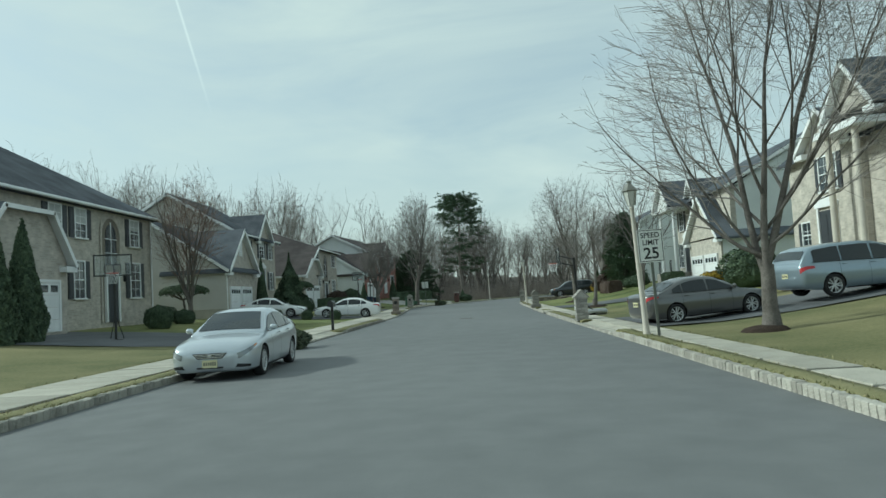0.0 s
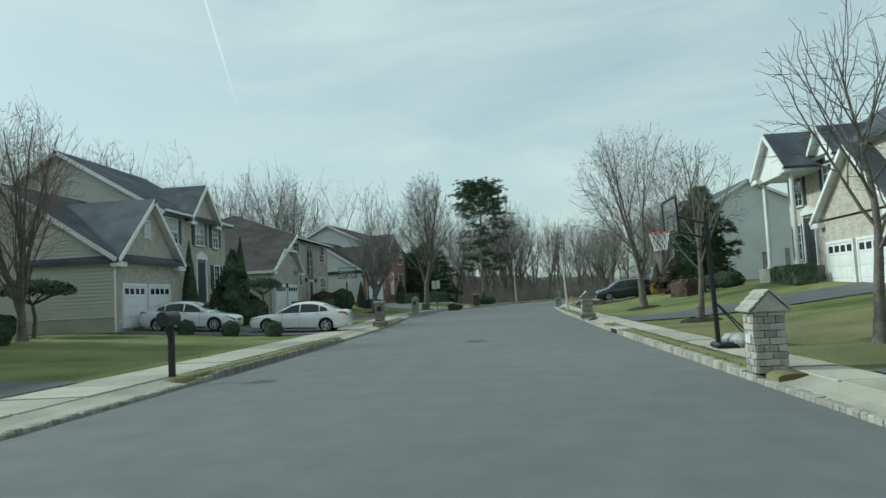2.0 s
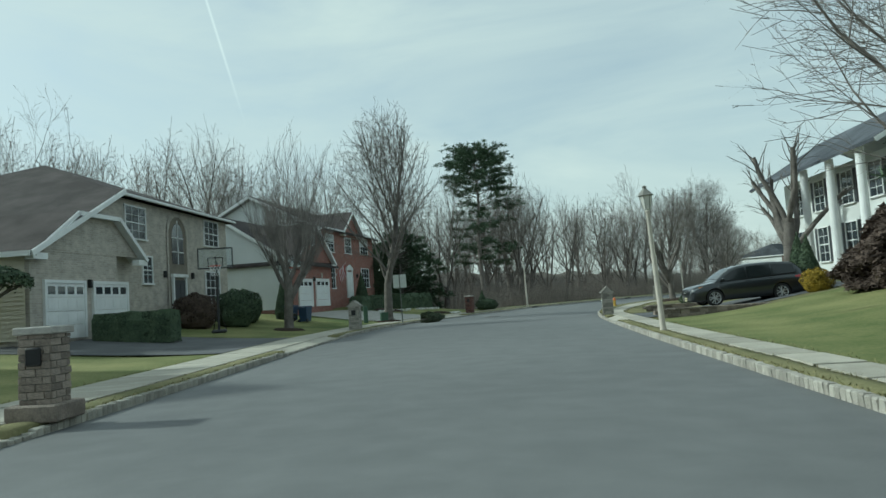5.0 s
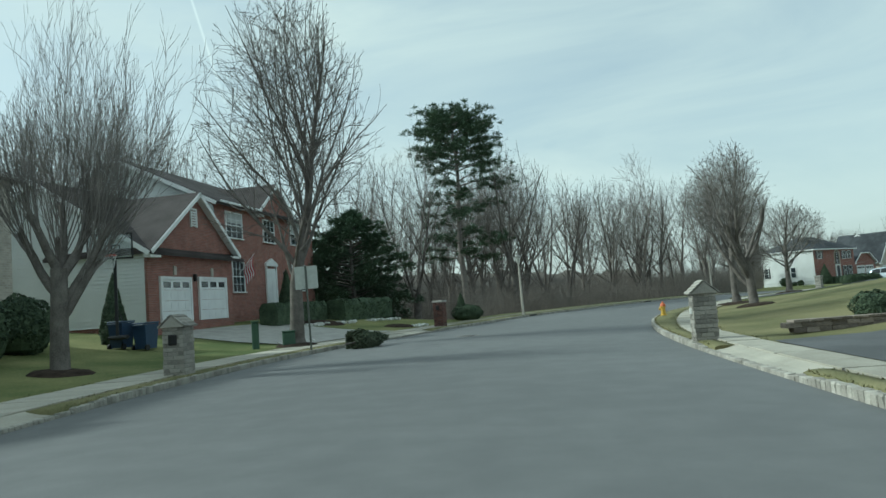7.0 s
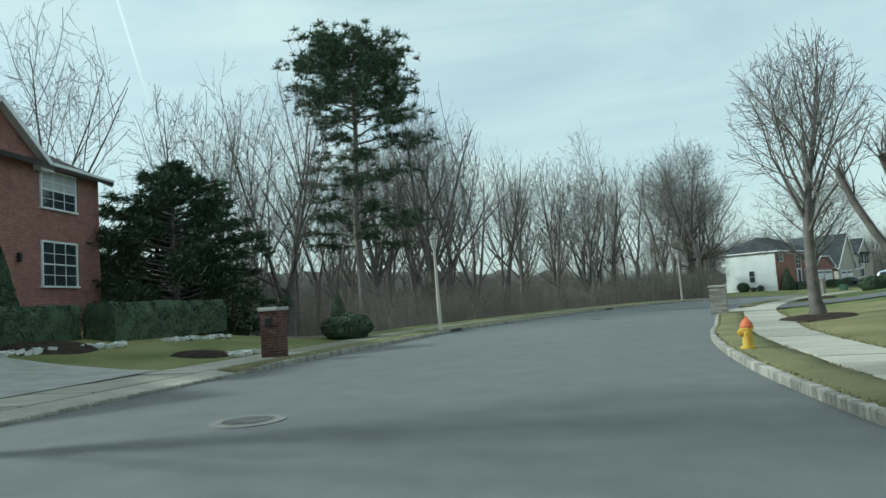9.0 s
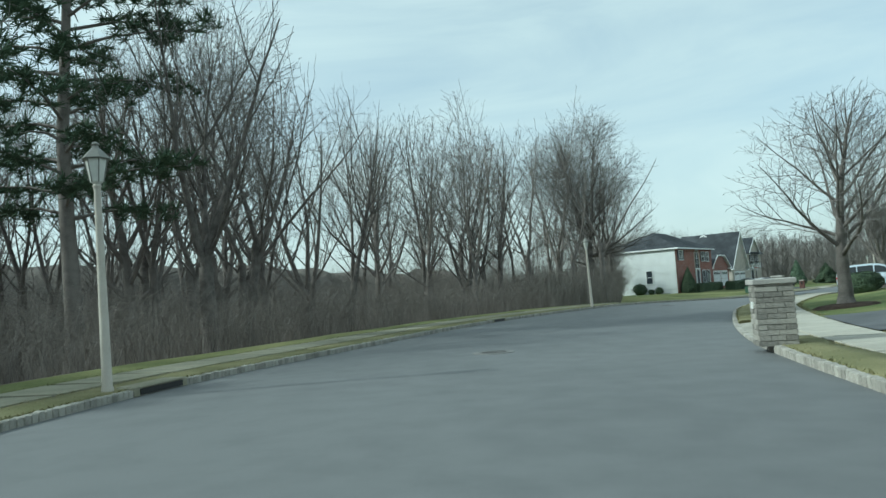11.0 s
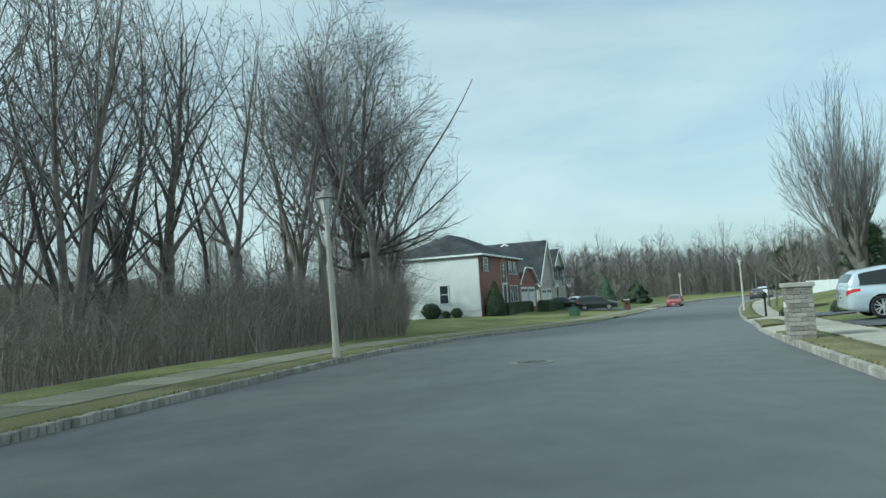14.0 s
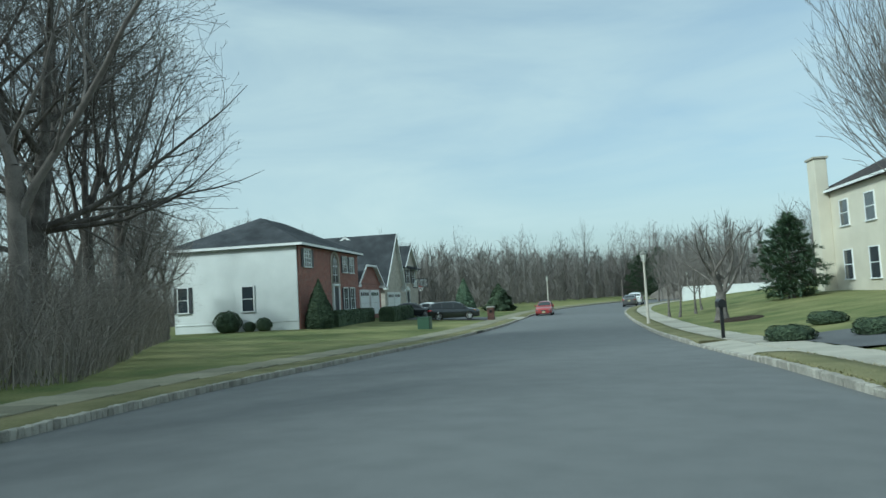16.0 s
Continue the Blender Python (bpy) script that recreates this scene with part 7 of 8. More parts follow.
def wheelie_bin(x, y, turn, mat, label):
    """A two-wheeled refuse bin: tapered tub, hinged lid, axle wheels and handle."""
    e = empty("wheelie_bin", pose(x, y, ground_z(x, y), 0, 0, turn), label, "refuse bin", "refuse bins")
    tub = [(-.23, -.26, .05), (.23, -.26, .05), (.23, .24, .05), (-.23, .24, .05), (-.28, -.33, .88), (.28, -.33, .88), (.28, .3, .88), (-.28, .3, .88)]
    mesh_ob("tub", tub, [(3, 2, 1, 0), (0, 1, 5, 4), (1, 2, 6, 5), (2, 3, 7, 6), (3, 0, 4, 7), (4, 5, 6, 7)], M[mat], e)
    box_part("lid", -.3, .3, -.36, .33, .885, .95, M[mat], e, 0.02)
    for s in (-1, 1):
        bm = bmesh.new()
        add_cyl(bm, (s * .25, .24, .1), (s * .31, .24, .1), .1, n=14)
        part("wheel", bm, M["black"], e)
    bm = bmesh.new()
    add_cyl(bm, (-.24, .38, .86), (.24, .38, .86), .018, n=8)
    part("handle", bm, M[mat], e)


M["bin_blue"] = plain("bin_blue", (0.03, 0.06, 0.12), 0.5)
M["bin_green"] = plain("bin_green", (0.02, 0.035, 0.03), 0.5)
wheelie_bin(-9.75, 92.5, 170, "bin_blue", "dark blue wheeled refuse bin beside the house")
wheelie_bin(-9.0, 92.7, 165, "bin_blue", "dark blue wheeled refuse bin beside the house")
wheelie_bin(16.2, 50.2, 90, "bin_green", "dark wheeled refuse bin beside a garage")


def rubble(x, y, seed, label):
    rng = random.Random(seed)
    e = empty("splash_stones", pose(x, y, ground_z(x, y) - 0.02, 0, 0, rng.uniform(0, 90)), label, "stones", "white edging stones")
    for k in range(16):
        ob = new("stone", STONE[k % 4])
        ob.parent = e
        ob.matrix_local = pose(rng.gauss(0, .38), rng.gauss(0, .22), rng.uniform(0, .07), rng.uniform(-20, 20), rng.uniform(-20, 20), rng.uniform(0, 180)) @ Matrix.Diagonal((.22, .16, .12, 1))
        ob.material_slots[0].link = "OBJECT"
        ob.material_slots[0].material = M["white_rock"]


M["white_rock"] = mottled("white_rock", (0.5, 0.5, 0.48), (0.75, 0.75, 0.72), 6, 40, 0.8, 0.3, per_object=0.3)
for k, (x, y) in enumerate(((-6.6, 106.3), (-5.7, 108.4), (-4.4, 111.5), (-3.9, 112.9), (-1.6, 107.7), (-4.9, 97.0))):
    rubble(x, y, k, "heap of white edging stones at a flower bed")


def mulch_ring(x, y, r, label="dark mulch ring round a tree"):
    n = 22
    z = ground_z(x, y)
    vs, fs = [(x, y, z + 0.14)], []
    for j, (f, dz) in enumerate(((0.45, 0.1), (0.85, 0.05), (1.0, -0.03))):
        for k in range(n):
            a = 2 * math.pi * k / n
            q = r * f * (1 + 0.14 * noise.noise((math.cos(a) * 2 + x, math.sin(a) * 2 + y, f)))
            px, py = x + q * math.cos(a), y + q * math.sin(a)
            vs.append((px, py, ground_z(px, py) + dz + 0.025))
    for k in range(n):
        k2 = (k + 1) % n
        fs.append((0, 1 + k, 1 + k2))
        for j in range(2):
            fs.append((1 + j * n + k, 1 + (j + 1) * n + k, 1 + (j + 1) * n + k2, 1 + j * n + k2))
    tagged(mesh_ob("mulch_bed", vs, fs, M["mulch"], smooth=True), label, "mulch bed")


for x, y, r in ((9.0, 25.8, 0.5), (9.15, 49.1, 0.65), (10.0, 62.4, 0.85), (13.9, 100.5, 0.8), (-8.0, 86.4, 0.8), (15.4, 107.4, 1.1), (24.7, 124.2, 1.0), (62, 158.4, 1.2), (-4.5, 95.2, 0.8), (-2.4, 107.6, 0.9), (-6.6, 107.4, 1.3)):
    mulch_ring(x, y, r)

def low_wall(x0, y0, x1, y1, h, label):
    """A dry-laid garden wall of two courses of blocks with a cap course."""
    ln = math.hypot(x1 - x0, y1 - y0)
    rng = random.Random(int(ln * 50))
    e = empty("garden_wall", pose(x0, y0, ground_z((x0 + x1) / 2, (y0 + y1) / 2) - 0.08, 0, 0, math.degrees(math.atan2(y1 - y0, x1 - x0))), label, "garden wall")
    z = 0.0
    for row, hh in enumerate((h * 0.4, h * 0.4, h * 0.2)):
        p = -0.15 * (row % 2)
        while p < ln:
            w = rng.uniform(0.26, 0.36)
            ob = new("stone", STONE[rng.randrange(4)])
            ob.parent = e
            ob.matrix_local = pose(p + w / 2, rng.uniform(-.012, .012), z + hh / 2) @ Matrix.Diagonal((w - 0.012, 0.24 if row < 2 else 0.28, hh - 0.008, 1))
            ob.material_slots[0].link = "OBJECT"
            ob.material_slots[0].material = M["stone_brown_piece"]
            p += w
        z += hh
    return e


low_wall(8.3, 78.0, 12.2, 78.3, 0.34, "low brown block wall beside a driveway")
low_wall(9.2, 84.9, 12.8, 85.2, 0.28, "low brown block wall edging a raised bed")

# white vinyl fence beyond the last lawn
def vinyl_fence(x0, y0, x1, y1, h):
    ln = math.hypot(x1 - x0, y1 - y0)
    e = empty("fence", pose(x0, y0, ground_z(x0, y0) - 0.1, 0, 0, math.degrees(math.atan2(y1 - y0, x1 - x0))), "tall white vinyl privacy fence", "fence")
    n = int(ln / 2.4)
    for k in range(n + 1):
        box_part("post", k * 2.4 - 0.06, k * 2.4 + 0.06, -0.06, 0.06, 0, h + 0.12, M["white"], e, 0.01)
        if k < n:
            box_part("panel", k * 2.4 + 0.06, k * 2.4 + 2.34, -0.02, 0.02, 0.08, h, M["white"], e)


vinyl_fence(100, 184.5, 108, 174, 1.7)

# ---- shrubs and hedges ----
ball = "clipped round evergreen shrub"
for x, y, r, hh in ((-11.6, 41.5, 0.6, 1.1), (-13.6, 45.9, 0.6, 0.9), (-12.6, 46.6, 0.55, 0.8)):
    bush("ball", x, y, r, hh, ball + " beside a stone house")
bush("cone", -12.3, 33.0, 0.72, 4.2, "tall dark arborvitae beside a garage")
bush("cone", -12.5, 31.7, 0.8, 4.4, "tall dark arborvitae beside a garage")
bush("cone", -12.8, 60.9, 0.45, 4.4, "narrow dark cypress against a stone house")
bush("cone", -12.2, 66.4, 0.55, 5.0, "tall dark arborvitae between two houses")
bush("droop", -11.2, 62.6, 1.15, 4.1, "drooping dark evergreen in front of a house")
bush("ball", -10.4, 63.2, 0.8, 1.4, ball + " in a foundation bed")
bush("ball", -11.9, 59.9, 0.7, 1.1, ball + " in a foundation bed")
for k, x in enumerate((-9.6, -7.7, -5.9)):
    bush("ball", x, 53.4 - 0.2 * k, 0.33, 0.66, "small clipped ball shrub edging the driveway")
bush("ball", -5.3, 60.9, 0.34, 0.6, "small clipped ball shrub by the lawn")
hedge(-12.4, 77.2, -9.4, 77.2, 0.9, 1.2, "clipped dark hedge in front of a garage")
bush("ball", -12.0, 84.6, 1.0, 1.7, "loose brown winter shrub in front of a house", "shrub_red")
bush("ball", -11.0, 87.0, 1.0, 1.9, ball + " in front of a house")
bush("ball", -11.6, 90.0, 0.9, 1.8, ball + " in front of a house")
bush("cone", -10.6, 93.6, 0.5, 2.6, "small dark conifer beside a siding house")
def umbrella_tree(x, y, r, h, label):
    """A small clipped evergreen: crooked stem, spreading arms and a flat dome of leaves."""
    rng = random.Random(int(x * 10))
    e = empty("topiary_tree", pose(x, y, ground_z(x, y) - 0.05), label, "tree")
    w = Wood()
    w.tube([Vector((0, 0, 0)), Vector((0.05, 0.03, h * 0.35)), Vector((-0.03, 0, h * 0.62))], [0.085, 0.065, 0.055], 8)
    for k in range(9):
        a = 2.4 * k
        w.tube([Vector((-0.03, 0, h * 0.6)), Vector((math.cos(a) * r * 0.45, math.sin(a) * r * 0.45, h * 0.74)), Vector((math.cos(a) * r * 0.85, math.sin(a) * r * 0.85, h * 0.82))], [0.04, 0.028, 0.01], 5)
    ob = new("trunk", w.mesh("trunk", M["bark"]))
    ob.parent = e

    def dome(q):
        a, u = q.uniform(0, 6.283), math.sqrt(q.random())
        k = 1 + 0.18 * noise.noise((math.cos(a) * 2 + x, math.sin(a) * 2, 0.4))
        z = h * (0.80 + 0.20 * math.sqrt(max(0, 1 - u * u))) + q.gauss(0, 0.05) - 0.05 * h * (q.random() < 0.3)
        return Vector((math.cos(a) * u * r * k, math.sin(a) * u * r * k, z)), Vector((math.cos(a) * u, math.sin(a) * u, 1.0)).normalized()
    ob = new("leaves", foliage("leaves", rng, dome, 5200, 0.07, M["shrub"], 2.0))
    ob.parent = e


umbrella_tree(-14.6, 51.4, 1.4, 2.1, "dark umbrella-clipped evergreen beside siding")
umbrella_tree(-13.0, 72.4, 1.2, 2.6, "dark umbrella-clipped evergreen beside a garage flank")
bush("ball", -15.6, 50.4, 0.9, 1.0, "low clipped evergreen shrub beside siding")
hedge(-8.4, 103.9, -7.4, 110.0, 1.0, 1.15, "clipped dark hedge along a brick house")
hedge(-6.4, 110.0, -4.6, 116.2, 1.2, 1.3, "clipped dark hedge along a brick house")
bush("cone", -9.0, 109.2, 0.6, 2.9, "dark conical yew beside a white door")
bush("ball", 1.0, 114.3, 0.9, 1.0, "low dark juniper on the lawn edge")
bush("cone", 0.6, 115.3, 0.5, 1.8, "small dark conifer on the lawn edge")
# right-hand gardens
bush("ball", 9.0, 36.1, 0.54, 0.8, "golden round shrub beside the driveway", "shrub_gold")
bush("ball", 11.6, 36.9, 0.5, 0.8, "golden round shrub beside the driveway", "shrub_gold")
for k in range(4):
    bush("ball", 15.0 + k * 0.9, 38.2, 0.6, 0.9, "golden round shrub in a house bed", "shrub_gold")
bush("ball", 16.2, 45.5, 1.3, 2.0, ball + " beside a house")
bush("ball", 14.8, 46.5, 0.8, 1.1, "golden round shrub beside a house", "shrub_gold")
hedge(16.4, 58.6, 16.6, 62.2, 0.9, 0.9, "low clipped hedge in front of a porch")
bush("ball", 15.6, 66.8, 0.7, 1.0, ball + " beside a porch")
bush("ball", 15.4, 69.0, 0.6, 0.9, ball + " beside a porch")
broad_cedar(15.6, 72.0, 6.6, ground_z(15.6, 72.0) - 0.1, 1.9, 8, "tall dark weeping cedar in a front garden", 0.8)
hedge(13.4, 69.0, 13.6, 66.2, 1.1, 1.0, "clipped brown-leaved hedge on a lawn", "shrub_red")
bush("cone", 14.6, 80.4, 0.5, 2.2, "small dark conifer beside a porch")
bush("cone", 14.9, 82.0, 0.5, 2.4, "small dark conifer beside a porch")
bush("ball", 14.2, 78.8, 0.5, 0.9, "golden round shrub beside a porch", "shrub_gold")
bush("ball", 12.6, 85.5, 0.55, 0.8, ball + " along a low wall")
bush("ball", 14.0, 86.3, 0.9, 1.1, ball + " along a low wall")
bush("ball", 11.4, 85.8, 0.45, 0.7, ball + " along a low wall")
bush("droop", 14.8, 74.9, 1.3, 2.6, "brown loose shrub on a lawn", "shrub_red")
hedge(19, 97, 24, 103, 1.0, 1.0, "clipped hedge at the top of a lawn")
for k in range(5):
    x, y, z, b = along(SR, 30.0 + k * 1.1, 136 + k * 1.05, 4.4)
    bush("ball", x, y, 0.62, 1.0, ball + " beside a driveway")
# beyond the wood
for u, v, r, hh in ((-1.1, 4.3, 0.75, 1.3), (-1.0, 2.0, 0.45, 0.8), (-0.9, 3.0, 0.35, 0.6)):
    bush("ball", 51.2 + 0.76 * u - 0.65 * v, 181 + 0.65 * u + 0.76 * v, r, hh, ball + " against white siding", z=0.0)
bush("cone", 51.2 + 0.76 * 0.9 + 0.65 * 0.9, 181 + 0.65 * 0.9 - 0.76 * 0.9, 0.95, 3.1, "dense green arborvitae at the house corner", z=-0.05)
hedge(53.6, 181.4, 60.5, 187.4, 1.0, 1.1, "clipped dark hedge along a brick house", z=-0.1)
hedge(60.8, 185.4, 66.2, 190.0, 1.2, 1.2, "clipped dark hedge along a driveway", z=-0.2)
broad_cedar(143, 218.5, 9.5, -1.2, 3.6, 12, "dark green conifer beyond the bend of the road", 0.5)
broad_cedar(151, 220.5, 10.5, -1.2, 4.0, 13, "dark green conifer beyond the bend of the road", 0.5)
broad_cedar(73.8, 161.0, 5.2, ground_z(73.8, 161.0) - 0.1, 1.75, 9, "broad dark green cedar beside a fence", 0.5)
bush("ball", 81.5, 157.8, 1.0, 2.0, "russet winter shrub beside a cream house", "shrub_red")
for x, y in ((48.6, 150.0), (49.6, 148.2), (55.0, 151.6)):
    bush("ball", x, y, 0.6, 0.5, "low dark cloud-pruned juniper on a lawn")
bush("droop", 86.5, 199.5, 1.5, 3.4, "dull olive evergreen beside the road", "shrub", z=-0.6)
bush("cone", 83.0, 201.5, 1.3, 4.2, "dull green conifer behind a driveway", "needle", z=-0.6)
def cut_tree(x, y, turn, ln, label):
    """A felled evergreen lying at the kerb."""
    rng = random.Random(int(ln * 31))
    e = empty("discarded_tree", pose(x, y, 0.2, 0, 86, turn) @ Matrix.Diagonal((0.72, 0.9, 1, 1)), label, "christmas tree")
    me = foliage("needles", rng, surf_cone(0.55, ln, 0.45, 3.0), 5200, 0.10, M["fir"], 2.4)
    ob = new("needles", me)
    ob.parent = e
    bm = bmesh.new()
    add_cyl(bm, (0, 0, -0.25), (0, 0, ln * 0.9), 0.05, 0.015, 8)
    part("stem", bm, M["bark"], e)
    ob = new("body", lump_mesh(0.42, ln / 2 * 0.95, 0.3, 3.0, M["fir"], 1.0))
    ob.parent = e


M["fir"] = mottled("fir_needles", (0.06, 0.08, 0.055), (0.15, 0.17, 0.11), 1.5, 12, 0.85, 0.0, spec=0.2, island=0.5)
cut_tree(-2.95, 30.4, 60, 1.25, "discarded christmas tree lying at the kerb")
cut_tree(-2.0, 93.2, 40, 1.45, "discarded christmas tree lying at the kerb")

# ---- vehicles ----
M["tyre"] = mottled("tyre_rubber", (0.012, 0.012, 0.013), (0.03, 0.03, 0.031), 8, 60, 0.85, 0.2)
M["alloy"] = plain("alloy_rim", (0.62, 0.63, 0.64), 0.35, 0.35)
M["auto_glass"] = plain("auto_glass", (0.022, 0.026, 0.029), 0.08, spec=0.5)
M["screen_glass"] = plain("screen_glass", (0.035, 0.042, 0.045), 0.06, spec=0.7)
M["plate_ink"] = plain("plate_ink", (0.10, 0.10, 0.09), 0.6)
M["chrome"] = plain("chrome_trim", (0.6, 0.61, 0.62), 0.15, 1.0)
M["tail_red"] = plain("tail_lamp_red", (0.42, 0.02, 0.025), 0.2, coat=0.5)
M["head_clear"] = plain("headlamp_lens", (0.20, 0.22, 0.23), 0.12, 0.3, coat=1.0)
M["amber"] = plain("amber_lens", (0.6, 0.22, 0.04), 0.2, coat=0.5)
M["plate"] = plain("number_plate", (0.62, 0.58, 0.35), 0.5)
PAINTS = {n: plain("paint_" + n, c, 0.28, mt, coat=1.0, vary=0.25) for n, c, mt in (("silver", (0.50, 0.54, 0.58), 0.55), ("white", (0.74, 0.75, 0.75), 0.0), ("grey", (0.12, 0.12, 0.12), 0.5),
          ("blue", (0.27, 0.33, 0.38), 0.5), ("black", (0.018, 0.022, 0.026), 0.2), ("red", (0.36, 0.05, 0.05), 0.2), ("pearl", (0.55, 0.62, 0.68), 0.3))}

# side profiles: x as a share of half the length; heights in metres; widths as a share of half the width
SEDAN = dict(belt=[(1, .58), (.985, .63), (.95, .68), (.88, .735), (.75, .79), (.5, .87), (.38, .905), (0, .935), (-.4, .965), (-.7, 1.0), (-.9, 1.02), (-.97, 1.0), (-1, .90)],
             sill=[(1, .27), (.97, .20), (.9, .175), (.3, .16), (-.8, .18), (-.95, .25), (-1, .36)],
             wide=[(1, .58), (.992, .70), (.975, .81), (.94, .895), (.88, .95), (.78, .985), (.6, 1), (-.7, 1), (-.85, .965), (-.94, .90), (-.98, .80), (-1, .64)],
             roof=[(.47, .885), (.44, .935), (.28, 1.16), (.12, 1.355), (.0, 1.415), (-.15, 1.44), (-.32, 1.425), (-.48, 1.345), (-.62, 1.205), (-.74, 1.085), (-.82, 1.01)],
             screen=(.405, .125), back=(-.505, -.735), sides=((.36, -.035), (-.065, -.43), (-.455, -.60)), lean=.36, base=.90, wheels=(.60, -.585), r=.325, tall=1.44, tail=(.17, .05), lamp=(.15, .035))
SUV = dict(belt=[(1, .70), (.985, .77), (.95, .83), (.88, .89), (.7, .965), (.5, 1.02), (0, 1.05), (-.6, 1.09), (-.92, 1.10), (-.98, 1.06), (-1, .98)],
           sill=[(1, .32), (.97, .26), (.9, .23), (.3, .21), (-.8, .23), (-.95, .30), (-1, .42)],
           wide=[(1, .60), (.992, .72), (.975, .82), (.94, .90), (.88, .955), (.78, .985), (.6, 1), (-.8, 1), (-.93, .96), (-.975, .90), (-1, .80)],
           roof=[(.58, 1.0), (.55, 1.06), (.40, 1.32), (.25, 1.54), (.12, 1.63), (-.1, 1.675), (-.5, 1.665), (-.78, 1.60), (-.87, 1.52), (-.93, 1.32), (-.975, 1.12), (-.985, 1.07)],
           screen=(.515, .255), back=(-.885, -.955), sides=((.46, .02), (-.01, -.42), (-.445, -.82)), lean=.24, base=.93, wheels=(.60, -.57), r=.36, tall=1.675, tail=(.24, .09), lamp=(.16, .05))


def loft(rings, closed=False):
    n = len(rings[0])
    vs = [v for r in rings for v in r]
    fs = []
    for i in range(len(rings) - 1):
        for k in range(n if closed else n - 1):
            k2 = (k + 1) % n
            fs.append((i * n + k, i * n + k2, (i + 1) * n + k2, (i + 1) * n + k))
    fs += [tuple(range(n))[::-1], tuple((len(rings) - 1) * n + k for k in range(n))]
    return vs, fs


def wheel_meshes(r):
    vs, fs = lathe([(r * .70, -.10), (r * .94, -.105), (r, -.07), (r, .07), (r * .94, .105), (r * .72, .10), (r * .70, .085)], 28)
    ty = bpy.data.meshes.new("tyre")
    ty.from_pydata(vs, [], fs[:-2])
    ty.materials.append(M["tyre"])
    ty.polygons.foreach_set("use_smooth", [True] * len(ty.polygons))
    bm = bmesh.new()
    add_cyl(bm, (0, 0, .05), (0, 0, .09), r * .15, r * .12, n=12)
    for k in range(5):
        for off in (-.13, .13):
            a, b = 2 * math.pi * k / 5 + off, 2 * math.pi * k / 5 + off * 1.9
            p0, p1 = Vector((math.cos(a), math.sin(a), 0)) * r * .12, Vector((math.cos(b), math.sin(b), 0)) * r * .69
            side = Vector((-math.sin(b), math.cos(b), 0)) * r * .042
            q = [p0 - side, p0 + side, p1 + side, p1 - side]
            lo = [bm.verts.new(v + Vector((0, 0, .045))) for v in q]
            hi = [bm.verts.new(v + Vector((0, 0, .085))) for v in q]
            bm.faces.new(hi)
            for j in range(4):
                bm.faces.new((lo[j], lo[(j + 1) % 4], hi[(j + 1) % 4], hi[j]))
    for ra, rb, za, zb in ((r * .71, r * .67, .095, .08), (r * .67, r * .66, .08, -.06)):
        bmesh.ops.create_cone(bm, cap_ends=False, segments=28, radius1=rb, radius2=ra, depth=za - zb, matrix=Matrix.Translation((0, 0, (za + zb) / 2)))
    ri = bpy.data.meshes.new("rim")
    bm.to_mesh(ri)
    bm.free()
    ri.materials.append(M["alloy"])
    bm = bmesh.new()
    add_cyl(bm, (0, 0, -.02), (0, 0, .02), r * .655, n=24)
    di = bpy.data.meshes.new("brake_disc")
    bm.to_mesh(di)
    bm.free()
    di.materials.append(M["tyre"])
    return ty, ri, di


WHEELS = {}


def read(table, sx):
    t = sorted(table)
    return float(np.interp(sx, [r[0] for r in t], [r[1] for r in t]))


def flank(spec, sx, W, kz):
    """Half section of the lower body at a station, from sill to the middle of the bonnet or boot."""
    z0, z1, w = read(spec["sill"], sx) * kz, read(spec["belt"], sx) * kz, W * read(spec["wide"], sx)
    h = z1 - z0
    return [(w * .86, z0), (w * .955, z0 + h * .10), (w * .985, z0 + h * .30), (w, z0 + h * .58), (w * .992, z0 + h * .72), (w * .975, z0 + h * .80), (w * .945, z0 + h * .93), (w * .895, z1), (w * .72, z1 + .02), (w * .38, z1 + .045), (0, z1 + .052)]


def shell_mesh(spec, L, W, kz, paint):
    """The lower body with round wheel openings cut through."""
    xs = [1, .997, .99, .975, .95, .91, .86, .78, .68, .58, .48, .38, .2, 0, -.2, -.4, -.55, -.65, -.75, -.84, -.9, -.945, -.975, -.99, -1]
    rings = []
    for sx in xs:
        half = flank(spec, sx, W, kz)
        rings.append([(sx * L, p, q) for p, q in half] + [(sx * L, -p, q) for p, q in half[-2::-1]])
    body = mesh_ob("body", *loft(rings, True), paint)
    bm = bmesh.new()
    bm.from_mesh(body.data)
    bmesh.ops.recalc_face_normals(bm, faces=bm.faces)
    bm.to_mesh(body.data)
    bm.free()
    cutters = []
    for sx in spec["wheels"]:
        bm = bmesh.new()
        add_cyl(bm, (sx * L, -W * 1.2, spec["r"] * 1.02), (sx * L, W * 1.2, spec["r"] * 1.02), spec["r"] * 1.13, n=32)
        c = part("cutter", bm, M["tyre"])
        md = body.modifiers.new("opening", "BOOLEAN")
        md.operation, md.object, md.solver, md.material_mode = "DIFFERENCE", c, "EXACT", "TRANSFER"
        cutters.append(c)
    deps = bpy.context.evaluated_depsgraph_get()
    me = bpy.data.meshes.new_from_object(body.evaluated_get(deps))
    for ob in cutters + [body]:
        bpy.data.objects.remove(ob)
    me.polygons.foreach_set("use_smooth", [True] * len(me.polygons))
    me.set_sharp_from_angle(angle=radians(38))
    me.name = "body"
    return me


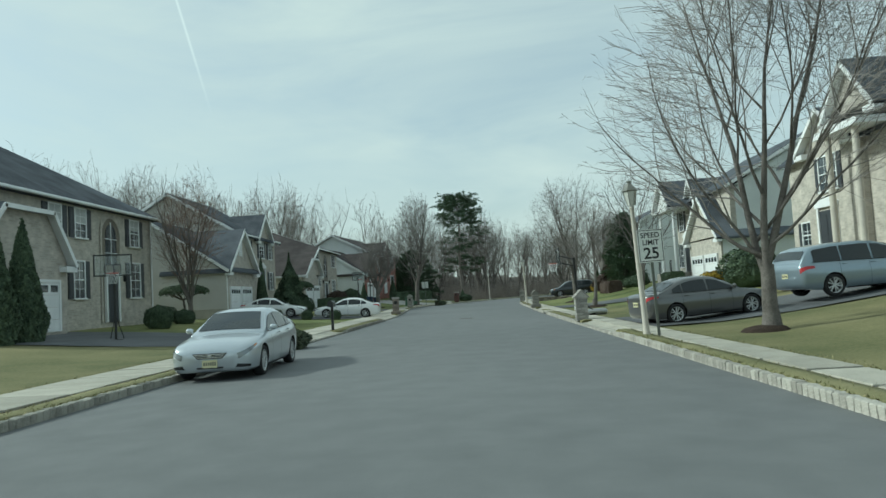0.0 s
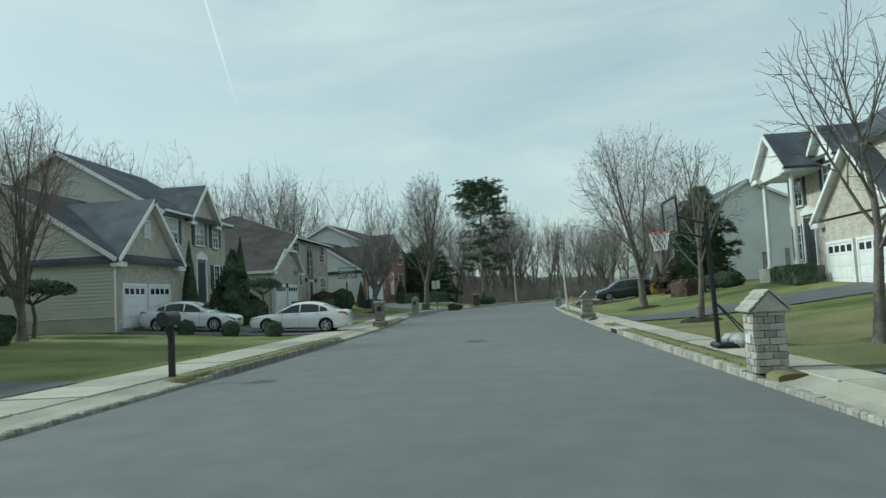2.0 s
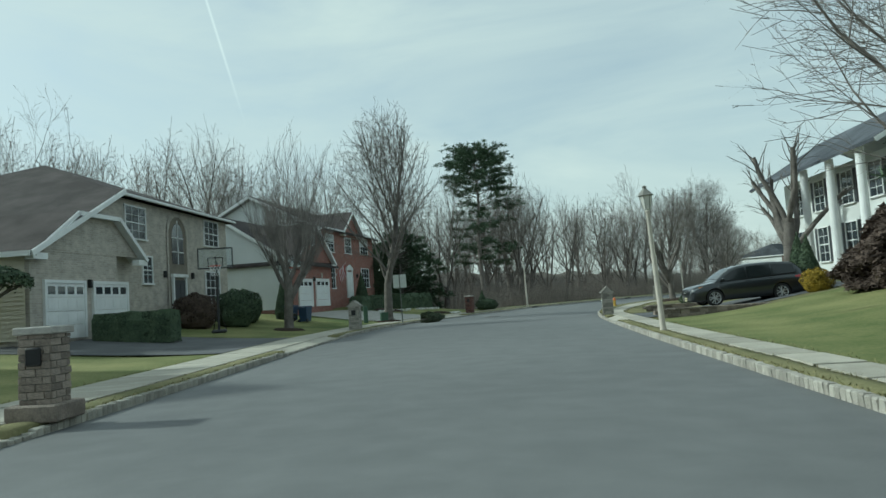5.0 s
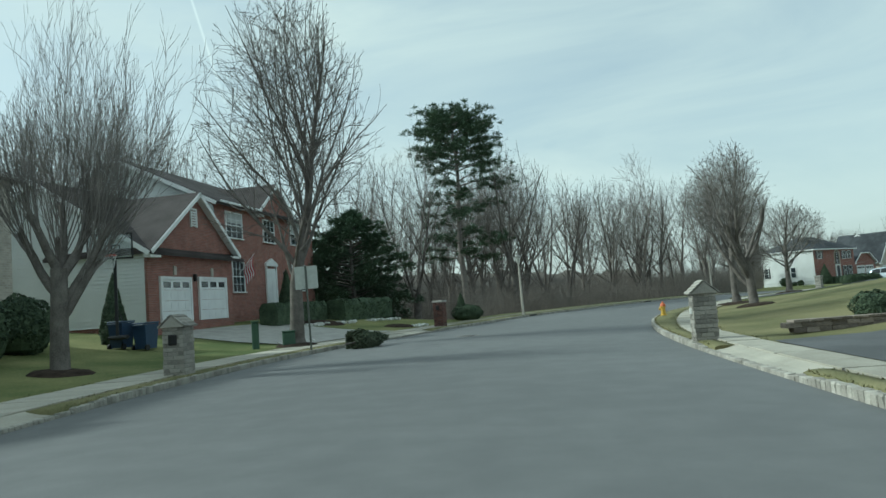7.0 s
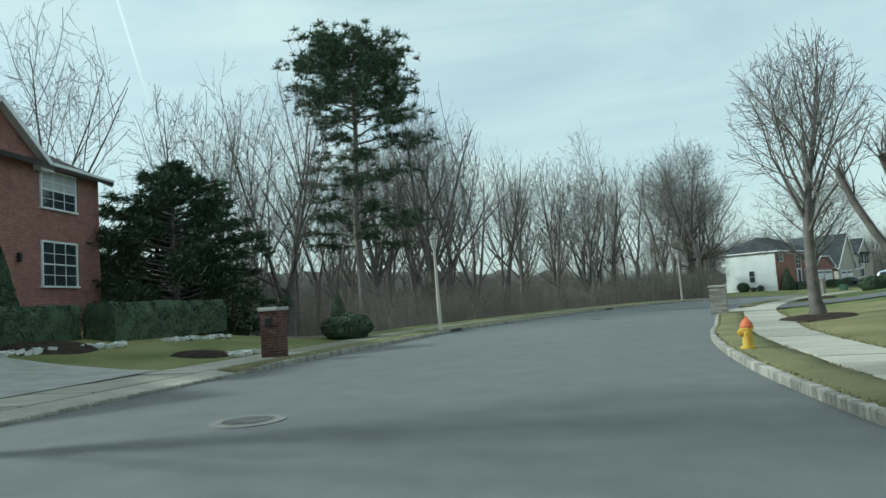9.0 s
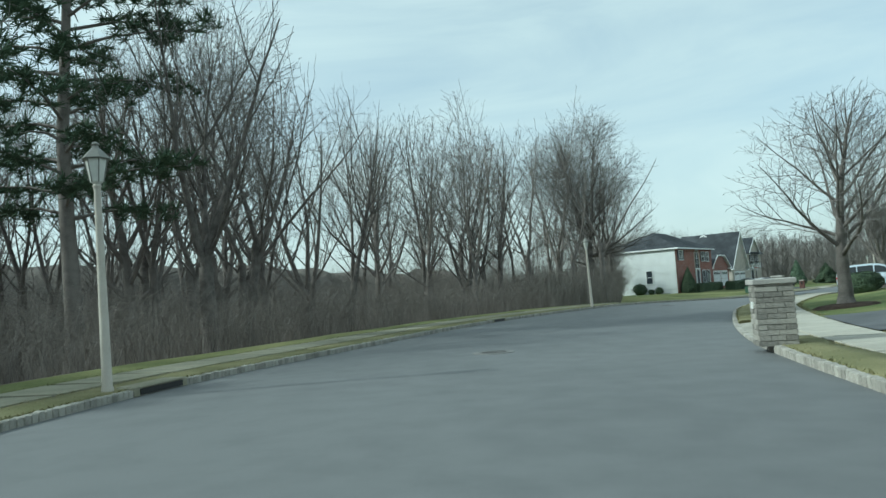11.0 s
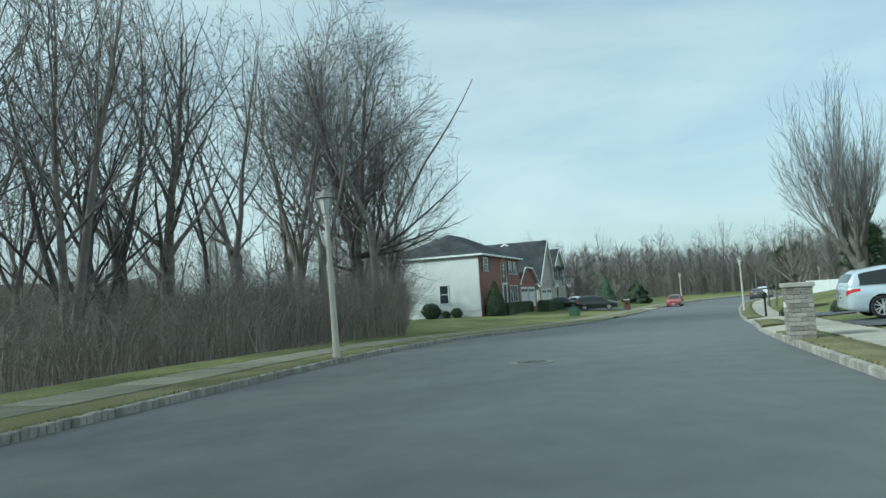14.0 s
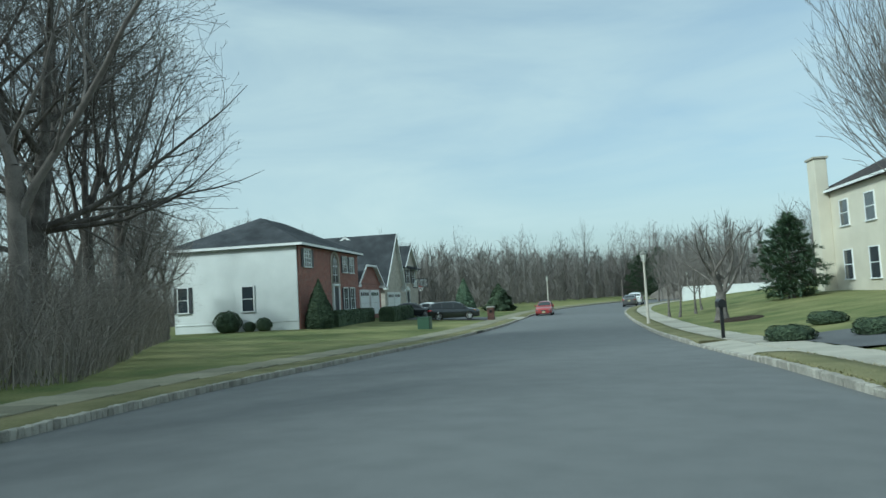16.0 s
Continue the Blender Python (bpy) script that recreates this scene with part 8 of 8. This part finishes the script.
def car(x, y, turn, spec, length, width, height, paint, label, z=None, pitch=0.0, cat="car", grille="bars"):
    """A parked car: shell with wheel openings, cabin, panes, wheels, lamps, mirrors, grille, plates and shut lines. Local +x is its nose."""
    zz = ground_z(x, y) + 0.03 if z is None else z
    e = empty("car", pose(x, y, zz, 0, -pitch, turn) @ Matrix.Scale(0.88, 4), label, cat, "parked cars")
    L, W = length / 2, width / 2
    kz = height / spec["tall"]
    P = PAINTS[paint]
    ob = new("body", shell_mesh(spec, L, W, kz, P))
    ob.parent = e
    lean, r = spec["lean"], spec["r"]

    def cabin(sx):
        """Foot, edge and top of the cabin at a station."""
        zb, zr = read(spec["belt"], sx) * kz, read(spec["roof"], sx) * kz
        wb = W * spec["base"] * min(1.0, read(spec["wide"], sx) + .02)
        rise_ = max(0.0, zr - zb)
        return wb, zb, wb - lean * rise_ - .03 * min(1, rise_ * 3), zr

    lo, hi = spec["roof"][-1][0], spec["roof"][0][0]
    rings = []
    for j in range(33):
        sx = hi + (lo - hi) * j / 32
        wb, zb, we, zr = cabin(sx)
        u = min(1.0, max(0.05, (zr - zb) * 3))
        half = [(wb, zb - .05), (wb + (we - wb) * .35 + .012 * u, zb + (zr - zb) * .33), (wb + (we - wb) * .72 + .012 * u, zb + (zr - zb) * .70), (we + .01, zr - .055 * u), (we - .05 * u, zr - .012 * u), (we * .5, zr + .016), (0, zr + .022)]
        rings.append([(sx * L, p, q) for p, q in half] + [(sx * L, -p, q) for p, q in half[-2::-1]])
    mesh_ob("cabin", *loft(rings), P, e, "painted roof and pillars", smooth=True)

    def side_pane(x0, x1, s):
        vs, n = [], 9
        for j in range(n):
            sx = x0 + (x1 - x0) * j / (n - 1)
            wb, zb, we, zr = cabin(sx)
            for f in (0.0, .33, .66, 1.0):
                z1 = max(zb + .045, zr - .105)
                zq = zb + .03 + (z1 - zb - .03) * f
                g = (zq - zb) / max(.02, zr - zb)
                vs.append((sx * L, s * (wb + (we - wb) * g + .024), zq))
        fs = [(4 * j + k, 4 * j + k + 1, 4 * j + k + 5, 4 * j + k + 4) for j in range(n - 1) for k in range(3)]
        mesh_ob("side_window", vs, fs, M["auto_glass"], e, "dark side glass", smooth=True)

    def top_pane(name, x0, x1):
        vs, n = [], 7
        for j in range(n):
            sx = x0 + (x1 - x0) * j / (n - 1)
            wb, zb, we, zr = cabin(sx)
            w = we - .075
            for q, dz in ((-1, .0), (-.5, .016), (0, .022), (.5, .016), (1, .0)):
                vs.append((sx * L + (.012 if x0 > 0 else -.012), w * q, zr + dz + .008))
        fs = [(5 * j + k, 5 * j + k + 1, 5 * j + k + 6, 5 * j + k + 5) for j in range(n - 1) for k in range(4)]
        ob = mesh_ob(name, vs, fs, M["screen_glass"], e, "sloping glass reflecting the sky", smooth=True)
        return ob

    top_pane("windscreen", *spec["screen"])
    top_pane("rear_window", *spec["back"])
    for s in (-1, 1):
        for x0, x1 in spec["sides"]:
            side_pane(x0, x1, s)
        vs = []
        for j in range(15):
            sx = spec["sides"][0][0] + .03 + (spec["sides"][-1][1] - spec["sides"][0][0] - .05) * j / 14
            wb, zb, we, zr = cabin(sx)
            vs += [(sx * L, s * (wb + .028), zb + .004), (sx * L, s * (wb + .026), zb + .028)]
        mesh_ob("window_trim", vs, [(2 * j, 2 * j + 1, 2 * j + 3, 2 * j + 2) for j in range(14)], M["black"] if paint != "silver" else M["chrome"], e)
    if r not in WHEELS:
        WHEELS[r] = wheel_meshes(r)
    for sx in spec["wheels"]:
        for s in (-1, 1):
            wh = new("wheel")
            wh.parent = e
            wh.matrix_local = pose(sx * L, s * (W - .125), r, 90 * -s, 0, 0)
            for me in WHEELS[r]:
                ob = new(me.name.split(".")[0], me)
                ob.parent = wh

    def on_side(sx, zq, out):
        half = flank(spec, sx, W, kz)[:8]
        return float(np.interp(zq, [q for _, q in half], [p for p, _ in half])) + out

    def patch(name, mat, xs, low, high, s, out=.006, label=""):
        """A strip laid on the flank: stations xs, with low and high edges as functions of the share along it."""
        vs, n = [], len(xs)
        for j, sx in enumerate(xs):
            f = j / (n - 1)
            zt = read(spec["belt"], sx) * kz
            for g in (0, .5, 1):
                zq = low(f, zt) + (high(f, zt) - low(f, zt)) * g
                vs.append((sx * L + (out if sx > 0 else -out), s * on_side(sx, zq, out), zq))
        fs = [(3 * j + k, 3 * j + k + 1, 3 * j + k + 4, 3 * j + k + 3) for j in range(n - 1) for k in range(2)]
        return mesh_ob(name, vs, fs, mat, e, label, smooth=True)

    th, tl = spec["lamp"], spec["tail"]
    for s in (-1, 1):
        nose = [.9965, .99, .98, .965, .945, .92, .89, .85, .80]
        patch("headlight", M["head_clear"], nose, lambda f, zt: zt - th[0] + .07 * f, lambda f, zt: zt - th[1] - .01 * f, s, .008, "clear headlight lens")
        patch("turn_lamp", M["amber"] if paint in ("silver", "black") else M["head_clear"], [.86, .83, .80, .775], lambda f, zt: zt - .085 + .03 * f, lambda f, zt: zt - .045 - .006 * f, s, .011)
        patch("fog_intake", M["black"], [.997, .99, .975, .955, .93], lambda f, zt: .27 * kz, lambda f, zt: (.345 - .03 * f) * kz, s, .006, "dark lower intake")
        stern = [-.995, -.985, -.965, -.94, -.90, -.86, -.82]
        patch("tail_light", M["tail_red"], stern, lambda f, zt: zt - tl[0] + .06 * f, lambda f, zt: zt - tl[1] - .01 * f, s, .008, "red tail light")
        for f0 in (.30, -.05, -.47):
            half = [(p, q) for p, q in flank(spec, f0, W, kz)[1:8]]
            vs = [v for p, q in half for v in ((f0 * L - .005, s * (p + .003), q), (f0 * L + .005, s * (p + .003), q))]
            mesh_ob("shut_line", vs, [(2 * j, 2 * j + 1, 2 * j + 3, 2 * j + 2) for j in range(len(half) - 1)], M["black"], e)
        for f0 in (-.0, -.40):
            zb = read(spec["belt"], f0) * kz - .10
            w = on_side(f0, zb, 0)
            bm = bmesh.new()
            add_box(bm, f0 * L - .085, f0 * L + .085, min(s * w, s * (w + .035)), max(s * w, s * (w + .035)), zb, zb + .03, .01)
            part("door_handle", bm, P if paint not in ("silver", "white") else M["chrome"], e)
        sx = spec["sides"][0][0] - .02
        wb, zb, we, zr = cabin(sx)
        bm = bmesh.new()
        add_box(bm, sx * L - .06, sx * L + .05, min(s * (wb + .06), s * (wb + .22)), max(s * (wb + .06), s * (wb + .22)), zb + .03, zb + .155, .04)
        add_box(bm, sx * L - .03, sx * L + .02, min(s * wb, s * (wb + .08)), max(s * wb, s * (wb + .08)), zb + .02, zb + .06)
        part("mirror", bm, P, e)
        patch("sill_trim", M["black"], [.40, .2, 0, -.2, -.38], lambda f, zt: .165 * kz + (.05 if spec is SUV else 0), lambda f, zt: .205 * kz + (.05 if spec is SUV else 0), s, .008)
    zf = read(spec["belt"], .99) * kz
    xg = L + .004
    vs = [(xg, W * .40, zf - .035), (xg, -W * .40, zf - .035), (xg, -W * .28, zf - .15), (xg, W * .28, zf - .15)]
    vs = vs + [(v[0] - .05, v[1], v[2]) for v in vs]
    gr = mesh_ob("grille", vs, [(0, 1, 2, 3), (0, 4, 5, 1), (1, 5, 6, 2), (2, 6, 7, 3), (3, 7, 4, 0)], M["black"], e, "dark shield grille")
    bm = bmesh.new()
    for j in range(3 if grille == "bars" else 1):
        zq = zf - .06 - .033 * j
        wq = W * (.37 - .045 * j)
        add_box(bm, xg - .01, xg + .014, -wq, wq, zq - .008, zq + .008, .004)
    add_box(bm, xg - .01, xg + .02, -.055, .055, zf - .125, zf - .06, .02)
    part("grille_bar", bm, M["chrome"], gr, "bright grille bars and badge")
    box_part("lower_intake", xg - .05, xg + .006, -W * .30, W * .30, .265 * kz, .30 * kz, M["black"], e)
    for sx, mx in ((1, L + .008), (-1, -L - .008)):
        zc = (.365 if sx > 0 else .72) * kz
        pl = box_part("number_plate", min(mx, mx + sx * .012), max(mx, mx + sx * .012), -.155, .155, zc - .078, zc + .078, M["plate"], e, label="pale number plate")
        for j in range(6):
            a = -.125 + j * .045
            box_part("plate_bar", min(mx + sx * .012, mx + sx * .015), max(mx + sx * .012, mx + sx * .015), a, a + .028, zc - .035, zc + .035, M["plate_ink"], pl)
    return e


car(-2.2, 24.85, -87.5, SEDAN, 4.73, 1.83, 1.46, "silver", "silver sedan parked at the kerb", z=0.0)
car(-10.6, 56.2, 2, SEDAN, 4.75, 1.82, 1.45, "white", "white sedan on a driveway facing the street", pitch=-2)
car(-5.7, 56.1, 181, SEDAN, 4.8, 1.84, 1.44, "white", "pearl white sedan on a driveway, tail to the street", pitch=2.0)
car(9.4, 31.5, 14, SEDAN, 4.6, 1.78, 1.43, "grey", "dark grey sedan on a driveway, tail to the street", pitch=3.5)
car(14.0, 31.6, 10, SUV, 5.0, 1.95, 1.72, "blue", "blue-grey minivan on a driveway", pitch=2, cat="minivan")
car(12.1, 80.6, 182, SUV, 4.9, 1.93, 1.70, "black", "dark green minivan on a driveway facing the street", pitch=-2, cat="minivan")
car(41.0, 140.6, -46, SUV, 4.5, 1.85, 1.66, "pearl", "pale blue crossover on a driveway", pitch=2, cat="car")
car(66.9, 184.7, -44, SUV, 4.7, 1.88, 1.66, "black", "black crossover on a driveway")
car(69.5, 190.6, -46, SEDAN, 4.6, 1.8, 1.45, "white", "white car on a driveway")
car(67.0, 190.2, -46, SEDAN, 4.6, 1.8, 1.45, "black", "dark sedan on a driveway")
car(78.8, 185.7, 218, SEDAN, 4.4, 1.75, 1.45, "red", "red sedan parked at the kerb", z=road_z(79, 186))
car(97.2, 189.4, 32, SEDAN, 4.5, 1.8, 1.45, "grey", "silver grey car at the bend")
car(102.5, 192.3, 30, SUV, 4.6, 1.85, 1.66, "white", "white car at the bend")

# ---- kerb blocks and pavement slabs ----
def block_mesh(seed, lx=0.125):
    rng = random.Random(seed)
    bm = bmesh.new()
    add_box(bm, -lx / 2, lx / 2, 0.0, 0.125, -0.06, 0.105)
    bmesh.ops.bevel(bm, geom=[e for e in bm.edges if max(v.co.z for v in e.verts) > 0.05 and min(v.co.z for v in e.verts) > 0.05 or all(v.co.y < 0.01 for v in e.verts)], offset=0.012, segments=1, affect="EDGES")
    for v in bm.verts:
        v.co += Vector((rng.uniform(-.004, .004), rng.uniform(-.008, .008), rng.uniform(-.008, .008)))
    me = bpy.data.meshes.new("block")
    bm.to_mesh(me)
    bm.free()
    me.materials.append(M["block"])
    return me


BLOCKS = [block_mesh(k) for k in range(5)]


def in_cut(i, cuts):
    return any(a <= i <= b for a, b in cuts)


def lay_kerb(side, cuts, near0, near1, label, mat):
    """Upright granite blocks, sunk at the driveways; the nearest stretch as single pieces, the rest joined."""
    k = sweep("kerb", side, [(0.025, -0.06), (0.025, 0.03), (0.115, 0.035), (0.12, -0.02)], 0, len(side.p) - 1, M["joint"], 1, label=label, cat="kerb", smooth=False)
    for a, b in gaps_between(side, cuts):
        sweep("kerb_bed", side, [(0.022, -0.05), (0.022, 0.085), (0.12, 0.09), (0.122, -0.02)], a + 2, b - 2, M["joint"], 1, parent=k, smooth=False)
    rng = random.Random(len(cuts))
    s = np.r_[0, np.cumsum(np.linalg.norm(np.diff(side.p, axis=0), axis=1))]
    pos = np.arange(60, min(s[-1], 340), 0.137)
    vs, fs = [], []
    src = []
    for me in BLOCKS:
        src.append(([v.co.copy() for v in me.vertices], [tuple(p.vertices) for p in me.polygons]))
    made = 0
    for q in pos:
        i = int(q / 0.5)
        f = q / 0.5 - i
        if i + 1 >= len(side.p):
            break
        p = side.p[i] * (1 - f) + side.p[i + 1] * f
        t, n = side.t[i], side.n[i]
        cutted = in_cut(i, cuts)
        drop = -0.068 if cutted else 0.0
        if not cutted:
            for a, b in cuts:
                dd = min(abs(i - a), abs(i - b))
                if dd <= 2:
                    drop = -0.06 * (1 - dd / 3)
        z = road_z(*p) + drop + rng.uniform(-.008, .008) + 0.005
        m = Matrix(((t[0], n[0], 0, p[0]), (t[1], n[1], 0, p[1]), (0, 0, 1, z), (0, 0, 0, 1)))
        if side.sign < 0:
            m = Matrix(((-t[0], n[0], 0, p[0]), (-t[1], n[1], 0, p[1]), (0, 0, 1, z), (0, 0, 0, 1)))
        j = rng.randrange(5)
        if near0 < p[1] < near1 and made < 300:
            ob = new("block", BLOCKS[j])
            ob.parent = k
            ob.material_slots[0].link = "OBJECT"
            ob.material_slots[0].material = M[mat]
            ob.matrix_local = m
            made += 1
        else:
            b = len(vs)
            vs += [m @ v for v in src[j][0]]
            fs += [tuple(b + x for x in pf) for pf in src[j][1]]
    rest = mesh_ob("block_row", vs, fs, M[mat], k)
    rest["kind"] = "stuff"
    return k


# left kerb: shade of its road face is put into the block colour
lay_kerb(SL, CUT_L, 40, 50.6, "kerb of grey granite blocks coloured darker for its shaded side", "block_shaded")
lay_kerb(SR, CUT_R, 14, 29.3, "kerb of upright pale granite blocks", "block")


def slab_piece(seed):
    rng = random.Random(seed)
    bm = bmesh.new()
    add_box(bm, -0.70, 0.70, 0.0, 1.235, -0.06, 0.012)
    bmesh.ops.bevel(bm, geom=[e for e in bm.edges if all(v.co.z > 0 for v in e.verts)], offset=0.008, segments=1, affect="EDGES")
    me = bpy.data.meshes.new("slab")
    bm.to_mesh(me)
    bm.free()
    me.materials.append(M["concrete"])
    return me


SLABS = [slab_piece(0)]
pavements = [o for o in scene.objects if o.name.startswith("pavement")]
for side, bed in zip((SL, SR), pavements):
    rng = random.Random(3)
    made = 0
    for q in np.arange(66, 330, 1.415):
        i = int(q / 0.5)
        if i >= len(side.p) - 1 or made >= 200:
            break
        p = side.place(i, verge_edge(side, i) + 0.003)
        t, n = side.t[i], side.n[i]
        sg = 1 if side.sign > 0 else -1
        ob = new("slab", SLABS[0])
        ob.parent = bed
        z = 0.128 + road_z(*side.p[i]) + rng.uniform(-.006, .006)
        if side is SL and p[1] > 108:
            ob.material_slots[0].link = "OBJECT"
            ob.material_slots[0].material = M["concrete_dirty"]
        ob.matrix_local = Matrix(((sg * t[0], n[0], 0, p[0]), (sg * t[1], n[1], 0, p[1]), (0, 0, 1, z), (0, 0, 0, 1))) @ Matrix.Diagonal((1, (walk_edge(side, i) - verge_edge(side, i)) / 1.24, 1, 1))
        made += 1


# ragged grass along the verges and lawn edges
def grass_fringe(side, i0, i1, seed):
    rng = random.Random(seed)
    cuts = CUT_L if side is SL else CUT_R
    vs, fs = [], []
    for i in range(i0, i1):
        zr = road_z(*side.p[i])
        for k in range(64):
            f = rng.random()
            a, b = verge_edge(side, i), walk_edge(side, i)
            if k < 38:
                if in_cut(i, cuts):
                    continue
                d = rng.choice((rng.uniform(0.10, 0.18), rng.uniform(a - 0.09, a + 0.02), rng.uniform(0.12, a)))
                z = zr + 0.11
            else:
                d = b + abs(rng.gauss(0, 0.12)) - 0.03
                z = rise(side, i, d) - 0.01
                if in_cut(i, cuts):
                    continue
            p = side.place(i, d) + side.t[i] * 0.5 * f
            h = rng.uniform(0.02, 0.05)
            an = rng.uniform(0, 6.283)
            w = 0.012
            m = len(vs)
            vs += [(p[0] - w * math.cos(an), p[1] - w * math.sin(an), z), (p[0] + w * math.cos(an), p[1] + w * math.sin(an), z),
                   (p[0] + rng.gauss(0, 0.03), p[1] + rng.gauss(0, 0.03), z + h)]
            fs.append((m, m + 1, m + 2))
    return tagged(mesh_ob("grass_blades", vs, fs, M["blade"]), "ragged winter grass along the pavement edge", "grass", kind="stuff")


M["blade"] = mottled("grass_blade", (0.13, 0.135, 0.06), (0.30, 0.265, 0.15), 3.0, 20, 0.9, 0.0, spec=0.15, island=0.7)
grass_fringe(SL, SL.index(-3.1, 8), SL.index(30, 150), 41)
grass_fringe(SR, SR.index(6.4, 8), SR.index(44, 148.6), 42)
